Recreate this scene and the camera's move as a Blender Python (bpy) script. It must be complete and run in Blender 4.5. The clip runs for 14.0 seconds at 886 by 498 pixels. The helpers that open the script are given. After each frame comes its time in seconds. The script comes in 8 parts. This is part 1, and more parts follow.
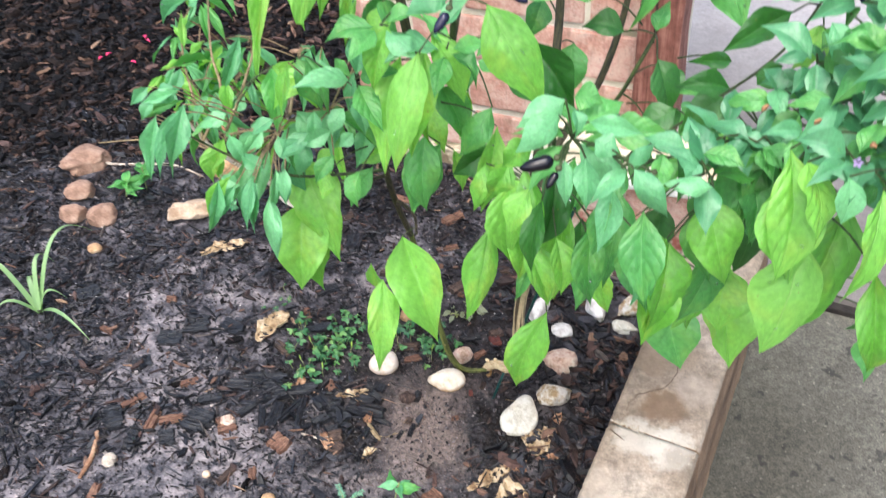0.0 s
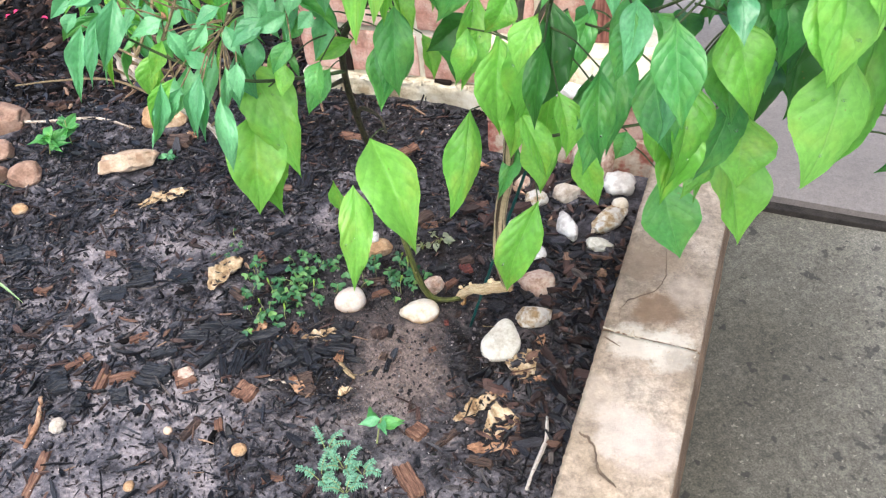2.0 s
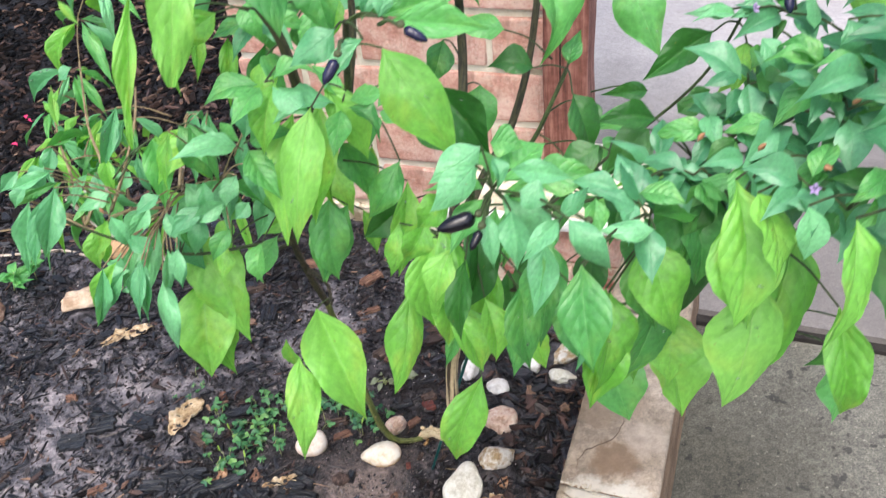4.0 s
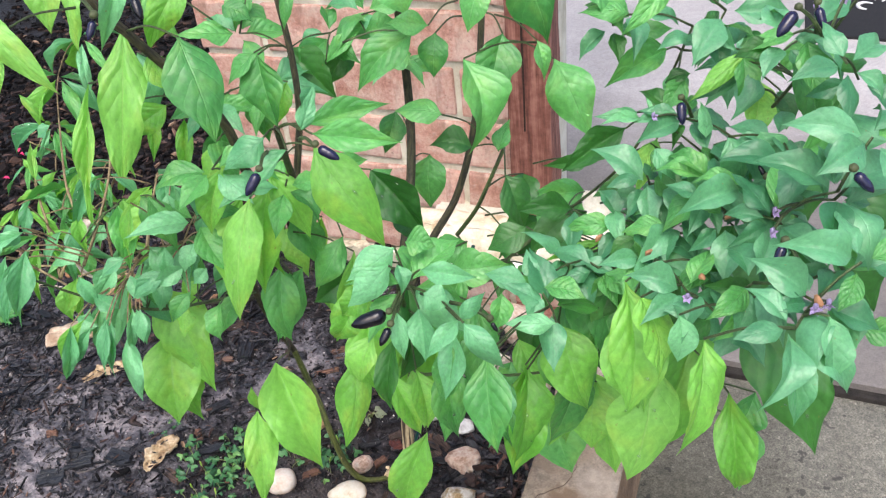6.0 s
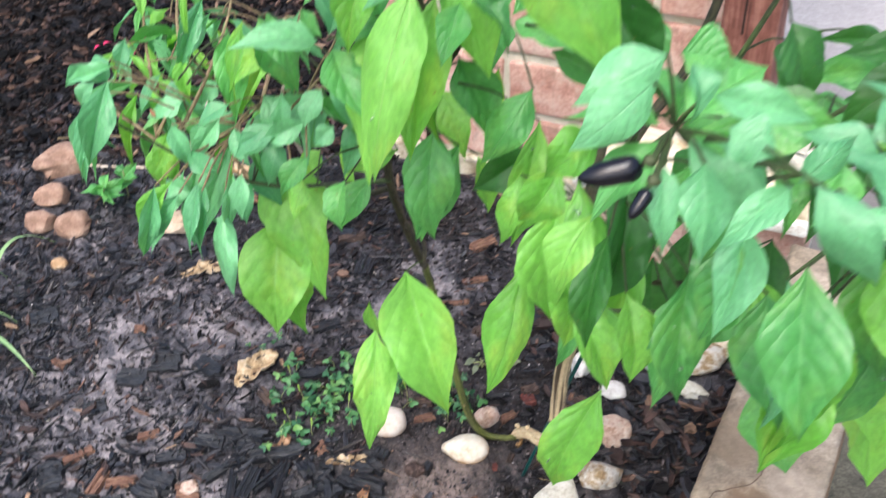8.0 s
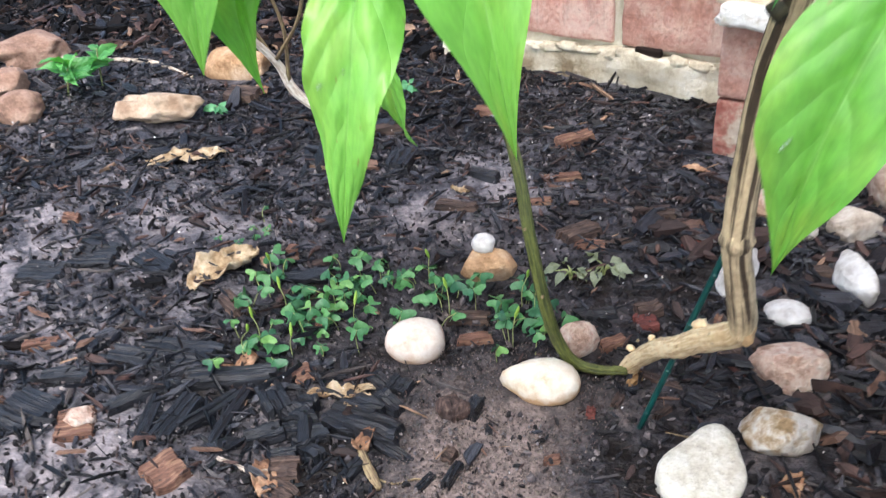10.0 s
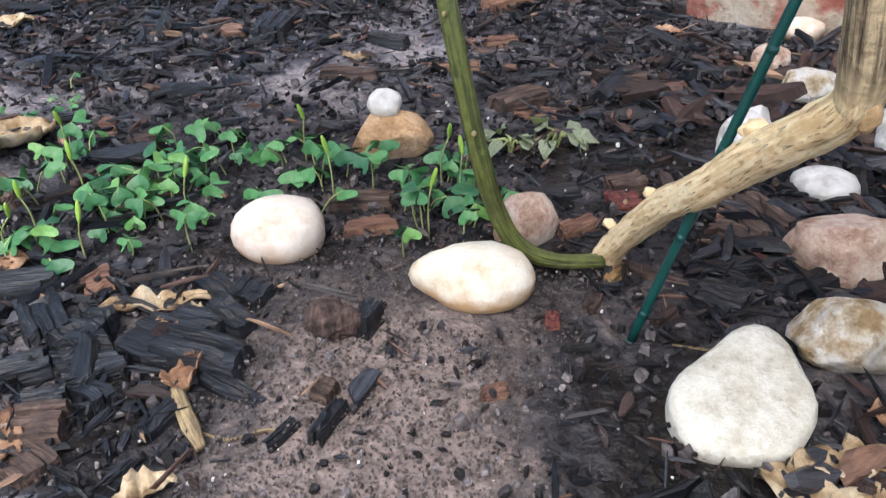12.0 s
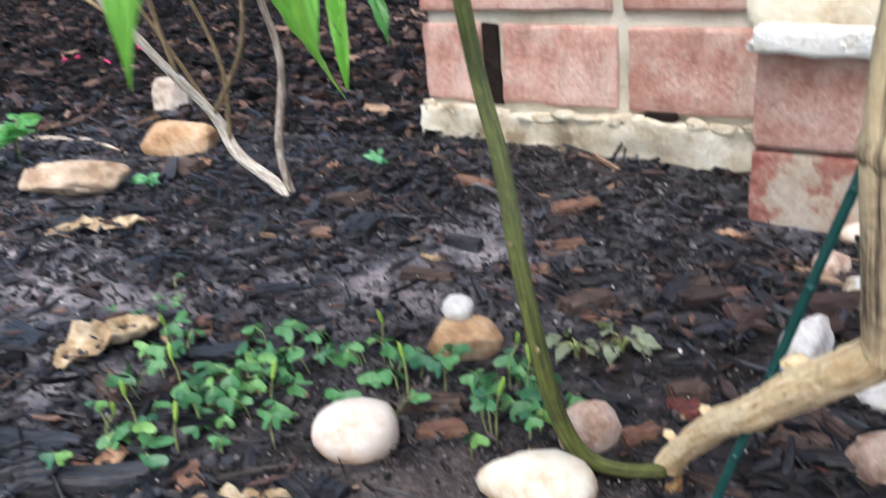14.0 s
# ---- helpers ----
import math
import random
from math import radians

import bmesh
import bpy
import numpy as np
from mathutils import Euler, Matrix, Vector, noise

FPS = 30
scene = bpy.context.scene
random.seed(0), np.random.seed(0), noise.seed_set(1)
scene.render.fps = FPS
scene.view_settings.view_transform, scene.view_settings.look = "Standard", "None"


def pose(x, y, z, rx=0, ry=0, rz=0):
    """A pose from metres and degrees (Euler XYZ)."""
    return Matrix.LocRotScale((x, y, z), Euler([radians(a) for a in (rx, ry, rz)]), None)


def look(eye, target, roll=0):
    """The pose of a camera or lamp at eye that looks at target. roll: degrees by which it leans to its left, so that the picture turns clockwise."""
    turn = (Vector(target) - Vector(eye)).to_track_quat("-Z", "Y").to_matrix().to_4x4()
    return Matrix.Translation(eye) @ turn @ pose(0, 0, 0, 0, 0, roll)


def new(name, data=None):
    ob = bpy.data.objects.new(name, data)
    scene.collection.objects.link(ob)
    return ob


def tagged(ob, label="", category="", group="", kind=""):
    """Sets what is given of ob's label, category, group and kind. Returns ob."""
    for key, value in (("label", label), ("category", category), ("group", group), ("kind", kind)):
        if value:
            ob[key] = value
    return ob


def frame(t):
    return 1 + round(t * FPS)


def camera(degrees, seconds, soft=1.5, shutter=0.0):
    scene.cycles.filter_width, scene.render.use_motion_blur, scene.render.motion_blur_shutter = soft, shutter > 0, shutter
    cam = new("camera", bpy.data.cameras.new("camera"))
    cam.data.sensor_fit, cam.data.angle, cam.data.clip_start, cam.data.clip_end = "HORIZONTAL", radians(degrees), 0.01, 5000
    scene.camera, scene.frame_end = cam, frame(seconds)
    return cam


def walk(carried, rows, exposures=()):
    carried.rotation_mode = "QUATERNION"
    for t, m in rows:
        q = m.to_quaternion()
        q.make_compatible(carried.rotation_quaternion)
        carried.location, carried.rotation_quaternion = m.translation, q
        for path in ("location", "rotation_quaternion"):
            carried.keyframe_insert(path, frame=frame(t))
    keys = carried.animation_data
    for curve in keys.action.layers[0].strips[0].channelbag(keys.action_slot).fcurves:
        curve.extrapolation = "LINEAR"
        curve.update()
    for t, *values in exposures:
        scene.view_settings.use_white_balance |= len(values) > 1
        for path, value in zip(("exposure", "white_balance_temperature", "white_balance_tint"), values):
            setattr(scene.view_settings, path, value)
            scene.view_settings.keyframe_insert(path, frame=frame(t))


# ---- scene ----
cam = camera(52.8, 14.0, soft=1.25, shutter=0.4)
METRES, EYE, TILT, LEAN, TURN = 1.5, 1.103, -42.83, 2.03, 0.0
ROWS = [
    (0.0, 0.0, 0.0, 0.0, -0.0, 0.0, 0.0),
    (0.5, -0.014, 0.0315, -0.0309, -2.74, -1.05, 2.31),
    (1.0, -0.0321, 0.0491, -0.0505, -4.54, -1.61, 4.07),
    (1.5, -0.0395, 0.0546, -0.0543, -4.38, -1.04, 4.44),
    (2.0, -0.0341, 0.0601, -0.0607, -4.4, -1.08, 4.27),
    (2.5, -0.0257, 0.0653, -0.0543, -4.43, -0.69, 4.65),
    (3.0, -0.0189, 0.0634, -0.0346, -4.35, 0.53, 5.14),
    (3.5, -0.0101, 0.0591, -0.0153, -4.43, 1.85, 5.46),
    (4.0, 0.0046, 0.0547, 0.0106, -4.87, 2.95, 5.81),
    (4.2, 0.0145, 0.0544, 0.0213, -4.91, 2.98, 5.95),
    (6.3, 0.0435, 0.0147, 0.0404, -4.46, 3.74, 4.92),
    (6.5, 0.0446, 0.017, 0.0404, -3.21, 3.47, 4.19),
    (7.0, 0.0517, 0.0598, 0.0472, -1.21, 2.79, 2.09),
    (7.5, 0.034, 0.1286, 0.043, 0.47, 2.86, -0.03),
    (8.0, 0.0126, 0.1862, 0.0143, 2.55, 1.06, -2.2),
    (8.2, 0.0097, 0.2072, -0.0007, 3.5, 0.33, -3.61),
    (10.3, 0.0067, 0.5204, -0.1476, 7.16, 7.87, -5.15),
    (10.5, 0.0024, 0.5411, -0.1551, 6.68, 7.67, -4.79),
    (11.0, 0.0058, 0.5939, -0.1572, 4.11, 6.33, -4.39),
    (11.5, 0.01, 0.6344, -0.1603, 2.31, 6.65, -2.83),
    (12.0, 0.0066, 0.6496, -0.1657, 2.07, 7.94, -3.56),
    (12.5, 0.0172, 0.6551, -0.1659, 3.18, 11.06, -2.57),
    (13.0, 0.0178, 0.6585, -0.1689, 3.42, 12.15, -2.42),
    (13.5, 0.0202, 0.656, -0.1654, 4.07, 13.62, -2.77),
    (14.0, 0.0106, 0.6248, -0.1568, 6.74, 18.31, -5.49),
]
walk(cam, [(t, pose(0, 0, EYE, TILT, LEAN, TURN) @ pose(METRES * x, METRES * y, METRES * z, 90 + pitch, roll, yaw)) for t, x, y, z, yaw, pitch, roll in ROWS],
     [(0.0, 1.3, 6350, 10), (3.0, 1.28, 6350, 10), (4.0, 1.2, 6400, 11), (6.3, 1.04, 6450, 12), (7.0, 1.04, 6450, 12), (7.5, 1.08, 6450, 11), (8.0, 1.26, 6350, 11), (10.3, 1.32, 6150, 10), (14.0, 1.3, 6150, 10)])

# ---- world and light: bright overcast ----
world = bpy.data.worlds.new("overcast_sky")
scene.world = world
world.use_nodes = True
wt = world.node_tree
sky = wt.nodes.new("ShaderNodeTexSky")
sky.sky_type, sky.sun_disc = "NISHITA", False
sky.sun_elevation, sky.sun_rotation = radians(55), radians(200)
sky.air_density, sky.dust_density, sky.ozone_density = 1.0, 4.0, 1.0
wt.links.new(sky.outputs[0], wt.nodes["Background"].inputs[0])
wt.nodes["Background"].inputs[1].default_value = 0.13
sun_data = bpy.data.lights.new("sun", "SUN")
sun_data.energy, sun_data.angle, sun_data.color = 1.3, radians(35), (1.0, 0.975, 0.945)
sun = new("sun", sun_data)
sun.matrix_world = look((0, -2, 6), (0.25, -0.1, 0))
scene.view_settings.exposure = 1.22

# ---- materials ----
def shader(name):
    m = bpy.data.materials.new(name)
    m.use_nodes = True
    nt = m.node_tree
    return m, nt, nt.nodes["Principled BSDF"]


def node(nt, kind, **sets):
    n = nt.nodes.new(kind)
    for k, v in sets.items():
        n.inputs[k.replace("_", " ")].default_value = v
    return n


def ramp(nt, fac, stops):
    r = nt.nodes.new("ShaderNodeValToRGB")
    el = r.color_ramp.elements
    while len(el) < len(stops):
        el.new(0.5)
    for e, (p, c) in zip(el, stops):
        e.position, e.color = p, (*c, 1)
    nt.links.new(fac, r.inputs[0])
    return r.outputs[0]


def mixed(nt, mode, fac, a, b):
    m = nt.nodes.new("ShaderNodeMix")
    m.data_type, m.blend_type = "RGBA", mode
    for sock, v in ((m.inputs[0], fac), (m.inputs[6], a), (m.inputs[7], b)):
        if isinstance(v, bpy.types.NodeSocket):
            nt.links.new(v, sock)
        else:
            sock.default_value = v if not isinstance(v, tuple) else (*v, 1)
    return m.outputs[2]


def maths(nt, op, a, b=0.0, c=0.0):
    n = nt.nodes.new("ShaderNodeMath")
    n.operation = op
    for sock, v in zip(n.inputs, (a, b, c)):
        if isinstance(v, bpy.types.NodeSocket):
            nt.links.new(v, sock)
        else:
            sock.default_value = v
    return n.outputs[0]


def noised(nt, scale, detail=5.0, rough=0.6, where="Object"):
    tc = nt.nodes.new("ShaderNodeTexCoord")
    n = node(nt, "ShaderNodeTexNoise", Scale=scale, Detail=detail, Roughness=rough)
    nt.links.new(tc.outputs[where], n.inputs["Vector"])
    return n.outputs["Fac"]


def bumped(nt, b, heights, distance):
    bump = node(nt, "ShaderNodeBump", Strength=1.0, Distance=distance)
    nt.links.new(heights, bump.inputs["Height"])
    nt.links.new(bump.outputs[0], b.inputs["Normal"])


def mottled(name, stops, scale, fine, rough=0.7, bump=0.002, spec=0.4, grain=0.35, tint=0.0):
    """Stone, soil and the like: patches at one scale, grain at another."""
    m, nt, b = shader(name)
    big, small = noised(nt, scale), noised(nt, fine, 6.0, 0.75)
    col = ramp(nt, big, stops)
    col = mixed(nt, "OVERLAY", grain, col, ramp(nt, small, [(0.25, (0.12, 0.12, 0.12)), (0.75, (0.9, 0.9, 0.9))]))
    if tint:
        info = nt.nodes.new("ShaderNodeObjectInfo")
        col = mixed(nt, "MULTIPLY", tint, col, ramp(nt, info.outputs["Random"], [(0.0, (0.8, 0.72, 0.69)), (0.5, (1, 0.97, 0.94)), (1.0, (1.0, 0.88, 0.84))]))
    nt.links.new(col, b.inputs["Base Color"])
    b.inputs["Roughness"].default_value, b.inputs["Specular IOR Level"].default_value = rough, spec
    bumped(nt, b, maths(nt, "ADD", maths(nt, "MULTIPLY", big, 1.5), small), bump)
    return m


VEINS, SWEEP = 6.2, 0.3      # side veins along a blade, and how far each climbs towards the rim


def leaf_material(name, dark, light, vein, yellow=0.0, gloss=0.42, thin_part=0.26, relief=1.0):
    """A leaf blade by its own map: u from -1 to 1 across, v from 0 to 1 along it."""
    m, nt, b = shader(name)
    tc = nt.nodes.new("ShaderNodeTexCoord")
    sep = nt.nodes.new("ShaderNodeSeparateXYZ")
    nt.links.new(tc.outputs["UV"], sep.inputs[0])
    ax = maths(nt, "ABSOLUTE", sep.outputs["X"])
    # side veins climb in arcs from the midrib towards the rim
    climb = maths(nt, "MULTIPLY", maths(nt, "POWER", ax, 1.25), SWEEP)
    along = maths(nt, "MULTIPLY_ADD", maths(nt, "GREATER_THAN", sep.outputs["X"], 0.0), 0.35, maths(nt, "MULTIPLY", maths(nt, "SUBTRACT", sep.outputs["Y"], climb), VEINS))
    along = maths(nt, "MULTIPLY_ADD", noised(nt, 2.6, 2.0, 0.5, "UV"), 0.4, along)
    wave = maths(nt, "ABSOLUTE", maths(nt, "SINE", maths(nt, "MULTIPLY", along, math.pi)))
    side = maths(nt, "SUBTRACT", 1.0, maths(nt, "MINIMUM", maths(nt, "MULTIPLY", wave, 6.0), 1.0))
    mid = maths(nt, "SUBTRACT", 1.0, maths(nt, "MINIMUM", maths(nt, "MULTIPLY", ax, 22.0), 1.0))
    veins = maths(nt, "MAXIMUM", maths(nt, "MULTIPLY", side, 0.24), maths(nt, "MULTIPLY", mid, 0.8))
    info = nt.nodes.new("ShaderNodeObjectInfo")
    patch = node(nt, "ShaderNodeTexNoise", Scale=2.2, Detail=2.0, Roughness=0.5)
    shift = nt.nodes.new("ShaderNodeVectorMath")
    shift.operation = "MULTIPLY_ADD"
    nt.links.new(info.outputs["Random"], shift.inputs[0])
    shift.inputs[1].default_value = (37, 61, 17)
    nt.links.new(tc.outputs["UV"], shift.inputs[2])
    flat = nt.nodes.new("ShaderNodeMapping")
    flat.inputs["Scale"].default_value = (0.32, 1.0, 0.0)
    nt.links.new(shift.outputs[0], flat.inputs[0])
    nt.links.new(flat.outputs[0], patch.inputs["Vector"])
    lean = maths(nt, "MULTIPLY_ADD", info.outputs["Random"], 0.7, maths(nt, "MULTIPLY", patch.outputs["Fac"], 0.6))
    col = ramp(nt, lean, [(0.2, dark), (0.95, light)])
    if yellow:
        # older blades pale between the veins
        spots = maths(nt, "MULTIPLY", ramp(nt, patch.outputs["Fac"], [(0.5, (0, 0, 0)), (0.68, (1, 1, 1))]), maths(nt, "MULTIPLY_ADD", wave, 0.35, 0.65))
        col = mixed(nt, "MIX", maths(nt, "MULTIPLY", spots, 1.7 * yellow), col, (0.4, 0.52, 0.07))
    col = mixed(nt, "MIX", maths(nt, "MULTIPLY", veins, 0.5 * relief), col, vein)
    blotch = node(nt, "ShaderNodeTexNoise", Scale=15.0, Detail=4.0, Roughness=0.65)
    nt.links.new(flat.outputs[0], blotch.inputs["Vector"])
    col = mixed(nt, "OVERLAY", 0.24, col, ramp(nt, blotch.outputs["Fac"], [(0.36, (0.22, 0.24, 0.22)), (0.64, (0.76, 0.76, 0.74))]))
    # small brown blemishes
    pin = node(nt, "ShaderNodeTexNoise", Scale=17.0, Detail=2.0, Roughness=0.5)
    nt.links.new(flat.outputs[0], pin.inputs["Vector"])
    col = mixed(nt, "MIX", ramp(nt, pin.outputs["Fac"], [(0.71, (0, 0, 0)), (0.76, (0.55, 0.55, 0.55))]), col, (0.25, 0.18, 0.05))
    nt.links.new(col, b.inputs["Base Color"])
    b.inputs["Roughness"].default_value = gloss
    b.inputs["Specular IOR Level"].default_value = 0.7
    cells = node(nt, "ShaderNodeTexVoronoi", Scale=17.0)
    cells.feature = "SMOOTH_F1"
    nt.links.new(flat.outputs[0], cells.inputs["Vector"])
    pucker = node(nt, "ShaderNodeTexNoise", Scale=8.0, Detail=2.0, Roughness=0.5)
    nt.links.new(flat.outputs[0], pucker.inputs["Vector"])
    quilt = maths(nt, "SUBTRACT", maths(nt, "MULTIPLY", maths(nt, "POWER", wave, 0.6), 0.5), maths(nt, "MULTIPLY", mid, 0.5))
    quilt = maths(nt, "SUBTRACT", quilt, maths(nt, "MULTIPLY", cells.outputs["Distance"], 0.5))
    bumped(nt, b, maths(nt, "MULTIPLY_ADD", pucker.outputs["Fac"], 1.1, quilt), 0.0007 * relief)
    thin = nt.nodes.new("ShaderNodeBsdfTranslucent")
    nt.links.new(mixed(nt, "MULTIPLY", 1.0, col, (1.25, 1.35, 0.5)), thin.inputs["Color"])
    mix = nt.nodes.new("ShaderNodeMixShader")
    mix.inputs[0].default_value = thin_part
    nt.links.new(b.outputs[0], mix.inputs[1])
    nt.links.new(thin.outputs[0], mix.inputs[2])
    nt.links.new(mix.outputs[0], nt.nodes["Material Output"].inputs["Surface"])
    return m


def plain(name, colour, rough=0.6, spec=0.4, vary=0.25, scale=60.0, relief=0.0006):
    m, nt, b = shader(name)
    n = noised(nt, scale, 4.0)
    d = tuple(c * (1 - vary) for c in colour)
    e = tuple(min(1.0, c * (1 + vary)) for c in colour)
    nt.links.new(ramp(nt, n, [(0.3, d), (0.7, e)]), b.inputs["Base Color"])
    b.inputs["Roughness"].default_value, b.inputs["Specular IOR Level"].default_value = rough, spec
    bumped(nt, b, n, relief)
    return m


def bark(name, light, dark, stretch, rough=0.75, bare=None):
    """Streaks along the stem, by the tube's own u round it and v along it; below the height bare the wood stays pale."""
    m, nt, b = shader(name)
    tc = nt.nodes.new("ShaderNodeTexCoord")
    mp = nt.nodes.new("ShaderNodeMapping")
    mp.inputs["Scale"].default_value = stretch
    nt.links.new(tc.outputs["UV"], mp.inputs[0])
    n = node(nt, "ShaderNodeTexNoise", Scale=1.0, Detail=5.0, Roughness=0.65)
    nt.links.new(mp.outputs[0], n.inputs["Vector"])
    fine = noised(nt, 220.0, 4.0)
    col = ramp(nt, n.outputs["Fac"], [(0.43, dark), (0.55, light)])
    if bare:
        sep = nt.nodes.new("ShaderNodeSeparateXYZ")
        nt.links.new(tc.outputs["Object"], sep.inputs[0])
        up = maths(nt, "MULTIPLY_ADD", n.outputs["Fac"], 0.03, sep.outputs["Z"])
        col = mixed(nt, "MIX", ramp(nt, maths(nt, "DIVIDE", maths(nt, "SUBTRACT", up, bare), 0.03), [(0.3, (1, 1, 1)), (1.0, (0, 0, 0))]), col, (0.78, 0.6, 0.34))
    col = mixed(nt, "OVERLAY", 0.4, col, ramp(nt, fine, [(0.3, (0.2, 0.2, 0.2)), (0.7, (0.8, 0.8, 0.8))]))
    nt.links.new(col, b.inputs["Base Color"])
    b.inputs["Roughness"].default_value = rough
    bumped(nt, b, maths(nt, "MULTIPLY_ADD", n.outputs["Fac"], 1.6, fine), 0.0015)
    return m


def streaks(nt, out, scale, detail=4.0):
    """Fibres that run along a piece: noise drawn out along its x."""
    tc = nt.nodes.new("ShaderNodeTexCoord")
    mp = nt.nodes.new("ShaderNodeMapping")
    mp.inputs["Scale"].default_value = scale
    nt.links.new(tc.outputs[out], mp.inputs[0])
    n = node(nt, "ShaderNodeTexNoise", Scale=1.0, Detail=detail, Roughness=0.65)
    nt.links.new(mp.outputs[0], n.inputs["Vector"])
    return n.outputs["Fac"]


def chips_material(name, stops, rough, bump=0.001, spec=0.35):
    m, nt, b = shader(name)
    geo = nt.nodes.new("ShaderNodeNewGeometry")
    fine = noised(nt, 160.0, 5.0, 0.7)
    grain = streaks(nt, "UV", (45.0, 420.0, 1.0))
    col = ramp(nt, geo.outputs["Random Per Island"], stops)
    col = mixed(nt, "OVERLAY", 0.55, col, ramp(nt, grain, [(0.36, (0.06, 0.06, 0.06)), (0.64, (0.94, 0.92, 0.9))]))
    col = mixed(nt, "OVERLAY", 0.35, col, ramp(nt, fine, [(0.3, (0.15, 0.15, 0.15)), (0.72, (0.85, 0.85, 0.85))]))
    nt.links.new(col, b.inputs["Base Color"])
    b.inputs["Roughness"].default_value, b.inputs["Specular IOR Level"].default_value = rough, spec
    bumped(nt, b, maths(nt, "MULTIPLY_ADD", grain, 1.6, fine), bump)
    return m


def fibrous(name, stops, rough, run=(28.0, 380.0, 380.0)):
    """Torn bark: dark and light fibres along the piece, worn patches across."""
    m, nt, b = shader(name)
    grain, patch = streaks(nt, "Object", run), noised(nt, 70.0, 4.0)
    col = ramp(nt, maths(nt, "MULTIPLY_ADD", grain, 0.7, maths(nt, "MULTIPLY", patch, 0.3)), stops)
    nt.links.new(col, b.inputs["Base Color"])
    b.inputs["Roughness"].default_value, b.inputs["Specular IOR Level"].default_value = rough, 0.4
    bumped(nt, b, maths(nt, "MULTIPLY_ADD", grain, 1.2, patch), 0.0016)
    return m


# where the dry, trodden soil lies bare
BARE = ((-0.06, 0.805, 0.08, 0.22), (-0.1, 0.71, 0.08, 0.13), (-0.1, 1.2, 0.08, 0.15), (-0.3, 1.15, 0.1, 0.04), (-0.025, 1.07, 0.05, 0.15), (0.07, 1.1, 0.13, -0.1), (0.03, 0.99, 0.08, -0.1), (0.02, 0.79, 0.05, -0.14), (-0.17, 0.79, 0.05, -0.16), (0.1, 0.9, 0.1, -0.07), (-0.18, 1.33, 0.15, -0.15), (-0.3, 0.86, 0.08, -0.1), (-0.38, 1.06, 0.08, 0.07), (-0.45, 0.64, 0.22, 0.1), (-0.6, 0.8, 0.18, 0.05), (-0.5, 0.98, 0.14, 0.05), (-0.335, 0.785, 0.06, 0.13), (-0.17, 1.12, 0.07, 0.1), (0.04, 0.8, 0.05, -0.16), (-0.06, 0.83, 0.05, 0.1), (-0.05, 0.76, 0.06, 0.1), (-0.3, 1.22, 0.1, 0.03))


def brick_clay():
    """Pink to tan fired clay: wide cloudy patches, pale lime bloom, dark smears and sandy grain."""
    m = mottled("brick_clay", [(0.34, (0.46, 0.23, 0.175)), (0.44, (0.6, 0.35, 0.285)), (0.53, (0.67, 0.43, 0.36)), (0.66, (0.72, 0.5, 0.44))], 11.0, 170.0, 0.9, 0.0045, grain=0.55, tint=0.5)
    nt = m.node_tree
    b = nt.nodes["Principled BSDF"]
    col = b.inputs["Base Color"].links[0].from_socket
    col = mixed(nt, "MIX", ramp(nt, noised(nt, 26.0, 8.0, 0.75), [(0.5, (0, 0, 0)), (0.68, (0.75, 0.75, 0.75))]), col, (0.76, 0.62, 0.53))
    smear = ramp(nt, streaks(nt, "Object", (34.0, 34.0, 9.0), 6.0), [(0.54, (0, 0, 0)), (0.66, (0.7, 0.7, 0.7))])
    col = mixed(nt, "MIX", smear, col, (0.33, 0.19, 0.145))
    pits = ramp(nt, noised(nt, 95.0, 4.0, 0.7), [(0.64, (0, 0, 0)), (0.7, (0.6, 0.6, 0.6))])
    col = mixed(nt, "MIX", pits, col, (0.26, 0.15, 0.12))
    nt.links.new(col, b.inputs["Base Color"])
    return m


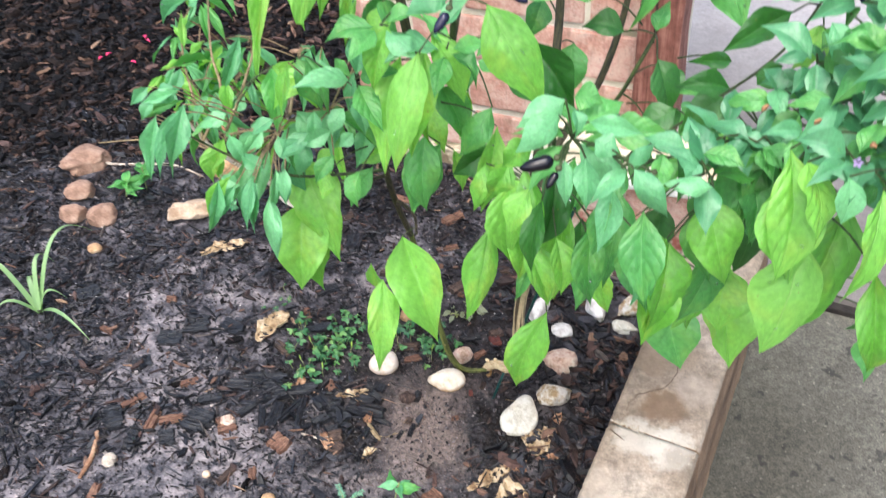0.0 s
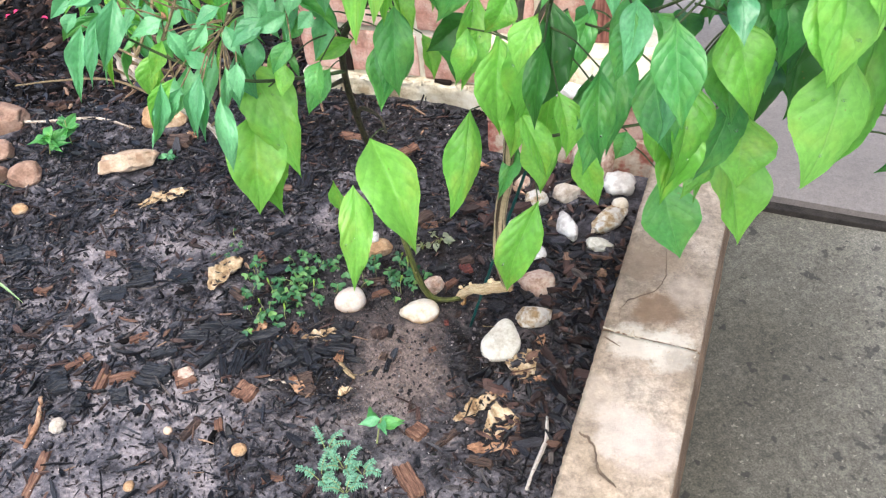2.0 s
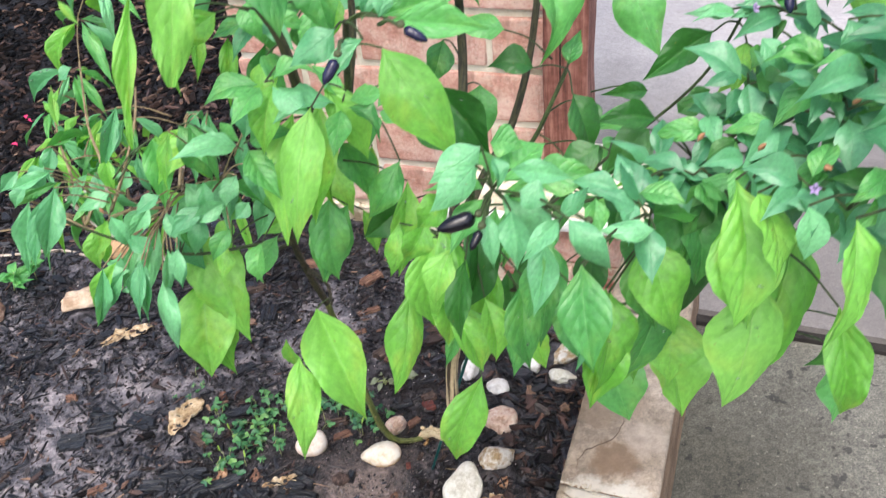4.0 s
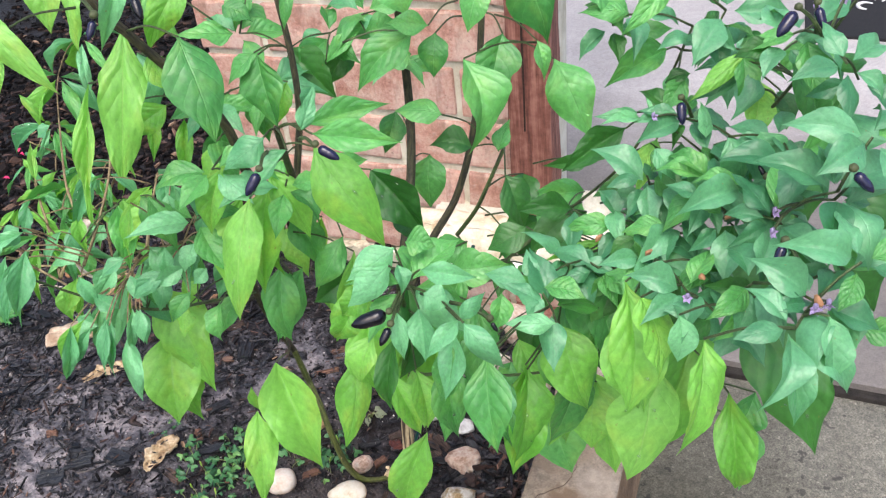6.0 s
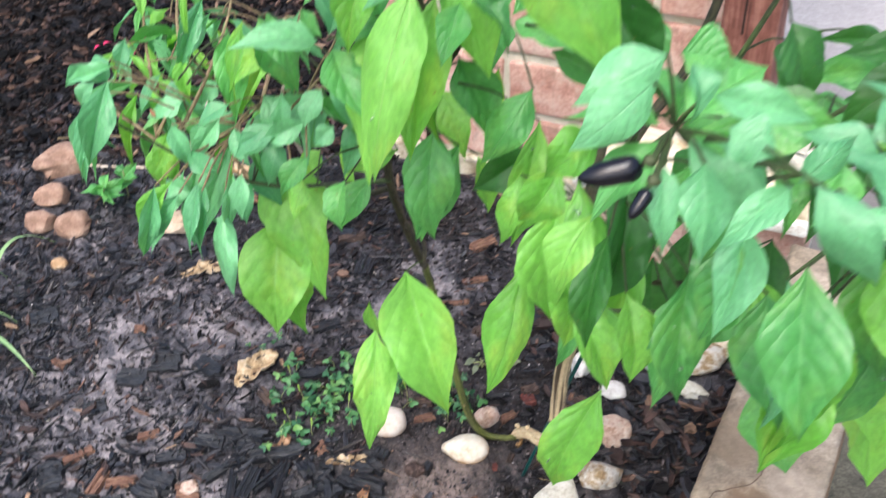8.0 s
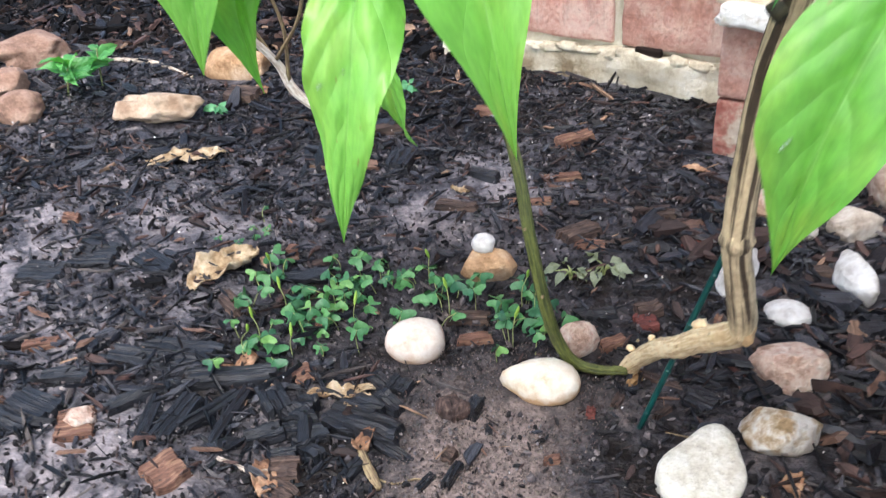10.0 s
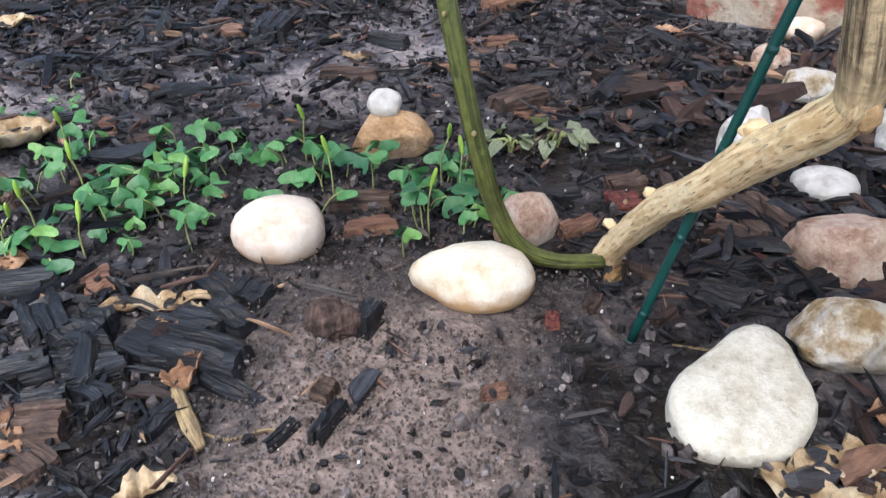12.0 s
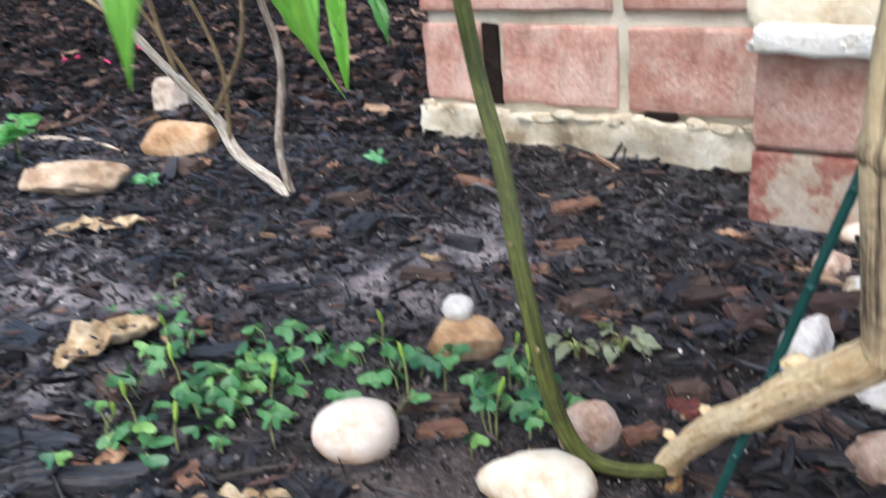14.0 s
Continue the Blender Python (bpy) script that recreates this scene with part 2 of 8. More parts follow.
def soil_material():
    m, nt, b = shader("soil")
    big, mid, fine = noised(nt, 3.2, 4.0, 0.55), noised(nt, 16.0, 6.0, 0.7), noised(nt, 170.0, 6.0, 0.75)
    where = maths(nt, "MULTIPLY_ADD", mid, 0.9, maths(nt, "MULTIPLY_ADD", noised(nt, 48.0, 4.0, 0.7), 0.42, maths(nt, "MULTIPLY", big, 0.28)))
    tc = nt.nodes.new("ShaderNodeTexCoord")
    for x, y, r, much in BARE:
        dist = nt.nodes.new("ShaderNodeVectorMath")
        dist.operation = "DISTANCE"
        nt.links.new(tc.outputs["Object"], dist.inputs[0])
        dist.inputs[1].default_value = (x, y, 0.0)
        near = maths(nt, "MAXIMUM", maths(nt, "SUBTRACT", 1.0, maths(nt, "DIVIDE", dist.outputs["Value"], r * 1.5)), 0.0)
        where = maths(nt, "MULTIPLY_ADD", near, much, where)
    away = nt.nodes.new("ShaderNodeVectorMath")
    away.operation = "DISTANCE"
    nt.links.new(tc.outputs["Object"], away.inputs[0])
    away.inputs[1].default_value = (-0.3, 0.75, 0.0)
    where = maths(nt, "SUBTRACT", where, maths(nt, "MINIMUM", maths(nt, "MAXIMUM", maths(nt, "MULTIPLY", maths(nt, "SUBTRACT", away.outputs["Value"], 0.75), 0.4), 0.0), 0.22))
    col = ramp(nt, where, [(0.66, (0.0125, 0.0098, 0.0092)), (0.76, (0.036, 0.034, 0.039)), (0.87, (0.08, 0.07, 0.071)), (1.02, (0.21, 0.168, 0.155))])
    cool = ramp(nt, where, [(0.66, (0.0115, 0.0098, 0.0098)), (0.76, (0.035, 0.034, 0.041)), (0.86, (0.1, 0.097, 0.112)), (1.0, (0.275, 0.25, 0.262))])
    stem_way = nt.nodes.new("ShaderNodeVectorMath")
    stem_way.operation = "DISTANCE"
    nt.links.new(tc.outputs["Object"], stem_way.inputs[0])
    stem_way.inputs[1].default_value = (-0.05, 0.88, 0.0)
    col = mixed(nt, "MIX", ramp(nt, stem_way.outputs["Value"], [(0.12, (0, 0, 0)), (0.3, (1, 1, 1))]), col, cool)
    col = mixed(nt, "OVERLAY", 0.4, col, ramp(nt, fine, [(0.38, (0.1, 0.1, 0.1)), (0.64, (0.95, 0.93, 0.92))]))
    nt.links.new(col, b.inputs["Base Color"])
    b.inputs["Specular IOR Level"].default_value = 0.28
    nt.links.new(ramp(nt, where, [(0.66, (0.5, 0.5, 0.5)), (0.95, (0.85, 0.85, 0.85))]), b.inputs["Roughness"])
    bumped(nt, b, maths(nt, "ADD", maths(nt, "MULTIPLY", mid, 2.5), maths(nt, "MULTIPLY_ADD", noised(nt, 80.0, 3.0, 0.55), 2.6, maths(nt, "MULTIPLY", fine, 0.4))), 0.0034)
    return m


def concrete_material(name, stops, grit=1.0):
    """Worn concrete: soft clouds, sand grains light and dark, a few oily spots."""
    m, nt, b = shader(name)
    big, mid, fine = noised(nt, 2.2, 5.0, 0.65), noised(nt, 14.0, 3.0, 0.6), noised(nt, 320.0, 4.0, 0.8)
    col = ramp(nt, big, stops)
    col = mixed(nt, "OVERLAY", 0.16 + 0.1 * grit, col, ramp(nt, noised(nt, 7.0, 7.0, 0.7), [(0.36, (0.25, 0.25, 0.24)), (0.68, (0.75, 0.75, 0.74))]))
    col = mixed(nt, "OVERLAY", 0.55 * grit, col, ramp(nt, fine, [(0.38, (0.1, 0.1, 0.1)), (0.62, (0.9, 0.9, 0.88))]))
    col = mixed(nt, "OVERLAY", 0.4 * grit, col, ramp(nt, noised(nt, 95.0, 5.0, 0.75), [(0.36, (0.12, 0.12, 0.12)), (0.64, (0.86, 0.86, 0.84))]))
    if grit > 0.5:
        col = mixed(nt, "MIX", ramp(nt, mid, [(0.63, (0, 0, 0)), (0.7, (0.4, 0.4, 0.4))]), col, (0.04, 0.037, 0.032))
        col = mixed(nt, "MIX", ramp(nt, noised(nt, 42.0, 2.0, 0.5), [(0.65, (0, 0, 0)), (0.69, (0.75, 0.75, 0.75))]), col, (0.03, 0.028, 0.026))
        col = mixed(nt, "MIX", ramp(nt, noised(nt, 120.0, 2.0), [(0.665, (0, 0, 0)), (0.71, (0.75, 0.75, 0.75))]), col, (0.36, 0.335, 0.28))
    nt.links.new(col, b.inputs["Base Color"])
    b.inputs["Roughness"].default_value = 0.8
    bumped(nt, b, maths(nt, "ADD", big, fine), 0.0014 * (0.3 + 0.7 * grit))
    return m


SOIL = soil_material()
CONCRETE = concrete_material("walk_concrete", [(0.35, (0.112, 0.106, 0.086)), (0.65, (0.185, 0.177, 0.148))])
PORCH = concrete_material("porch_concrete", [(0.35, (0.33, 0.306, 0.304)), (0.65, (0.4, 0.372, 0.37))], 0.35)


def darker_edge(m, at, across, dry, tone):
    """Multiplies the slab by a darker tone along one edge, with a ragged border, plain farther in."""
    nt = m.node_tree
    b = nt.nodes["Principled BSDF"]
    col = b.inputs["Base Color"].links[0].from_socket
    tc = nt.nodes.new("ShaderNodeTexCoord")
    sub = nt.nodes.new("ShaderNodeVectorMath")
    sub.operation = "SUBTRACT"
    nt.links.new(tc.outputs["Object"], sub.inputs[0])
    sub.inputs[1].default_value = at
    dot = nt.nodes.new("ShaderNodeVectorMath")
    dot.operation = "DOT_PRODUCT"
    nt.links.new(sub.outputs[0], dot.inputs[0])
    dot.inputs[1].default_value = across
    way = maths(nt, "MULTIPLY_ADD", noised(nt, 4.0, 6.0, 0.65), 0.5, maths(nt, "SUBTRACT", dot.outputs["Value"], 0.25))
    # mask of the darker band: strongest at the edge, gone by the distance dry
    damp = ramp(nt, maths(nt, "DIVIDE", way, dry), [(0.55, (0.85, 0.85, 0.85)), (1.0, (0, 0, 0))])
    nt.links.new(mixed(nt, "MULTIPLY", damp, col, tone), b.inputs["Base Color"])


darker_edge(CONCRETE, (0.2, 0.88, 0.0), (0.8987, -0.4386, 0.0), 0.42, (0.42, 0.415, 0.36))
darker_edge(PORCH, (0.4, 1.225, 0.0), (0.413, 0.911, 0.0), 0.95, (0.36, 0.345, 0.32))


def stained_stone():
    """Sandstone, with one brown water stain and a darker, broken layer."""
    m = mottled("sandstone", [(0.34, (0.215, 0.165, 0.115)), (0.45, (0.3, 0.238, 0.172)), (0.55, (0.36, 0.29, 0.22)), (0.66, (0.43, 0.365, 0.292))], 7.0, 260.0, 0.8, 0.0012, grain=0.3)
    nt = m.node_tree
    b = nt.nodes["Principled BSDF"]
    col = b.inputs["Base Color"].links[0].from_socket
    tc = nt.nodes.new("ShaderNodeTexCoord")
    for scale, much, lo, hi in ((20.0, 0.22, 0.22, 0.78), (75.0, 0.4, 0.16, 0.84)):
        col = mixed(nt, "OVERLAY", much, col, ramp(nt, noised(nt, scale, 9.0, 0.8), [(0.4, (lo, lo, lo)), (0.6, (hi, hi, hi))]))
    pits = ramp(nt, noised(nt, 110.0, 3.0, 0.6), [(0.66, (0, 0, 0)), (0.73, (0.6, 0.6, 0.6))])
    col = mixed(nt, "MIX", pits, col, (0.16, 0.12, 0.09))
    wob = node(nt, "ShaderNodeTexNoise", Scale=16.0, Detail=7.0, Roughness=0.7)
    nt.links.new(tc.outputs["Object"], wob.inputs["Vector"])
    for x, y, r, tone, much in ((0.252, 0.722, 0.034, (0.2, 0.125, 0.07), 0.75), (0.285, 0.815, 0.045, (0.34, 0.25, 0.165), 0.4), (0.148, 0.562, 0.02, (0.17, 0.14, 0.11), 0.3), (0.22, 0.664, 0.034, (0.62, 0.57, 0.48), 0.75), (0.252, 0.646, 0.034, (0.64, 0.6, 0.51), 0.8), (0.17, 0.545, 0.036, (0.6, 0.53, 0.46), 0.55), (0.262, 0.628, 0.026, (0.27, 0.22, 0.17), 0.45), (0.192, 0.52, 0.042, (0.54, 0.46, 0.4), 0.5), (0.15, 0.6, 0.03, (0.5, 0.43, 0.35), 0.4), (0.25, 0.79, 0.035, (0.26, 0.19, 0.125), 0.5), (0.3, 0.74, 0.03, (0.46, 0.38, 0.3), 0.4)):
        dist = nt.nodes.new("ShaderNodeVectorMath")
        dist.operation = "DISTANCE"
        nt.links.new(tc.outputs["Object"], dist.inputs[0])
        dist.inputs[1].default_value = (x, y, 0.15)
        edge = maths(nt, "MULTIPLY_ADD", wob.outputs["Fac"], -0.09, maths(nt, "ADD", dist.outputs["Value"], 0.045))
        col = mixed(nt, "MIX", ramp(nt, maths(nt, "DIVIDE", edge, r), [(0.6, (much, much, much)), (0.95, (0, 0, 0))]), col, tone)
    nt.links.new(col, b.inputs["Base Color"])
    return m


SANDSTONE = stained_stone()
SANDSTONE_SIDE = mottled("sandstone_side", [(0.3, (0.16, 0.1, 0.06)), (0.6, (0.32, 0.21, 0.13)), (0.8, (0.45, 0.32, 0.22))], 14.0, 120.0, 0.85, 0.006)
# dark brown for cracks and flake steps, their shade put into the colour
CREVICE = mottled("crevice_grime", [(0.35, (0.1, 0.07, 0.05)), (0.65, (0.22, 0.16, 0.115))], 60.0, 220.0, 0.9, 0.003)
CREVICE_DARK = mottled("joint_dirt", [(0.35, (0.012, 0.01, 0.009)), (0.65, (0.035, 0.03, 0.026))], 40.0, 220.0, 0.9, 0.003)
BRICK = brick_clay()
OLD_BRICK = mottled("old_brick", [(0.38, (0.36, 0.12, 0.09)), (0.46, (0.46, 0.22, 0.17)), (0.52, (0.55, 0.43, 0.33)), (0.66, (0.64, 0.56, 0.46))], 34.0, 190.0, 0.85, 0.004)
MORTAR = mottled("mortar", [(0.36, (0.62, 0.58, 0.45)), (0.62, (0.84, 0.81, 0.7))], 18.0, 240.0, 0.9, 0.004)
CAPSTONE = mottled("cap_stone", [(0.34, (0.5, 0.37, 0.22)), (0.44, (0.76, 0.64, 0.45)), (0.6, (0.86, 0.78, 0.62))], 26.0, 160.0, 0.85, 0.003)
POST_WOOD = fibrous("stained_wood", [(0.36, (0.09, 0.032, 0.024)), (0.48, (0.19, 0.072, 0.054)), (0.62, (0.32, 0.15, 0.115))], 0.75, (150.0, 150.0, 7.0))
LEAVES = {
    "b": leaf_material("leaf_blue_green", (0.07, 0.285, 0.118), (0.185, 0.51, 0.245), (0.22, 0.52, 0.28), 0.0, 0.42, 0.26, 0.6),
    "g": leaf_material("leaf_green", (0.046, 0.23, 0.052), (0.135, 0.45, 0.12), (0.22, 0.53, 0.2), 0.08, 0.42),
    "y": leaf_material("leaf_yellow_green", (0.125, 0.4, 0.05), (0.25, 0.6, 0.11), (0.3, 0.6, 0.18), 0.22, 0.42, 0.34),
    "l": leaf_material("leaf_lime", (0.16, 0.46, 0.065), (0.27, 0.62, 0.13), (0.4, 0.62, 0.22), 0.25, 0.45, 0.36),
    "s": leaf_material("leaf_young", (0.03, 0.165, 0.065), (0.12, 0.37, 0.18), (0.18, 0.42, 0.23), 0.0, 0.4, 0.2, 0.3),
    # green leaf darkened: the shade inside the canopy is put into the colour
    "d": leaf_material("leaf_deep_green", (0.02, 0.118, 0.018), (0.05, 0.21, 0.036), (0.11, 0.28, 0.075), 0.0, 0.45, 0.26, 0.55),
}
STALK = bark("green_stalk", (0.08, 0.13, 0.04), (0.035, 0.05, 0.02), (8, 4, 1), 0.5)
GREEN_STEM = bark("green_stem", (0.13, 0.15, 0.035), (0.06, 0.075, 0.02), (14, 3, 1), 0.5)
TWIG_DARK = bark("dark_twig", (0.07, 0.062, 0.03), (0.026, 0.024, 0.016), (10, 6, 1), 0.6)
WOODY = bark("woody_stem", (0.56, 0.44, 0.27), (0.06, 0.04, 0.024), (11, 0.8, 1), 0.75, 0.146)
PALE_WOOD = bark("pale_wood", (0.86, 0.7, 0.44), (0.62, 0.45, 0.24), (16, 2.6, 1))
KNOT_WOOD = bark("knot_wood", (0.56, 0.38, 0.19), (0.26, 0.15, 0.07), (6, 6, 1))


def weathered(m):
    """Short dark pits and cracks that follow the grain, and worn brown patches."""
    nt = m.node_tree
    b = nt.nodes["Principled BSDF"]
    col = b.inputs["Base Color"].links[0].from_socket
    pits = ramp(nt, streaks(nt, "UV", (34.0, 14.0, 1.0), 5.0), [(0.58, (0, 0, 0)), (0.74, (0.7, 0.7, 0.7))])
    cracks = ramp(nt, streaks(nt, "UV", (22.0, 2.6, 1.0), 3.0), [(0.64, (0, 0, 0)), (0.69, (0.8, 0.8, 0.8))])
    col = mixed(nt, "MIX", ramp(nt, noised(nt, 60.0, 4.0, 0.6), [(0.52, (0, 0, 0)), (0.68, (0.55, 0.55, 0.55))]), col, (0.52, 0.35, 0.17))
    col = mixed(nt, "MIX", pits, col, (0.36, 0.22, 0.09))
    nt.links.new(mixed(nt, "MIX", cracks, col, (0.13, 0.075, 0.032)), b.inputs["Base Color"])
    bumped(nt, b, maths(nt, "SUBTRACT", maths(nt, "MULTIPLY", noised(nt, 160.0, 4.0, 0.6), 0.8), maths(nt, "ADD", pits, maths(nt, "MULTIPLY", cracks, 1.6))), 0.0012)


weathered(PALE_WOOD)
GREY_TWIG = bark("grey_twig", (0.6, 0.52, 0.43), (0.28, 0.22, 0.17), (8, 5, 1))
BLEACHED = bark("bleached_twig", (0.86, 0.8, 0.7), (0.55, 0.46, 0.36), (8, 5, 1))
DRY_STICK = bark("dry_stick", (0.62, 0.58, 0.52), (0.42, 0.38, 0.34), (5, 1.2, 1))
TAN_TWIG = bark("tan_twig", (0.36, 0.28, 0.15), (0.2, 0.14, 0.08), (8, 5, 1))
ROOTLET = bark("rootlet", (0.13, 0.05, 0.04), (0.05, 0.02, 0.018), (6, 5, 1))
STAKE = plain("green_plastic", (0.004, 0.055, 0.05), 0.4, 0.45, 0.15)
WATER, wnt, wb = shader("water_drop")
wb.inputs["Base Color"].default_value = (0.9, 0.95, 0.92, 1)
wb.inputs["Roughness"].default_value, wb.inputs["IOR"].default_value, wb.inputs["Transmission Weight"].default_value = 0.05, 1.33, 0.9
FRUIT = plain("black_fruit", (0.004, 0.004, 0.008), 0.24, 0.5, 0.2, 6.0, 0.0001)
FRUIT_PURPLE = plain("purple_fruit", (0.012, 0.012, 0.04), 0.2, 0.55, 0.3, 6.0, 0.0001)
CALYX = plain("calyx", (0.06, 0.075, 0.03), 0.6)
PETAL = plain("lilac_petal", (0.5, 0.38, 0.68), 0.5)
DRIED = plain("dried_orange", (0.36, 0.19, 0.1), 0.7, 0.2, 0.4)

# ---- builders ----
def mesh_of(name, verts, faces, material, smooth=True, uvs=None):
    me = bpy.data.meshes.new(name)
    me.from_pydata(verts, [], faces)
    if uvs is not None:
        layer = me.uv_layers.new(name="UVMap")
        layer.data.foreach_set("uv", np.array([uvs[v] for f in faces for v in f], dtype=float).ravel())
    for mt in (material if isinstance(material, (list, tuple)) else [material]):
        me.materials.append(mt)
    me.polygons.foreach_set("use_smooth", [smooth] * len(faces))
    me.update()
    return me


def empty(name, at, label, category, group="", kind=""):
    ob = new(name)
    ob.empty_display_size = 0.02
    ob.location = at
    return tagged(ob, label, category, group, kind)


def child(name, me, parent, m=Matrix(), label=""):
    """A part under its thing, its pose given in the world."""
    ob = new(name, me)
    ob.parent = parent
    base = parent.matrix_basis if parent.parent is None else parent.parent.matrix_basis @ parent.matrix_basis
    ob.matrix_basis = base.inverted() @ m
    if label:
        ob["label"] = label
    return ob


def smooth_path(points, per=8):
    """A Catmull-Rom curve through points."""
    p = [Vector(q) for q in points]
    p = [p[0] * 2 - p[1]] + p + [p[-1] * 2 - p[-2]]
    out = []
    for a, b, c, d in zip(p, p[1:], p[2:], p[3:]):
        for k in range(per):
            t = k / per
            out.append(0.5 * (2 * b + (c - a) * t + (2 * a - 5 * b + 4 * c - d) * t * t + (3 * b - a - 3 * c + d) * t ** 3))
    return out + [p[-2]]


def tube(points, radii, material, sides=8, per=8, lumps=0.0, seed=0):
    """A tapered, slightly uneven stem."""
    path = smooth_path(points, per)
    n = len(path)
    verts, faces, uvs = [], [], []
    side = Vector((1, 0.3, 0.2))
    run = 0.0
    for i, c in enumerate(path):
        ahead = (path[min(i + 1, n - 1)] - path[max(i - 1, 0)]).normalized()
        side = (side - ahead * side.dot(ahead)).normalized()
        up = ahead.cross(side)
        t = i / (n - 1) * (len(radii) - 1)
        k = min(int(t), len(radii) - 2)
        r0 = radii[k] + (radii[k + 1] - radii[k]) * (t - k)
        if i:
            run += (c - path[i - 1]).length
        for s in range(sides):
            a = 2 * math.pi * s / sides
            r = r0 * (1 + lumps * (noise.noise(Vector((c.x * 40 + seed, c.z * 40 + s * 2.1, c.y * 40))) + 0.6 * noise.noise(Vector((s * 1.7, c.z * 130, c.y * 130 + seed)))))
            verts.append(c + side * (math.cos(a) * r) + up * (math.sin(a) * r))
            uvs.append((s / sides if s <= sides / 2 else 1 - s / sides, run * 10 + seed))
    for i in range(n - 1):
        for s in range(sides):
            a, b = i * sides + s, i * sides + (s + 1) % sides
            faces.append((a, b, b + sides, a + sides))
    faces.append(tuple(range(sides - 1, -1, -1)))
    faces.append(tuple(range((n - 1) * sides, n * sides)))
    return mesh_of("stem", verts, faces, material, True, uvs)


OVATE = ((0.0, 0.02), (0.04, 0.12), (0.09, 0.34), (0.15, 0.6), (0.22, 0.83), (0.3, 0.96), (0.38, 1.0), (0.48, 0.95), (0.58, 0.82), (0.68, 0.63), (0.78, 0.42), (0.87, 0.22), (0.94, 0.09), (1.0, 0.0))


def blade_mesh(seed, shape="pepper", rows=24, cols=10):
    """A leaf of length 1 along y and width 1 along x: sunken midrib, swellings between the veins, wavy rim, long drooping tip."""
    rnd = random.Random(seed)
    bulge, fold, curl, wave = rnd.uniform(0.03, 0.2), rnd.uniform(-0.1, 0.5), rnd.uniform(-0.4, 0.4), rnd.uniform(0.006, 0.012)
    droop, twist, rim, torn = rnd.uniform(0.0, 0.22), rnd.uniform(-0.5, 0.5), rnd.uniform(0.02, 0.055), 0.2 if seed % 4 == 1 else 0.08
    early, tail = rnd.uniform(0.84, 1.12), rnd.uniform(0.9, 1.25)
    ys, ws = [q[0] for q in OVATE], [q[1] for q in OVATE]
    verts, faces, uvs = [], [], []
    for i in range(rows + 1):
        y = i / rows
        if shape == "pepper":
            half = 0.5 * float(np.interp(y ** early, ys, ws)) ** (tail if y > 0.4 else 1.0)
        elif shape == "lance":
            half = 0.5 * float(np.interp(y, ys, ws)) ** (1.15 if y > 0.35 else 1.0)
        else:
            half = 0.5 * min(1.0, 3.2 * y) * (1 - max(0.0, y - 0.55) ** 1.4 * 2.6)
            half = max(half, 0.02 * (1 - y))
        lean = curl * math.sin(math.pi * y) + 0.05 * math.sin(5 * y + seed) + 0.9 * curl * max(0.0, y - 0.66)
        for j in range(cols + 1):
            u = j / cols * 2 - 1
            nick = torn * max(0.0, noise.noise(Vector((y * 7, seed * 3.7, u)))) * abs(u) ** 3
            x = u * half * (1 + 0.04 * math.sin(9 * y + 3 * seed + u) - nick)
            phase = VEINS * (y - SWEEP * abs(u) ** 1.25) + (0.35 if u > 0 else 0.0) + 0.2
            body = min(1.0, 2.6 * half)
            swell = wave * (abs(math.sin(math.pi * phase)) ** 0.7 - 0.5) * body * (0.35 + 0.65 * min(1.0, 3 * abs(u)))
            pucker = 0.012 * noise.noise(Vector((x * 11, y * 11, seed * 5.1))) * body + 0.007 * noise.noise(Vector((x * 24, y * 24, seed * 2.3))) * body
            edge = rim * abs(u) ** 2 * math.sin(11 * y + 2.3 * seed + (2 if u > 0 else 0)) * min(1, 3 * half)
            rib = -0.01 * max(0.0, 1 - 5 * abs(u)) * body
            z = bulge * math.sin(math.pi * y) - droop * y ** 2.5 + fold * abs(x) - 0.3 * x * x + swell + pucker + edge + rib + twist * x * y
            verts.append((x + lean * 0.25, y, z))
            uvs.append((u, y))
    for i in range(rows):
        for j in range(cols):
            a = i * (cols + 1) + j
            faces.append((a, a + 1, a + cols + 2, a + cols + 1))
    return verts, faces, uvs


BLADES = {}


def blade(kind, shape, seed, large=False):
    key = (kind, shape, seed, large)
    if key not in BLADES:
        v, f, uv = blade_mesh(seed, shape, 40, 16) if large else blade_mesh(seed, shape, 22, 10)
        BLADES[key] = mesh_of("leaf", v, f, LEAVES[kind], True, uv)
    return BLADES[key]


DROPS = []


def drop_mesh():
    if not DROPS:
        DROPS.append(finish("droplet", rounded((1, 1, 0.8), 4, 2.0, 0.05, 1), WATER, True))
    return DROPS[0]


VIEW = Vector((0.05, -0.72, 0.69))
pick = random.Random(5)


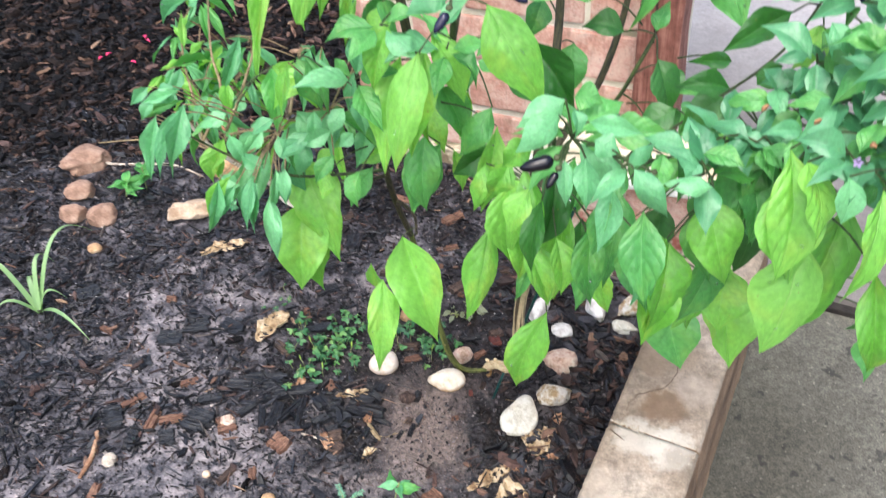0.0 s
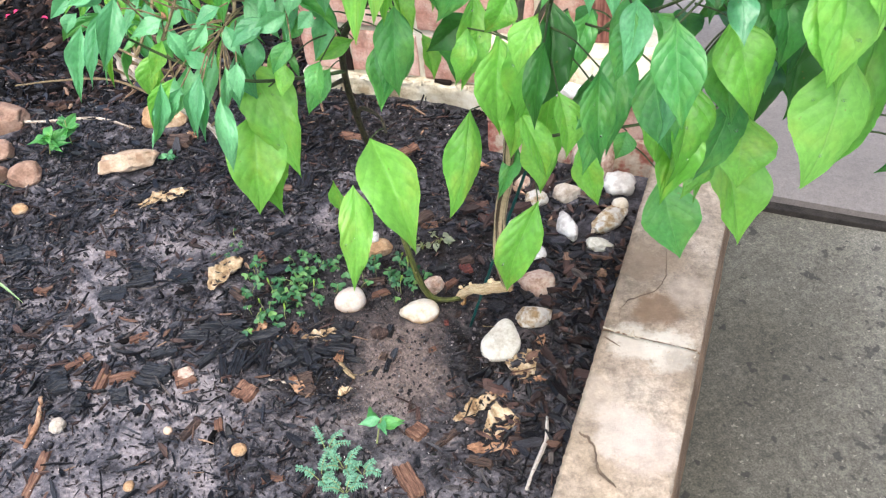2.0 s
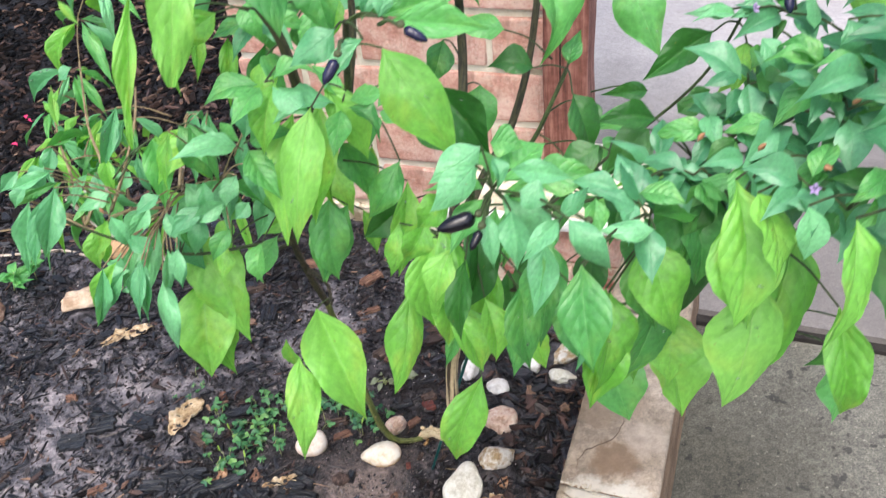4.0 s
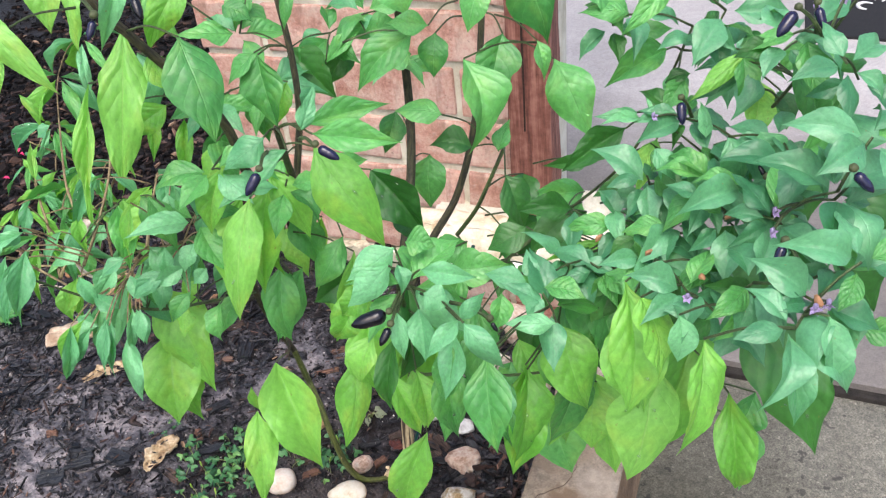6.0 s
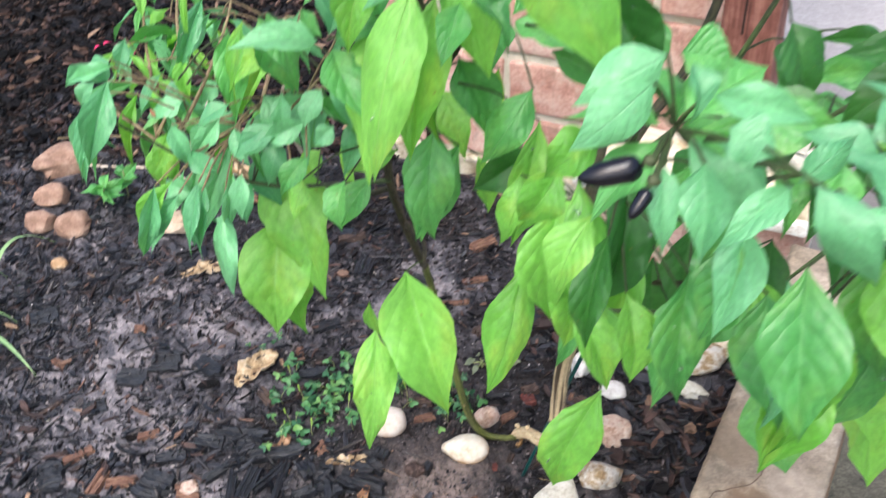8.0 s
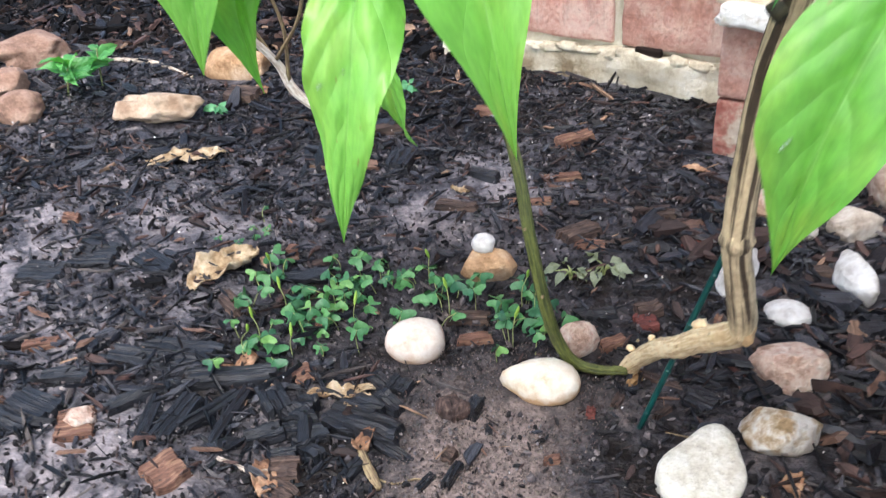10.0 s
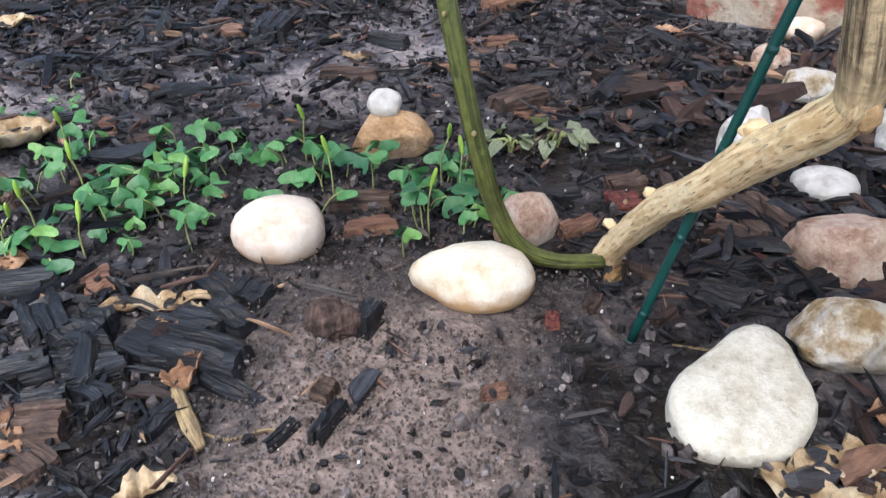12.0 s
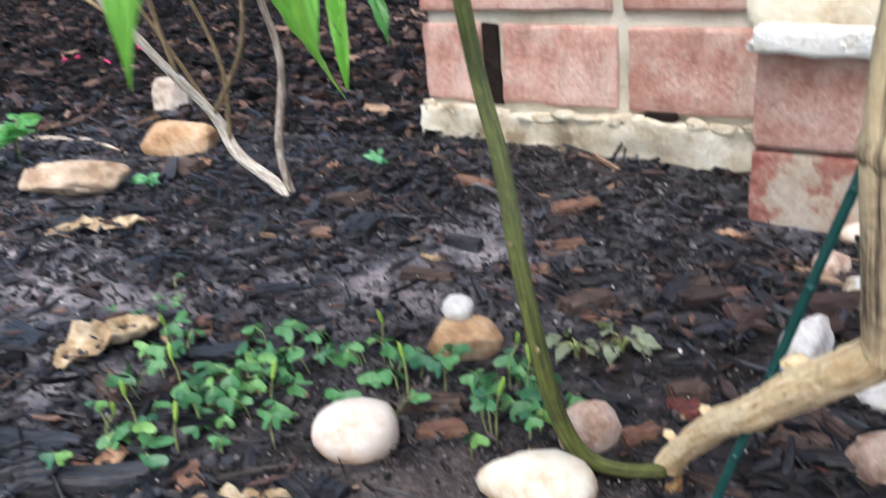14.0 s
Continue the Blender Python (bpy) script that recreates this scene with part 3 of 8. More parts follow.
def leaf(plant, kind, base, tip, width, shape="pepper", name="leaf", stem=True, toward=VIEW):
    """One leaf from its stalk's end to its tip."""
    b, t = Vector(base), Vector(tip)
    along = t - b
    length = along.length * (1.15 if shape == "lance" else 1.0)
    along.normalize()
    facing = toward + Vector((pick.uniform(-0.42, 0.42), pick.uniform(-0.32, 0.32), pick.uniform(-0.32, 0.32)))
    if shape == "strap":
        facing = VIEW
    across = along.cross(facing).normalized()
    out = across.cross(along)
    m = Matrix((across * (width * {"pepper": 0.9, "lance": 0.84, "strap": 1.0}[shape]), along * length, out * length)).transposed().to_4x4()
    m.translation = b
    if length > 0.03 and stem:
        stalk(plant, plant.name.split("_")[0], b)
    large = length > 0.045
    me = blade(kind, shape, pick.randrange(16), large)
    ob = child(name, me, plant, m)
    if length > 0.075 and pick.random() < 0.6:
        for k in range(pick.randrange(1, 4)):
            v = me.vertices[17 * pick.randrange(8, 30) + pick.randrange(3, 14)].co
            child("droplet", drop_mesh(), ob, Matrix.Translation(m @ v) @ Matrix.Scale(pick.uniform(0.0009, 0.0018), 4), "clear water droplet")
    return ob


def whorl(plant, kinds, at, size, count, tilt=0.25, shape="pepper", seed=0, lean=(0, -0.3, 1)):
    """A tuft of leaves round the end of a twig."""
    rnd = random.Random(seed * 7 + 3)
    up = Vector(lean).normalized()
    a = up.orthogonal().normalized()
    c = up.cross(a)
    start = rnd.uniform(0, 6.3)
    stalk(plant, plant.name.split("_")[0], at, 0.2, 0.0008)
    for i in range(count):
        ang = start + i * 2.4 + rnd.uniform(-0.3, 0.3)
        rise = rnd.uniform(-0.5, 0.2) + tilt
        d = (a * math.cos(ang) + c * math.sin(ang) + up * rise).normalized()
        d.z -= rnd.uniform(0.05, 0.5) if shape == "pepper" else rnd.uniform(0.7, 1.7)
        length = size * rnd.uniform(0.6, 1.15) * (1.0 if shape == "pepper" else 1.3)
        b = Vector(at) + d * 0.006
        leaf(plant, rnd.choice(kinds), b, b + d.normalized() * length, length * (rnd.uniform(0.5, 0.66) if shape == "pepper" else rnd.uniform(0.23, 0.31)), shape, stem=False, toward=up * 0.65 + VIEW * 0.45)


def rounded(size, seed, square=2.2, rough=0.12, level=3, plan=None, facets=0):
    """A worn stone, resting on z = 0: a blob of three half axes."""
    bm = bmesh.new()
    bmesh.ops.create_icosphere(bm, subdivisions=level, radius=1.0)
    off = Vector((seed * 3.1, seed * 1.7, seed * 5.3))
    rnd = random.Random(int(seed * 100) + 17)
    broken = [(Vector((rnd.gauss(0, 1), rnd.gauss(0, 1), rnd.gauss(0.35, 0.6))).normalized(), rnd.uniform(0.72, 0.9)) for k in range(facets)]
    for v in bm.verts:
        p = v.co
        k = ((p.x ** 2 + p.y ** 2) ** (square / 2) + abs(p.z) ** square if plan else abs(p.x) ** square + abs(p.y) ** square + abs(p.z) ** square) ** (-1 / square)
        p = p * k
        if plan:
            turn = (math.atan2(p.y, p.x) / (2 * math.pi)) % 1.0 * len(plan)
            i, t = int(turn) % len(plan), turn % 1.0
            t = t * t * (3 - 2 * t)
            out = plan[i] * (1 - t) + plan[(i + 1) % len(plan)] * t
            p = Vector((p.x * out, p.y * out, p.z))
        p = p * (1 + rough * (noise.noise(p * 1.1 + off) + 0.45 * noise.noise(p * 2.7 + off) + 0.22 * noise.noise(p * 5.5 + off)) + 0.018 * noise.noise(p * 8 + off))
        for n, far in broken:      # flat, broken faces
            over = p.dot(n) - far
            if over > 0:
                p = p - n * (over * 0.88)
        v.co = Vector((p.x * size[0], p.y * size[1], p.z * size[2] + size[2] * 0.72))
    return bm


def cornered(corners, half, count=48):
    """How far a stone reaches round about, from the corners of its plan, softly rounded."""
    far = []
    for k in range(count):
        a = 2 * math.pi * k / count
        d = Vector((math.cos(a), math.sin(a)))
        hits = []
        for i, p in enumerate(corners):
            p, q = Vector(p), Vector(corners[(i + 1) % len(corners)])
            e = q - p
            den = d.x * e.y - d.y * e.x
            if abs(den) > 1e-9:
                r, t = (p.x * e.y - p.y * e.x) / den, (p.x * d.y - p.y * d.x) / den
                if r > 0 and -1e-6 <= t <= 1 + 1e-6:
                    hits.append(r)
        far.append(min(hits) / half)
    return [(far[k - 3] + far[k - 2] + 2 * far[k - 1] + 2 * far[k] + 2 * far[(k + 1) % count] + far[(k + 2) % count] + far[(k + 3) % count]) / 10 for k in range(count)]


def stone(name, at, size, turn, seed, material, label, category="stone", square=2.2, rough=0.12, sink=0.0, tip=0.0, group="", level=3, plan=None, facets=0):
    bm = rounded([s / 2 for s in size], seed, square, rough, level, plan, facets)
    me = bpy.data.meshes.new(name)
    bm.to_mesh(me)
    bm.free()
    me.materials.append(material)
    me.polygons.foreach_set("use_smooth", [True] * len(me.polygons))
    ob = new(name, me)
    ob.matrix_basis = pose(at[0], at[1], at[2] - sink, tip, 0, turn)
    return tagged(ob, label, category, group)


def worn_box(sx, sy, sz, seed, rough=0.004, cuts=1, bevel=0.006):
    """A box with softened, uneven edges, centred on its base."""
    bm = bmesh.new()
    bmesh.ops.create_cube(bm, size=1.0)
    bmesh.ops.scale(bm, vec=(sx, sy, sz), verts=bm.verts)
    if bevel:
        bmesh.ops.bevel(bm, geom=list(bm.edges), offset=bevel, segments=2, affect="EDGES", profile=0.6)
    if cuts:
        bmesh.ops.subdivide_edges(bm, edges=[e for e in bm.edges if e.calc_length() > 0.03], cuts=cuts, use_grid_fill=True)
    off = Vector((seed * 2.3, seed, seed * 4.1))
    for v in bm.verts:
        d = noise.noise_vector(v.co * 18 + off) + 0.6 * noise.noise_vector(v.co * 60 + off)
        v.co += d * rough
        v.co.z += sz / 2
    return bm


def finish(name, bm, material, smooth=False):
    me = bpy.data.meshes.new(name)
    bm.to_mesh(me)
    bm.free()
    me.materials.append(material)
    me.polygons.foreach_set("use_smooth", [smooth] * len(me.polygons))
    return me

# ---- the setting ----
def height(x, y):
    """The bed's surface: low mounds and hollows."""
    p = Vector((x, y, 0))
    return 0.007 * noise.noise(p * 3.1) + 0.004 * noise.noise(p * 9.0) + 0.0024 * noise.noise(p * 26.0) + 0.0016 * noise.noise(p * 58.0)


EDGE = Vector((0.4386, 0.8987, 0))          # the stone edging's run
EDGE_OUT = Vector((0.8987, -0.4386, 0))
EDGE_AT = Vector((0.259, 0.854, 0))         # a point on its inner top edge


def edge_point(along, out, z):
    return EDGE_AT + EDGE * along + EDGE_OUT * out + Vector((0, 0, z))


def grid(xs, ys, z_of):
    verts = [(x, y, z_of(x, y)) for y in ys for x in xs]
    n = len(xs)
    faces = [(j * n + i, j * n + i + 1, (j + 1) * n + i + 1, (j + 1) * n + i) for j in range(len(ys) - 1) for i in range(n - 1)]
    return verts, faces


GROUND = mottled("lawn_soil", [(0.35, (0.05, 0.045, 0.03)), (0.65, (0.1, 0.09, 0.06))], 2.0, 60.0, 0.9, 0.01)
v, f = grid([-400, -20, -3, 3, 20, 400], [-400, -20, -3, 4, 20, 400], lambda x, y: -0.16)
tagged(new("ground", mesh_of("ground", v, f, GROUND, False)), "dark bare ground round the planting bed", "ground", kind="structure")

# the bed: fine where it is looked at, its border along the edging
xs = [-3.2, -2.4, -1.9, -1.6] + [-1.4 + 0.03 * i for i in range(15)] + [-0.95 + 0.0085 * i for i in range(164)]
ys = [-1.0, -0.5, 0.0, 0.2] + [0.35 + 0.0085 * i for i in range(160)] + [1.72 + 0.06 * i for i in range(26)] + [3.6, 4.5]


def bed_vertex(x, y):
    limit = EDGE_AT.x + (y - EDGE_AT.y) * EDGE.x / EDGE.y + 0.035 if y < 1.12 else 0.425
    return (min(x, limit), y, height(min(x, limit), y))


verts = [bed_vertex(x, y) for y in ys for x in xs]
n = len(xs)
faces = [(j * n + i, j * n + i + 1, (j + 1) * n + i + 1, (j + 1) * n + i) for j in range(len(ys) - 1) for i in range(n - 1)]
tagged(new("soil_bed", mesh_of("soil_bed", verts, faces, SOIL)), "damp dark brown soil bed with sandy patches", "soil", kind="structure")


def slab_mesh(corners, top, bottom, material, seed, rough=0.002, cell=0.06):
    """A paving slab over a convex outline of four corners."""
    a, b, c, d = [Vector((*q, 0)) for q in corners]
    nu, nv = max(2, int((b - a).length / cell)), max(2, int((d - a).length / cell))
    bm = bmesh.new()
    rows = []
    for j in range(nv + 1):
        row = []
        for i in range(nu + 1):
            s, t = i / nu, j / nv
            p = (a * (1 - s) + b * s) * (1 - t) + (d * (1 - s) + c * s) * t
            rim = 0.006 if i in (0, nu) or j in (0, nv) else 0.0
            row.append(bm.verts.new((p.x, p.y, top - rim + rough * noise.noise(p * 7 + Vector((seed, 0, 0))))))
        rows.append(row)
    low = [[bm.verts.new((q.co.x, q.co.y, bottom)) for q in row] for row in (rows[0], rows[-1])]
    for j in range(nv):
        for i in range(nu):
            bm.faces.new((rows[j][i], rows[j][i + 1], rows[j + 1][i + 1], rows[j + 1][i]))
    for i in range(nu):
        bm.faces.new((low[0][i], low[0][i + 1], rows[0][i + 1], rows[0][i]))
        bm.faces.new((low[1][i + 1], low[1][i], rows[-1][i], rows[-1][i + 1]))
    for k in (0, nu):
        for j in range(nv):
            q = [bm.verts.new((rows[j + s][k].co.x, rows[j + s][k].co.y, bottom)) for s in (0, 1)]
            bm.faces.new((rows[j][k], rows[j + 1][k], q[1], q[0]))
    bmesh.ops.recalc_face_normals(bm, faces=bm.faces)
    return finish("slab", bm, material, False)


# the walk, in two casts with a joint between, and the porch a little higher behind it
JOINT_A, JOINT_B = Vector((0.40, 1.225, 0)), Vector((4.2, -0.50, 0))
walk_floor = new("pavement", slab_mesh([(-0.75, -1.6), (3.6, -1.6), (JOINT_B.x - 0.6, JOINT_B.y + 0.255), (JOINT_A.x, JOINT_A.y - 0.012)], -0.082, -0.15, CONCRETE, 3.0))
tagged(walk_floor, "grey brushed concrete walk with dark stains", "pavement", kind="structure")
porch = new("porch_floor", slab_mesh([(JOINT_A.x, JOINT_A.y), (JOINT_B.x, JOINT_B.y), (6.0, 6.0), (0.40, 6.0)], -0.058, -0.15, PORCH, 8.0))
tagged(porch, "pale smooth concrete porch floor", "floor", kind="structure")

run = (JOINT_B - JOINT_A).normalized()
# dark strip along the joint, standing in for its dirt and the gap's shadow
filler = worn_box(4.0, 0.02, 0.06, 6, 0.0015, 0, 0.002)
child("joint", finish("joint", filler, CREVICE_DARK), walk_floor, pose(*((JOINT_A + JOINT_B) / 2 - Vector((-run.y, run.x, 0)) * 0.0068 + Vector((0, 0, -0.137))), 0, 0, math.degrees(math.atan2(run.y, run.x))), "dark strip in the slab joint")

# ---- the brick wall, with its low pedestal and the post on it ----
WALL_AT = Vector((-0.194, 1.534, 0))
WALL_U = Vector((0.9147, -0.4042, 0))
WALL_TURN = math.degrees(math.atan2(WALL_U.y, WALL_U.x))


WALL_SET = pose(WALL_AT.x, WALL_AT.y, 0, 0, 0, WALL_TURN) @ pose(0, 0, -0.008, 0, -2.4, 0)   # the bed falls away a little beside it


def wall_pose(u, v, z):
    return WALL_SET @ pose(u, v, z)


def wall_core(name, u0, u1, v0, v1, z0, z1, material, seed, rough=0.003, cuts=3):
    bm = worn_box(u1 - u0, v1 - v0, z1 - z0, seed, rough, cuts, 0.004)
    ob = new(name, finish(name, bm, material, True))
    ob.matrix_basis = wall_pose((u0 + u1) / 2, (v0 + v1) / 2, z0)
    return ob


wall = wall_core("wall_brick", 0.004, 0.585, 0.006, 0.30, -0.1, 2.4, MORTAR, 2, 0.0015)
tagged(wall, "pink and red brick wall with pale mortar joints", "wall", kind="structure")
FOOTING = mottled("footing_mortar", [(0.36, (0.29, 0.225, 0.14)), (0.45, (0.53, 0.46, 0.33)), (0.54, (0.68, 0.62, 0.48)), (0.66, (0.8, 0.76, 0.65))], 22.0, 200.0, 0.9, 0.0035)
footing = wall_core("wall_footing", -0.004, 0.404, -0.012, 0.2, -0.1, 0.036, FOOTING, 5, 0.0075, 18)
tagged(footing, "rough cream mortar footing under the bricks", "footing", kind="structure")

# ---- stone edging along the bed ----
FLAKES = (((0.0, 0.019, 0.034, 0.052, 0.066, 0.09, 0.12), (-0.329, -0.336, -0.36, -0.381, -0.389, -0.44, -0.6), 0.0, 0.12, 0.0026), ((0.0, 0.05, 0.12), (-0.56, -0.6, -0.64), 0.0, 0.12, 0.0036), ((0.0, 0.06, 0.12), (0.12, 0.08, 0.15), 0.0, 0.12, 0.0025))


def edging_stone(along0, along1, seed, label):
    """A sawn flagstone with a flaking, uneven top."""
    rnd = random.Random(seed)
    nu, nv = int((along1 - along0) / 0.0045), 26
    bm = bmesh.new()
    tops, steps = [], {}
    for j in range(nv + 1):
        row = []
        for i in range(nu + 1):
            s, o = along0 + (along1 - along0) * i / nu, 0.117 * j / nv
            p = Vector((s, o, seed))
            nick = noise.noise(Vector((s * 16, j, seed)))
            ragged = (0.0016 if j == 0 else 0.0008 if j == nv else 0.0) * noise.noise(Vector((s * 150, j, seed))) + (0.006 * max(0.0, nick - 0.35) if j == 0 else 0.0)
            wob = 0.006 * noise.noise(p * 40) + 0.003 * noise.noise(p * 110)
            level = sum(drop for os, ss, o0, o1, drop in FLAKES if o0 <= o <= o1 and s + wob < np.interp(o, os, ss))
            z = 0.152 - level + 0.0022 * noise.noise(p * 14) + 0.0014 * noise.noise(p * 60)
            if j in (0, nv):
                z -= 0.004
            q = edge_point(s, o + ragged, z)
            row.append(bm.verts.new(q))
            steps[row[-1]] = level
        tops.append(row)
    for j in range(nv):
        for i in range(nu):
            four = (tops[j][i], tops[j][i + 1], tops[j + 1][i + 1], tops[j + 1][i])
            drop = max(steps[q] for q in four) - min(steps[q] for q in four)
            # faces across a deep flake step get the dark crevice colour
            bm.faces.new(four).material_index = 2 if drop > 0.0033 else 0
    ring = tops[0] + [r[-1] for r in tops[1:]] + tops[-1][::-1][1:] + [r[0] for r in tops[1:-1]][::-1]
    prev = ring
    levels = [(0.125, 0.001), (0.095, 0.005), (0.06, 0.009), (0.055, 0.004), (0.0, 0.012), (-0.05, 0.014), (-0.095, 0.017)]
    for k, (z, batter) in enumerate(levels):
        row = []
        for q in ring:
            rel = q.co - EDGE_AT
            o = rel.dot(EDGE_OUT)
            shift = (batter if o > 0.06 else -0.25 * batter) + 0.003 * noise.noise(Vector((q.co.y * 30, k, seed)))
            row.append(bm.verts.new((q.co.x + EDGE_OUT.x * shift, q.co.y + EDGE_OUT.y * shift, z)))
        for i in range(len(ring)):
            j = (i + 1) % len(ring)
            fc = bm.faces.new((prev[i], prev[j], row[j], row[i]))
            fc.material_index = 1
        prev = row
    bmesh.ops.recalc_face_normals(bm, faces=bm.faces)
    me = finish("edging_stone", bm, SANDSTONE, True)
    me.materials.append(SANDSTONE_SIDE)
    me.materials.append(CREVICE)
    return tagged(new("edging_stone", me), label, "edging", "edging stones")


near_stone = edging_stone(-0.98, -0.179, 1.0, "tan flagstone edging with pale flaking layers")
far_stone = edging_stone(-0.176, 0.285, 2.0, "tan flagstone edging with a brown water stain")
for owner, run, r in (
    (far_stone, ((-0.02, 0.049), (-0.045, 0.055), (-0.066, 0.057), (-0.082, 0.055), (-0.093, 0.052), (-0.104, 0.042), (-0.114, 0.031), (-0.124, 0.02), (-0.14, 0.014), (-0.158, 0.016)), 0.0006),
    # along the near flake's ledge: its shadow line drawn as a dark tube
    (near_stone, ((-0.3325, 0.009), (-0.334, 0.014), (-0.336, 0.019), (-0.345, 0.029), (-0.36, 0.034), (-0.373, 0.04), (-0.381, 0.052), (-0.389, 0.066)), 0.0017),
    (near_stone, ((-0.19, 0.004), (-0.196, 0.02), (-0.203, 0.03)), 0.0008),
):
    path = []
    for (s0, o0), (s1, o1) in zip(run, run[1:]):
        for t in (0.0, 0.33, 0.66):
            s, o = s0 + (s1 - s0) * t, o0 + (o1 - o0) * t
            d = 0.0022 * noise.noise_vector(Vector((s * 260, o * 260, r * 900)))
            path.append(edge_point(s, o, 0.1514 - 0.55 * r) + Vector((d.x, d.y, 0)))
    child("crack", tube(path, [r * 0.5, r, r * 0.8, r * 1.1, r * 0.5], CREVICE, 6, 2, 0.6, r * 3000), owner, Matrix(), "dark crack in the stone")
# crumbling mortar between the two stones: lumps along the joint, spread wide at its outer end
rnd = random.Random(4)
CRUMBLED = plain("crumbled_mortar", (0.5, 0.44, 0.34), 0.9, 0.2, 0.2, 3.0, 0.0)
lump_mesh = [finish("mortar_crumb", rounded((1, 1, 0.6), 20 + k, 2.6, 0.5, 2), CRUMBLED, True) for k in range(4)]
for k in range(64):
    o = 0.115 * rnd.random() ** 0.8
    spread = 0.0022 + 0.02 * max(0.0, o - 0.045) / 0.07
    along = -0.1775 - 0.35 * max(0.0, o - 0.03) * rnd.random() + rnd.gauss(0, spread * 0.6)
    r = rnd.uniform(0.0006, 0.0019) * (1.0 if o < 0.05 else 0.6)
    child("mortar_crumb", lump_mesh[k % 4], far_stone, Matrix.Translation(edge_point(along, o, 0.1522)) @ pose(0, 0, 0, 0, 0, rnd.uniform(0, 360)) @ Matrix.Diagonal((r * rnd.uniform(1, 2.2), r, r * 0.5, 1)), "pale mortar crumb")

# ---- pedestal and post ----
pedestal = empty("pedestal", wall_pose(0.405, -0.128, 0).translation, "low brick pedestal with a rough cream cap stone", "pedestal")
child("core", finish("core", worn_box(0.31, 0.20, 0.26, 3, 0.002, 1, 0.004), MORTAR), pedestal, wall_pose(0.565, -0.02, -0.1))
bm = worn_box(0.345, 0.078, 0.042, 11, 0.005, 16, 0.012)
for q in bm.verts:
    if q.co.y < -0.02:      # its front is broken, sloping back towards the top
        q.co.y += 0.3 * max(0.0, q.co.z - 0.012) + 0.006 * noise.noise(Vector((q.co.x * 40, 0, q.co.z * 70)))
        q.co.z += 0.007 * noise.noise(Vector((q.co.x * 30, 5, 0))) * (q.co.z < 0.02)
cap = finish("cap_stone", bm, CAPSTONE, True)
child("cap_stone", cap, pedestal, wall_pose(0.565, -0.096, 0.149), "rough cream cap stone")
post = empty("post", wall_pose(0.601, -0.02, 0.16).translation, "reddish brown stained wooden post on the pedestal", "post")
bm = worn_box(0.068, 0.07, 2.3, 21, 0.0022, 0, 0.007)
bmesh.ops.subdivide_edges(bm, edges=[e for e in bm.edges if e.calc_length() > 0.5], cuts=90)
for q in bm.verts:
    d = noise.noise_vector(Vector((q.co.x * 25, q.co.y * 25, q.co.z * 9)))
    q.co.x, q.co.y = q.co.x + d.x * 0.004, q.co.y + d.y * 0.004
child("shaft", finish("shaft", bm, POST_WOOD, True), post, wall_pose(0.595, -0.025, 0.159))
child("crack", finish("crack", worn_box(0.003, 0.004, 0.22, 31, 0.0012, 3, 0.0006), plain("crack_dark", (0.03, 0.015, 0.012), 0.9)), post, wall_pose(0.588, -0.0605, 0.36))
# ---- single stones ----
RESTS = []
QUARTZ = mottled("cream_pebble", [(0.34, (0.54, 0.42, 0.27)), (0.42, (0.66, 0.58, 0.45)), (0.53, (0.73, 0.67, 0.56)), (0.64, (0.78, 0.74, 0.65))], 40.0, 200.0, 0.55, 0.0009, 0.35, 0.3)
PINKISH = mottled("pinkish_pebble", [(0.34, (0.55, 0.39, 0.28)), (0.43, (0.67, 0.56, 0.47)), (0.53, (0.73, 0.66, 0.58)), (0.64, (0.77, 0.72, 0.66))], 26.0, 200.0, 0.5, 0.0007, 0.35, 0.28)
CHALK = mottled("chalky_stone", [(0.36, (0.51, 0.485, 0.4)), (0.46, (0.59, 0.57, 0.49)), (0.6, (0.66, 0.65, 0.58))], 70.0, 260.0, 0.85, 0.0016, 0.3, 0.4)
ROSE = mottled("rose_stone", [(0.36, (0.48, 0.3, 0.21)), (0.46, (0.7, 0.5, 0.39)), (0.6, (0.82, 0.68, 0.57))], 44.0, 180.0, 0.75, 0.005, grain=0.5)
MARBLED = mottled("marbled_stone", [(0.38, (0.42, 0.29, 0.15)), (0.46, (0.62, 0.53, 0.4)), (0.53, (0.76, 0.74, 0.69)), (0.66, (0.56, 0.49, 0.4))], 46.0, 180.0, 0.65, 0.005, grain=0.5)
OCHRE = mottled("ochre_stone", [(0.35, (0.34, 0.19, 0.09)), (0.5, (0.52, 0.33, 0.18)), (0.66, (0.64, 0.48, 0.33))], 30.0, 240.0, 0.75, 0.003)
BROWNROCK = mottled("brown_rock", [(0.35, (0.22, 0.13, 0.09)), (0.5, (0.34, 0.21, 0.15)), (0.66, (0.46, 0.32, 0.24))], 30.0, 240.0, 0.75, 0.003)
BEIGE = mottled("beige_stone", [(0.36, (0.38, 0.3, 0.23)), (0.48, (0.58, 0.5, 0.41)), (0.6, (0.7, 0.64, 0.56))], 34.0, 240.0, 0.75, 0.003)
TANROCK = mottled("tan_rock", [(0.36, (0.34, 0.23, 0.15)), (0.48, (0.5, 0.38, 0.27)), (0.62, (0.62, 0.5, 0.38))], 34.0, 240.0, 0.75, 0.003)
PALE = mottled("pale_grey_stone", [(0.38, (0.5, 0.47, 0.44)), (0.5, (0.7, 0.68, 0.65)), (0.6, (0.8, 0.79, 0.76))], 44.0, 240.0, 0.65, 0.002)


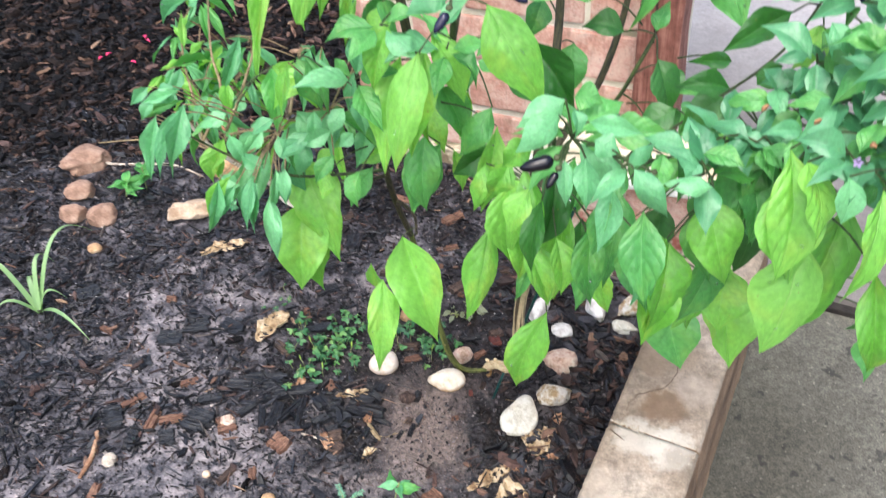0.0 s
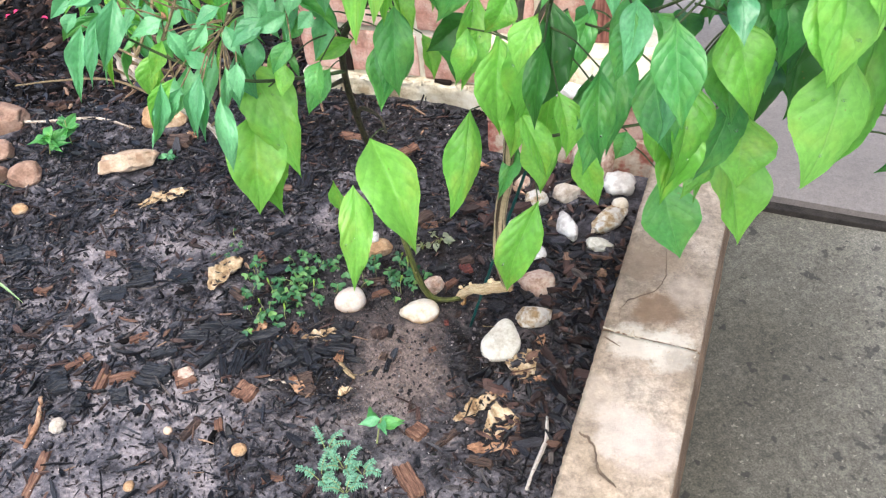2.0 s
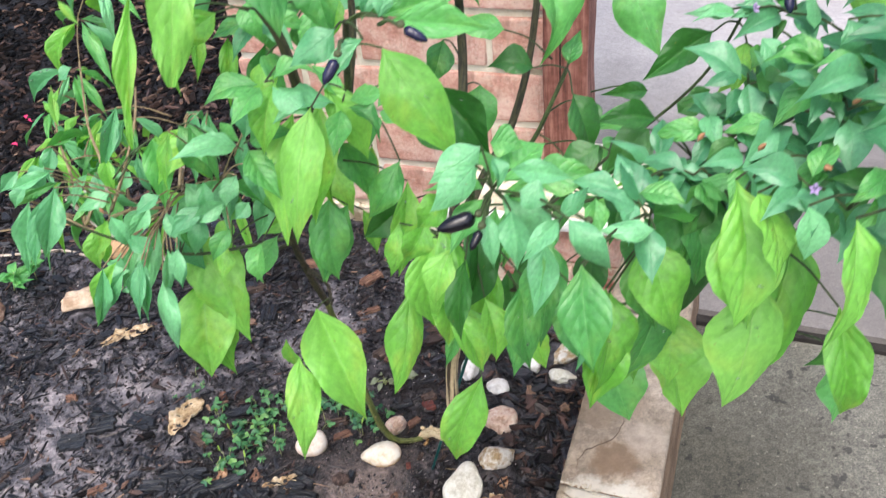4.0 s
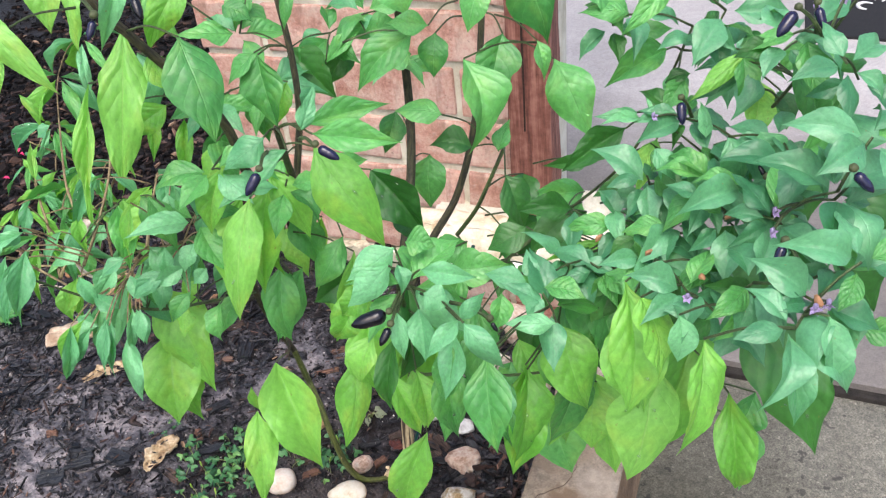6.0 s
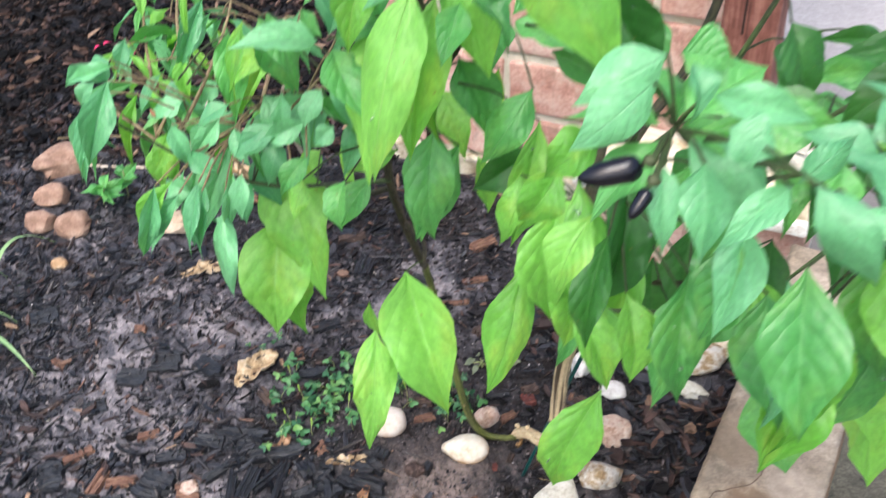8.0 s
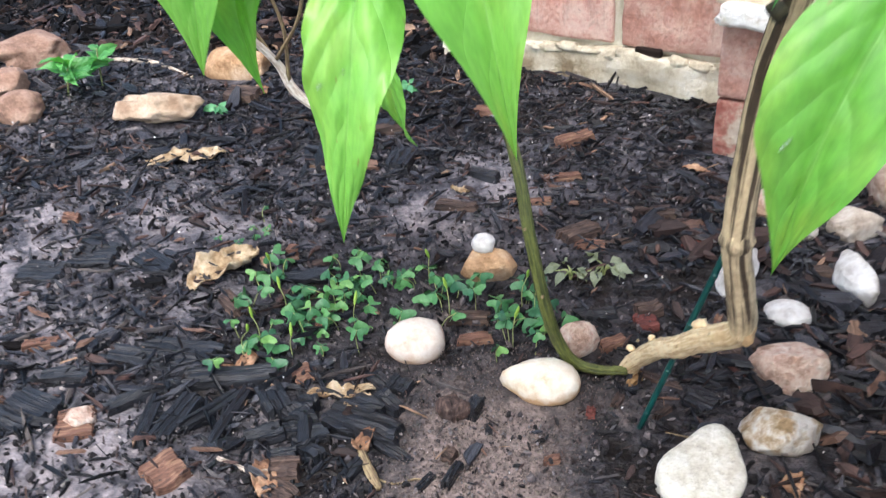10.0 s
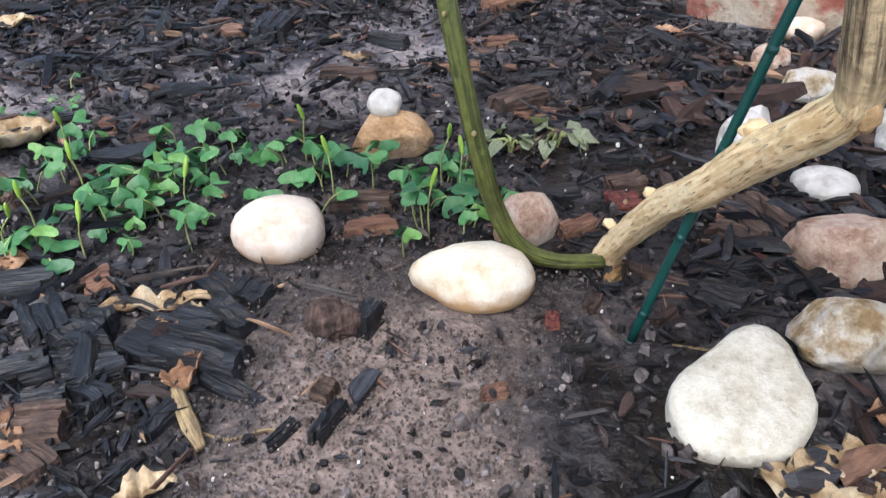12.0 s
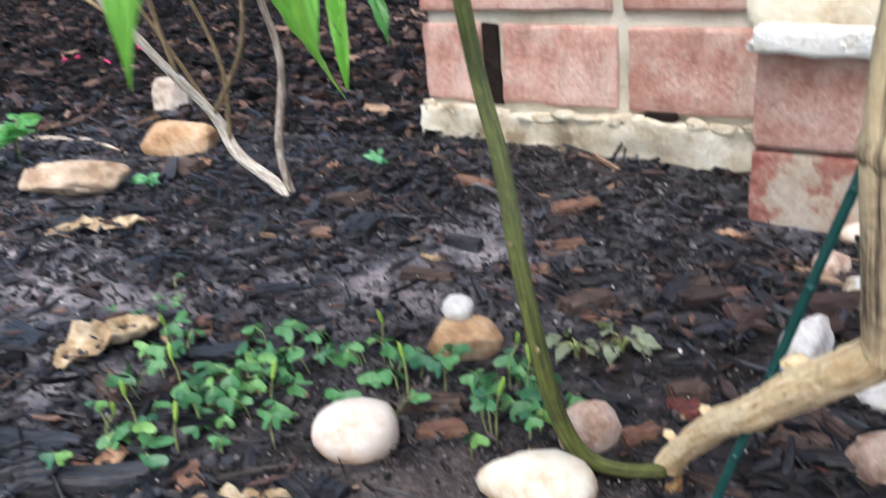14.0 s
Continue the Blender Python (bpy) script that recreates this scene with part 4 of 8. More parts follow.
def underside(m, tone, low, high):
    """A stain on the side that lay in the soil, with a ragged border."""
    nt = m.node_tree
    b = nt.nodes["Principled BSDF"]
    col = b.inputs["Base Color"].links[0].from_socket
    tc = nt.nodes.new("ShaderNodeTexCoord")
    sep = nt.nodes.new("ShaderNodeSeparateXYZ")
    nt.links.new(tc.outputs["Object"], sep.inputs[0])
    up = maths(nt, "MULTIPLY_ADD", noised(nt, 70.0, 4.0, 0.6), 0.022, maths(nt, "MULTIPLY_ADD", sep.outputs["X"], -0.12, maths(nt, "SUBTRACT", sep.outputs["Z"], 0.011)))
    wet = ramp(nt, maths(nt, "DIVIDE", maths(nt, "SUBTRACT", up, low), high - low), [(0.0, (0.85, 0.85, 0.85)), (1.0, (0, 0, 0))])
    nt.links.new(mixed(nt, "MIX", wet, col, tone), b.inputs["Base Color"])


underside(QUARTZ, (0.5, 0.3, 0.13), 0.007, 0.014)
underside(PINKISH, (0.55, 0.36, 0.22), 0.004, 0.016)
RIM = "stones round the pepper"
FAR = "stones across the bed"
for name, x, y, size, turn, seed, mt, label, opts in (
    ("pebble", -0.134, 0.917, (0.048, 0.039, 0.035), 16, 1, PINKISH, "smooth cream pebble with a pinkish side", dict(group=RIM, rough=0.06, plan=(1.0, 1.12, 1.1, 1.0, 0.9, 0.95, 0.92, 0.9, 1.05, 1.1))),
    ("pebble", -0.032, 0.878, (0.057, 0.036, 0.03), 0, 2, QUARTZ, "long cream pebble with an ochre underside", dict(group=RIM, rough=0.07, plan=(1.02, 1.08, 1.12, 1.02, 0.84, 1.06, 0.86, 0.95, 1.08, 1.06))),
    ("flat_stone", 0.076, 0.812, (0.06, 0.06, 0.02), 0, 33, CHALK, "flat chalky white stone with rounded corners", dict(group=RIM, tip=10, square=5.0, rough=0.03, level=4, plan=cornered(((0.0165, 0.041), (-0.0315, -0.003), (-0.0245, -0.032), (0.012, -0.033), (0.0285, -0.011)), 0.03))),
    ("stone", 0.129, 0.843, (0.054, 0.038, 0.033), 0, 4, MARBLED, "marbled brown and white stone", dict(group=RIM, square=2.8, rough=0.22, level=4, facets=7, plan=(0.98, 1.1, 1.02, 1.05, 1.16, 1.0, 0.95, 1.02, 0.95, 0.85))),
    ("stone", 0.146, 0.911, (0.053, 0.041, 0.033), 0, 5, ROSE, "rose brown stone with pits", dict(group=RIM, square=3.8, rough=0.17, level=4, facets=6, plan=(1.0, 1.08, 1.1, 1.1, 1.08, 0.97, 0.75, 0.8, 0.98, 1.0))),
    ("pebble", 0.157, 0.98, (0.036, 0.03, 0.017), -8, 6, PALE, "small pale pebble half in shade", dict(group=RIM)),
    ("stone", -0.008, 0.93, (0.032, 0.022, 0.034), 20, 7, ROSE, "small reddish brown stone", dict(group=RIM, rough=0.2)),
    ("stone", 0.124, 1.03, (0.066, 0.027, 0.03), 58, 8, PALE, "rough white stone behind the stake", dict(group=RIM, square=2.8, rough=0.2, level=4, facets=7)),
    ("stone", -0.087, 1.027, (0.051, 0.036, 0.03), 0, 10, OCHRE, "tan stone with a pale face", dict(group=RIM, square=2.4, rough=0.14, level=4, facets=6, plan=(0.95, 0.75, 0.62, 0.95, 1.12, 1.0, 1.02, 1.0, 1.05, 1.05))),
    ("stone", 0.18, 1.104, (0.044, 0.034, 0.022), 10, 11, MARBLED, "mottled grey stone on mulch", dict(group=RIM, rough=0.25, level=4, facets=7)),
    ("pebble", 0.2, 1.205, (0.034, 0.028, 0.018), 0, 12, PINKISH, "small buff pebble by the pedestal", dict(group=RIM)),
    ("stone", 0.217, 1.026, (0.06, 0.029, 0.032), -76, 13, PALE, "long white stone lying by the edging", dict(group=RIM, rough=0.26, level=4, facets=7)),
    ("stone", 0.279, 1.026, (0.07, 0.035, 0.032), 32, 14, MARBLED, "knobbly white and tan stone", dict(group=RIM, rough=0.45, level=4, facets=6)),
    ("stone", 0.257, 0.985, (0.044, 0.025, 0.022), -34, 15, CHALK, "small white stone beside the edging", dict(group=RIM, rough=0.35, level=4, facets=6)),
    ("stone", 0.325, 1.115, (0.05, 0.044, 0.036), 0, 16, PALE, "craggy white stone by the edging", dict(group=RIM, rough=0.42)),
    ("pebble", 0.31, 1.062, (0.028, 0.028, 0.03), 0, 17, QUARTZ, "round buff pebble beside the edging", dict(group=RIM)),
    ("stone", 0.232, 1.108, (0.05, 0.032, 0.03), 14, 18, BEIGE, "tan stone by the pedestal", dict(group=RIM, rough=0.3, level=4, facets=7)),
    ("stone", 0.165, 1.15, (0.03, 0.024, 0.02), 50, 19, ROSE, "small brick red stone", dict(group=RIM, rough=0.2)),
    ("rock", 0.288, 1.165, (0.07, 0.05, 0.09), -12, 20, ROSE, "rough pinkish rock leaning on the pedestal", dict(group=RIM, square=3.0, rough=0.22)),
    ("rock", -0.515, 1.305, (0.096, 0.05, 0.044), 192, 21, TANROCK, "knobbly tan rock with a pale tip", dict(group=FAR, rough=0.6, level=4, facets=8)),
    ("rock", -0.463, 1.437, (0.088, 0.05, 0.045), -4, 22, OCHRE, "long orange brown rock on mulch", dict(group=FAR, square=3.0, rough=0.16, level=4, facets=8)),
    ("rock", -0.552, 1.61, (0.058, 0.046, 0.062), 10, 23, BEIGE, "upright greyish white rock", dict(group=FAR, square=2.8, rough=0.2, level=4, facets=8)),
    ("rock", -0.775, 1.475, (0.1, 0.07, 0.05), 20, 24, BROWNROCK, "jagged brown rock among mulch", dict(group=FAR, rough=0.4, level=4, facets=10)),
    ("stone", -0.692, 1.297, (0.062, 0.052, 0.042), 0, 25, BROWNROCK, "round reddish brown stone on mulch", dict(group=FAR, rough=0.18, level=4, facets=7)),
    ("stone", -0.757, 1.375, (0.062, 0.05, 0.036), 0, 26, BROWNROCK, "grey brown stone in a small heap", dict(group=FAR, rough=0.2, level=4, facets=8)),
    ("stone", -0.752, 1.31, (0.058, 0.046, 0.034), 0, 27, BROWNROCK, "flat brown stone in a small heap", dict(group=FAR, rough=0.2, level=4, facets=8)),
    ("stone", -0.528, 0.748, (0.024, 0.022, 0.02), 0, 34, BEIGE, "rough greyish white lump on soil", dict(group=FAR, rough=0.4, facets=5)),
    ("stone", -0.367, 0.815, (0.023, 0.019, 0.014), 20, 35, ROSE, "small dull pink stone on mulch", dict(group=FAR, rough=0.4, facets=5)),
    ("pebble", -0.683, 1.211, (0.025, 0.022, 0.018), 0, 36, OCHRE, "small tan pebble on mulch", dict(group=FAR, rough=0.2)),
    ("pebble", -0.419, 0.643, (0.014, 0.016, 0.011), 0, 37, OCHRE, "small ochre pebble on soil", dict(group=FAR, level=2)),
    ("pebble", -0.284, 0.679, (0.021, 0.018, 0.016), 0, 28, OCHRE, "small yellowish pebble on soil", dict(group=FAR, level=2)),
    ("pebble", -0.379, 0.72, (0.013, 0.012, 0.01), 0, 29, PINKISH, "tiny pink pebble on soil", dict(group=FAR, level=2)),
):
    RESTS.append((x, y, 0.5 * max(size[:2])))
    stone(name, (x, y, height(x, y)), size, turn, seed, mt, label, sink=size[2] * 0.06, **opts)
top = height(-0.087, 1.034)
stone("pebble", (-0.092, 1.032, top + 0.0205), (0.021, 0.02, 0.018), 0, 9, PALE, "small round grey pebble resting on a tan stone", group=RIM, level=2)

# ---- mulch, lying loose on the bed ----
def in_bed(x, y):
    if y < 1.1 and x > EDGE_AT.x + (y - EDGE_AT.y) * EDGE.x / EDGE.y - 0.004:
        return False
    w = WALL_SET.inverted() @ Vector((x, y, 0))
    if (w.x > -0.012 and w.y > -0.02) or (w.x > 0.39 and w.y > -0.14):
        return False
    if any((x - a) ** 2 + (y - b) ** 2 < r * r for a, b, r in RESTS):
        return False
    return x < 0.42


def sandy(x, y):
    """Where the bare, trodden soil shows through."""
    p = Vector((x, y, 0))
    bare = 0.5 * noise.noise(p * 2.6 + Vector((3.3, 1.2, 0))) + 0.35 * noise.noise(p * 6.5)
    for cx, cy, r, much in BARE:
        bare += (4.6 if x > -0.25 else 2.6) * much * math.exp(-((x - cx) ** 2 + (y - cy) ** 2) / r ** 2)
    return bare


def scatter(name, count, region, length, ratio, thick, material, label, seed, keep, lift=0.001, splinter=0.35):
    """Shards of bark: bent, pointed boxes of every size, each at its own slant."""
    rnd = random.Random(seed)
    verts, faces, uvs = [], [], []
    made = 0
    while made < count:
        x, y = rnd.uniform(region[0], region[1]), rnd.uniform(region[2], region[3])
        if not in_bed(x, y) or rnd.random() > keep(x, y):
            made += 0.2
            continue
        made += 1
        ln = min(length * math.exp(rnd.gauss(0, 0.5)), 2.4 * length)
        if length > 0.01 and 0.76 < y < 1.3 and -0.16 < x < 0.07:      # trodden finer round the stem
            ln *= 0.62 if y < 1.02 else 0.75
        w, th = ln * rnd.uniform(*ratio), ln * rnd.uniform(*thick)
        turn = Euler((rnd.gauss(0, 0.3), rnd.gauss(0, 0.22), rnd.uniform(0, 6.283))).to_matrix()
        centre = Vector((x, y, height(x, y) + th * 0.35 + lift + abs(rnd.gauss(0, 0.002))))
        n0, sides, curl = len(verts), 7, rnd.uniform(-6, 6)
        thin = rnd.random() < splinter
        ring = []
        for k in range(sides):
            ang = 2 * math.pi * (k + rnd.uniform(-0.3, 0.3)) / sides
            r = rnd.uniform(0.62, 1.08)
            px, py = math.cos(ang) * ln / 2 * r, math.sin(ang) * w / 2 * r * (0.45 if thin else 1.0)
            ring.append((px, py, curl * px * px))
        for grow, lev in ((1.0, -0.5), (rnd.uniform(0.72, 0.95), 0.5)):
            uvs += [(px * grow + x * 7, py * grow + y * 7 + lev * 0.002) for px, py, pz in ring]
            verts += [centre + turn @ Vector((px * grow, py * grow, pz + th * (lev + rnd.uniform(-0.2, 0.2)))) for px, py, pz in ring]
        faces.append(tuple(n0 + sides + k for k in range(sides)))
        faces += [(n0 + k, n0 + (k + 1) % sides, n0 + sides + (k + 1) % sides, n0 + sides + k) for k in range(sides)]
    ob = new(name, mesh_of(name, verts, faces, material, name == "sandy_soil", uvs))
    return tagged(ob, label, "mulch", kind="stuff")


NEAR = (-0.95, 0.32, 0.5, 1.7)
WIDE = (-2.2, 0.42, 0.3, 3.4)
BACK = (-1.8, 0.0, 1.5, 2.9)
BLACK_BARK = chips_material("black_bark", [(0.0, (0.003, 0.0033, 0.0042)), (0.45, (0.0085, 0.0096, 0.013)), (0.75, (0.026, 0.029, 0.038)), (0.92, (0.05, 0.05, 0.059)), (1.0, (0.1, 0.086, 0.08))], 0.3)
# darker, duller copy of the black bark: far bed's shade and moisture as colour
SHADED_BARK = chips_material("deep_bark", [(0.0, (0.003, 0.003, 0.0034)), (0.6, (0.007, 0.0065, 0.007)), (0.82, (0.018, 0.012, 0.01)), (0.95, (0.06, 0.036, 0.028)), (1.0, (0.12, 0.08, 0.06))], 0.7, 0.001, 0.12)
BROWN_BARK = chips_material("brown_bark", [(0.0, (0.02, 0.013, 0.012)), (0.5, (0.045, 0.027, 0.024)), (0.82, (0.09, 0.052, 0.044)), (0.95, (0.17, 0.1, 0.07)), (1.0, (0.3, 0.2, 0.13))], 0.62)
CRUMB = chips_material("crumbs", [(0.0, (0.005, 0.005, 0.006)), (0.5, (0.018, 0.016, 0.018)), (0.78, (0.075, 0.066, 0.07)), (0.97, (0.17, 0.15, 0.152)), (1.0, (0.36, 0.33, 0.32))], 0.7)
SAND = chips_material("sandy_clods", [(0.0, (0.085, 0.067, 0.062)), (0.5, (0.13, 0.103, 0.095)), (1.0, (0.18, 0.146, 0.135))], 0.85, 0.002)
DUST = chips_material("dry_dust", [(0.0, (0.11, 0.1, 0.107)), (0.5, (0.17, 0.156, 0.165)), (1.0, (0.25, 0.23, 0.24))], 0.85, 0.002)
GRIT = chips_material("white_grit", [(0.0, (0.4, 0.37, 0.34)), (1.0, (0.82, 0.8, 0.78))], 0.7)
coarse = lambda x, y: 0.05 if 0.78 < y < 1.04 and x < 0.15 else 0.9
loose = lambda x, y: min(1.0, max(0.04, 0.8 - 1.6 * sandy(x, y))) * (0.65 if -0.02 < x < 0.07 and 0.78 < y < 1.06 else 1.0)
scatter("bark_mulch", 15000, NEAR, 0.0115, (0.14, 0.45), (0.05, 0.16), BLACK_BARK, "wet black shredded bark mulch on the bed", 1, loose, 0.001, 0.5)
scatter("bark_mulch", 800, NEAR, 0.022, (0.22, 0.5), (0.05, 0.12), BLACK_BARK, "larger black bark flakes on the bed", 8, lambda x, y: 0.8 if sandy(x, y) < 0.25 else 0.05, 0.002)
scatter("bark_mulch", 7000, WIDE, 0.018, (0.22, 0.6), (0.1, 0.22), SHADED_BARK, "wet black bark mulch farther across the bed, coloured darker for shade", 2, lambda x, y: 1.0 if y > 1.55 or x < -0.8 else 0.1 if sandy(x, y) < 0.3 else 0.0)
scatter("bark_mulch", 13000, BACK, 0.02, (0.22, 0.6), (0.12, 0.26), SHADED_BARK, "wet black mulch behind the sage, coloured darker for shade", 12, lambda x, y: min(1.0, (x + 1.8) * 2.2, (2.9 - y) * 2.2))
scatter("bark_mulch", 1200, NEAR, 0.013, (0.18, 0.45), (0.06, 0.15), BROWN_BARK, "reddish brown bark chips among the mulch", 3, lambda x, y: 0.9 if sandy(x, y) < 0.5 else 0.3, 0.003)
scatter("bark_mulch", 260, (0.04, 0.3, 0.62, 1.16), 0.026, (0.22, 0.45), (0.06, 0.15), BROWN_BARK, "brown and rusty bark chips beside the edging", 14, coarse, 0.003)
scatter("bark_mulch", 420, (0.03, 0.3, 0.62, 1.16), 0.026, (0.2, 0.45), (0.06, 0.14), BLACK_BARK, "coarse black bark chips beside the edging", 15, coarse, 0.002)
scatter("bark_mulch", 2600, BACK, 0.022, (0.14, 0.4), (0.06, 0.16), BROWN_BARK, "brown bark chips far across the bed", 4, lambda x, y: (1.0 if x > -0.6 else 0.45) * min(1.0, (x + 1.8) * 2.2, (2.9 - y) * 2.2), 0.004)
scatter("soil_crumbs", 26000, NEAR, 0.0034, (0.5, 0.95), (0.3, 0.65), CRUMB, "fine dark crumbs of soil and bark", 5, lambda x, y: 0.8 if sandy(x, y) < 0.3 else 0.3, 0.0)
scatter("sandy_soil", 12000, (-0.16, 0.06, 0.7, 0.95), 0.0009, (0.6, 1.0), (0.4, 0.75), SAND, "fine pale grains of dry soil round the stem", 19, lambda x, y: min(1.0, max(0.0, 1.8 * sandy(x, y) + 0.1)), -0.0004, 0.0)
scatter("sandy_soil", 12000, NEAR, 0.0015, (0.6, 1.0), (0.4, 0.75), DUST, "pale lavender grey crumbs of dry soil", 9, lambda x, y: min(1.0, max(0.0, 1.6 * sandy(x, y) - 0.05)), -0.001, 0.0)
scatter("wood_fibre", 1500, NEAR, 0.02, (0.05, 0.14), (0.03, 0.08), BROWN_BARK, "thin brown splinters and fibres on the soil", 6, lambda x, y: 0.8, 0.003)
scatter("wood_fibre", 3600, NEAR, 0.024, (0.04, 0.12), (0.03, 0.08), BLACK_BARK, "long black splinters of bark on the soil", 7, loose, 0.003)
scatter("white_grit", 900, NEAR, 0.0011, (0.6, 1.0), (0.5, 0.9), GRIT, "white grains of grit strewn over the soil", 10, lambda x, y: 0.8, 0.002, 0.0)

# ---- the pepper plant: woody base, stems and twigs ----
pepper = empty("pepper_plant", (0.03, 0.9, 0.0), "leafy ornamental pepper plant with black fruits and lilac flowers", "plant")
sage = empty("sage_plant", (-0.287, 1.29, 0.0), "straggling sage with small blue-green leaves and bare twigs", "plant")
GROWTH = {"pepper": [], "sage": []}


def limb(plant, key, name, points, radii, material, sides=10, lumps=0.08, label=""):
    GROWTH[key] += smooth_path(points, 6)
    return child(name, tube(points, radii, material, sides, 8, lumps, len(GROWTH[key])), plant, Matrix(), label)


limb(pepper, "pepper", "root_stem", [(0.024, 0.918, -0.03), (0.03, 0.908, 0.0), (0.0345, 0.9, 0.018), (0.0455, 0.871, 0.055), (0.0565, 0.838, 0.0875), (0.067, 0.815, 0.114), (0.0755, 0.796, 0.133), (0.0795, 0.786, 0.145), (0.079, 0.782, 0.157), (0.077, 0.779, 0.17)],
     [0.0056, 0.0066, 0.0068, 0.0068, 0.0071, 0.0075, 0.0074, 0.007, 0.006, 0.004], PALE_WOOD, 28, 0.22, "pale woody stem base")
limb(pepper, "pepper", "trunk", [(0.08, 0.786, 0.138), (0.0795, 0.7845, 0.145), (0.078, 0.781, 0.16), (0.0715, 0.773, 0.19), (0.066, 0.767, 0.22), (0.0665, 0.768, 0.263), (0.068, 0.765, 0.305), (0.071, 0.75, 0.35), (0.07, 0.735, 0.4), (0.068, 0.715, 0.46)],
     [0.0015, 0.006, 0.0076, 0.0072, 0.0073, 0.0071, 0.007, 0.0066, 0.0062, 0.006], WOODY, 24, 0.09, "brown striped woody stem")
child("node_ring", tube([(0.0668, 0.7675, 0.213), (0.066, 0.767, 0.2175), (0.066, 0.767, 0.222)], [0.0071, 0.0084, 0.007], WOODY, 20, 5, 0.16, 5), pepper, Matrix(), "swollen ring on the woody stem")
limb(pepper, "pepper", "stem", [(0.03, 0.9, 0.008), (0.008, 0.9, 0.007), (-0.009, 0.9, 0.013), (-0.021, 0.9, 0.031), (-0.031, 0.896, 0.068), (-0.043, 0.905, 0.122), (-0.051, 0.92, 0.16), (-0.064, 0.94, 0.2), (-0.076, 0.945, 0.26)],
     [0.0034, 0.0038, 0.0044, 0.0047, 0.0047, 0.0045, 0.0044, 0.0043, 0.0042], GREEN_STEM, 10, 0.06, "smooth green side stem")
limb(pepper, "pepper", "stem", [(-0.0755, 0.945, 0.257), (-0.088, 0.92, 0.33), (-0.095, 0.888, 0.41), (-0.092, 0.868, 0.47), (-0.075, 0.815, 0.53)], [0.0042, 0.0042, 0.0041, 0.004, 0.0038], TWIG_DARK, 10, 0.06, "dark upper part of the side stem")
for points, r in (
    ([(0.068, 0.715, 0.46), (0.078, 0.75, 0.53), (0.1, 0.82, 0.61), (0.106, 0.86, 0.69), (0.1, 0.9, 0.84), (0.09, 0.92, 0.95)], (0.0056, 0.0038)),
    ([(0.075, 0.735, 0.5), (0.11, 0.775, 0.55), (0.147, 0.805, 0.594), (0.172, 0.83, 0.68), (0.186, 0.86, 0.82)], (0.0046, 0.003)),
    ([(0.14, 0.775, 0.56), (0.158, 0.76, 0.6), (0.172, 0.76, 0.632), (0.188, 0.766, 0.666)], (0.0024, 0.0018)),
    ([(0.068, 0.715, 0.46), (0.077, 0.66, 0.55), (0.074, 0.59, 0.65), (0.07, 0.55, 0.71)], (0.0028, 0.0016)),
    ([(0.07, 0.71, 0.48), (0.13, 0.7, 0.55), (0.2, 0.65, 0.61), (0.25, 0.58, 0.69), (0.29, 0.51, 0.77)], (0.002, 0.001)),
    ([(0.14, 0.69, 0.56), (0.22, 0.69, 0.63), (0.28, 0.67, 0.71), (0.31, 0.65, 0.83)], (0.0018, 0.001)),
    ([(0.25, 0.58, 0.69), (0.33, 0.56, 0.8), (0.37, 0.54, 0.9)], (0.0018, 0.001)),
    ([(-0.076, 0.818, 0.527), (-0.05, 0.765, 0.585), (-0.012, 0.735, 0.66), (-0.004, 0.66, 0.745), (0.0, 0.6, 0.81)], (0.0046, 0.0022)),
    ([(-0.03, 0.74, 0.62), (-0.045, 0.715, 0.7), (-0.056, 0.705, 0.765), (-0.1, 0.67, 0.86), (-0.14, 0.64, 0.94)], (0.0048, 0.003)),
    ([(-0.01, 0.735, 0.66), (0.005, 0.76, 0.75), (-0.005, 0.78, 0.86), (-0.03, 0.78, 0.95)], (0.0035, 0.002)),
    ([(-0.094, 0.88, 0.425), (-0.14, 0.87, 0.428), (-0.2, 0.84, 0.45), (-0.26, 0.83, 0.485), (-0.31, 0.82, 0.53)], (0.0024, 0.0012)),
    ([(-0.095, 0.888, 0.41), (-0.13, 0.93, 0.37), (-0.19, 0.98, 0.33)], (0.003, 0.0015)),
    ([(-0.088, 0.92, 0.335), (-0.08, 0.87, 0.38), (-0.06, 0.82, 0.4), (-0.055, 0.77, 0.415)], (0.003, 0.0015)),
    ([(0.07, 0.72, 0.43), (0.09, 0.69, 0.45), (0.115, 0.68, 0.46), (0.16, 0.63, 0.5), (0.22, 0.6, 0.53)], (0.0022, 0.0012)),
    ([(0.062, 0.75, 0.335), (0.085, 0.76, 0.35), (0.105, 0.775, 0.362), (0.13, 0.77, 0.4), (0.16, 0.72, 0.45)], (0.0045, 0.002)),
):
    limb(pepper, "pepper", "branch", points, [r[0] + (r[1] - r[0]) * k / 4 for k in range(5)], TWIG_DARK if r[0] > 0.0029 else STALK, 8, 0.06)
for at, r in (((0.0645, 0.82, 0.1195), 0.004), ((0.062, 0.823, 0.117), 0.0026), ((0.0425, 0.876, 0.0605), 0.0026), ((0.031, 0.904, 0.026), 0.0028)):
    child("knot", finish("knot", rounded((r, r, r * 0.8), at[2] * 70, 2.2, 0.45, 3), PALE_WOOD, True), pepper, pose(at[0], at[1], at[2] - 0.4 * r), "pale knot on the stem")
child("knot", finish("knot", rounded((0.0046, 0.0048, 0.006), 63, 2.2, 0.4, 3), KNOT_WOOD, True), pepper, pose(0.083, 0.782, 0.142, 0, -8, 0), "brown scar at the bend of the stem")
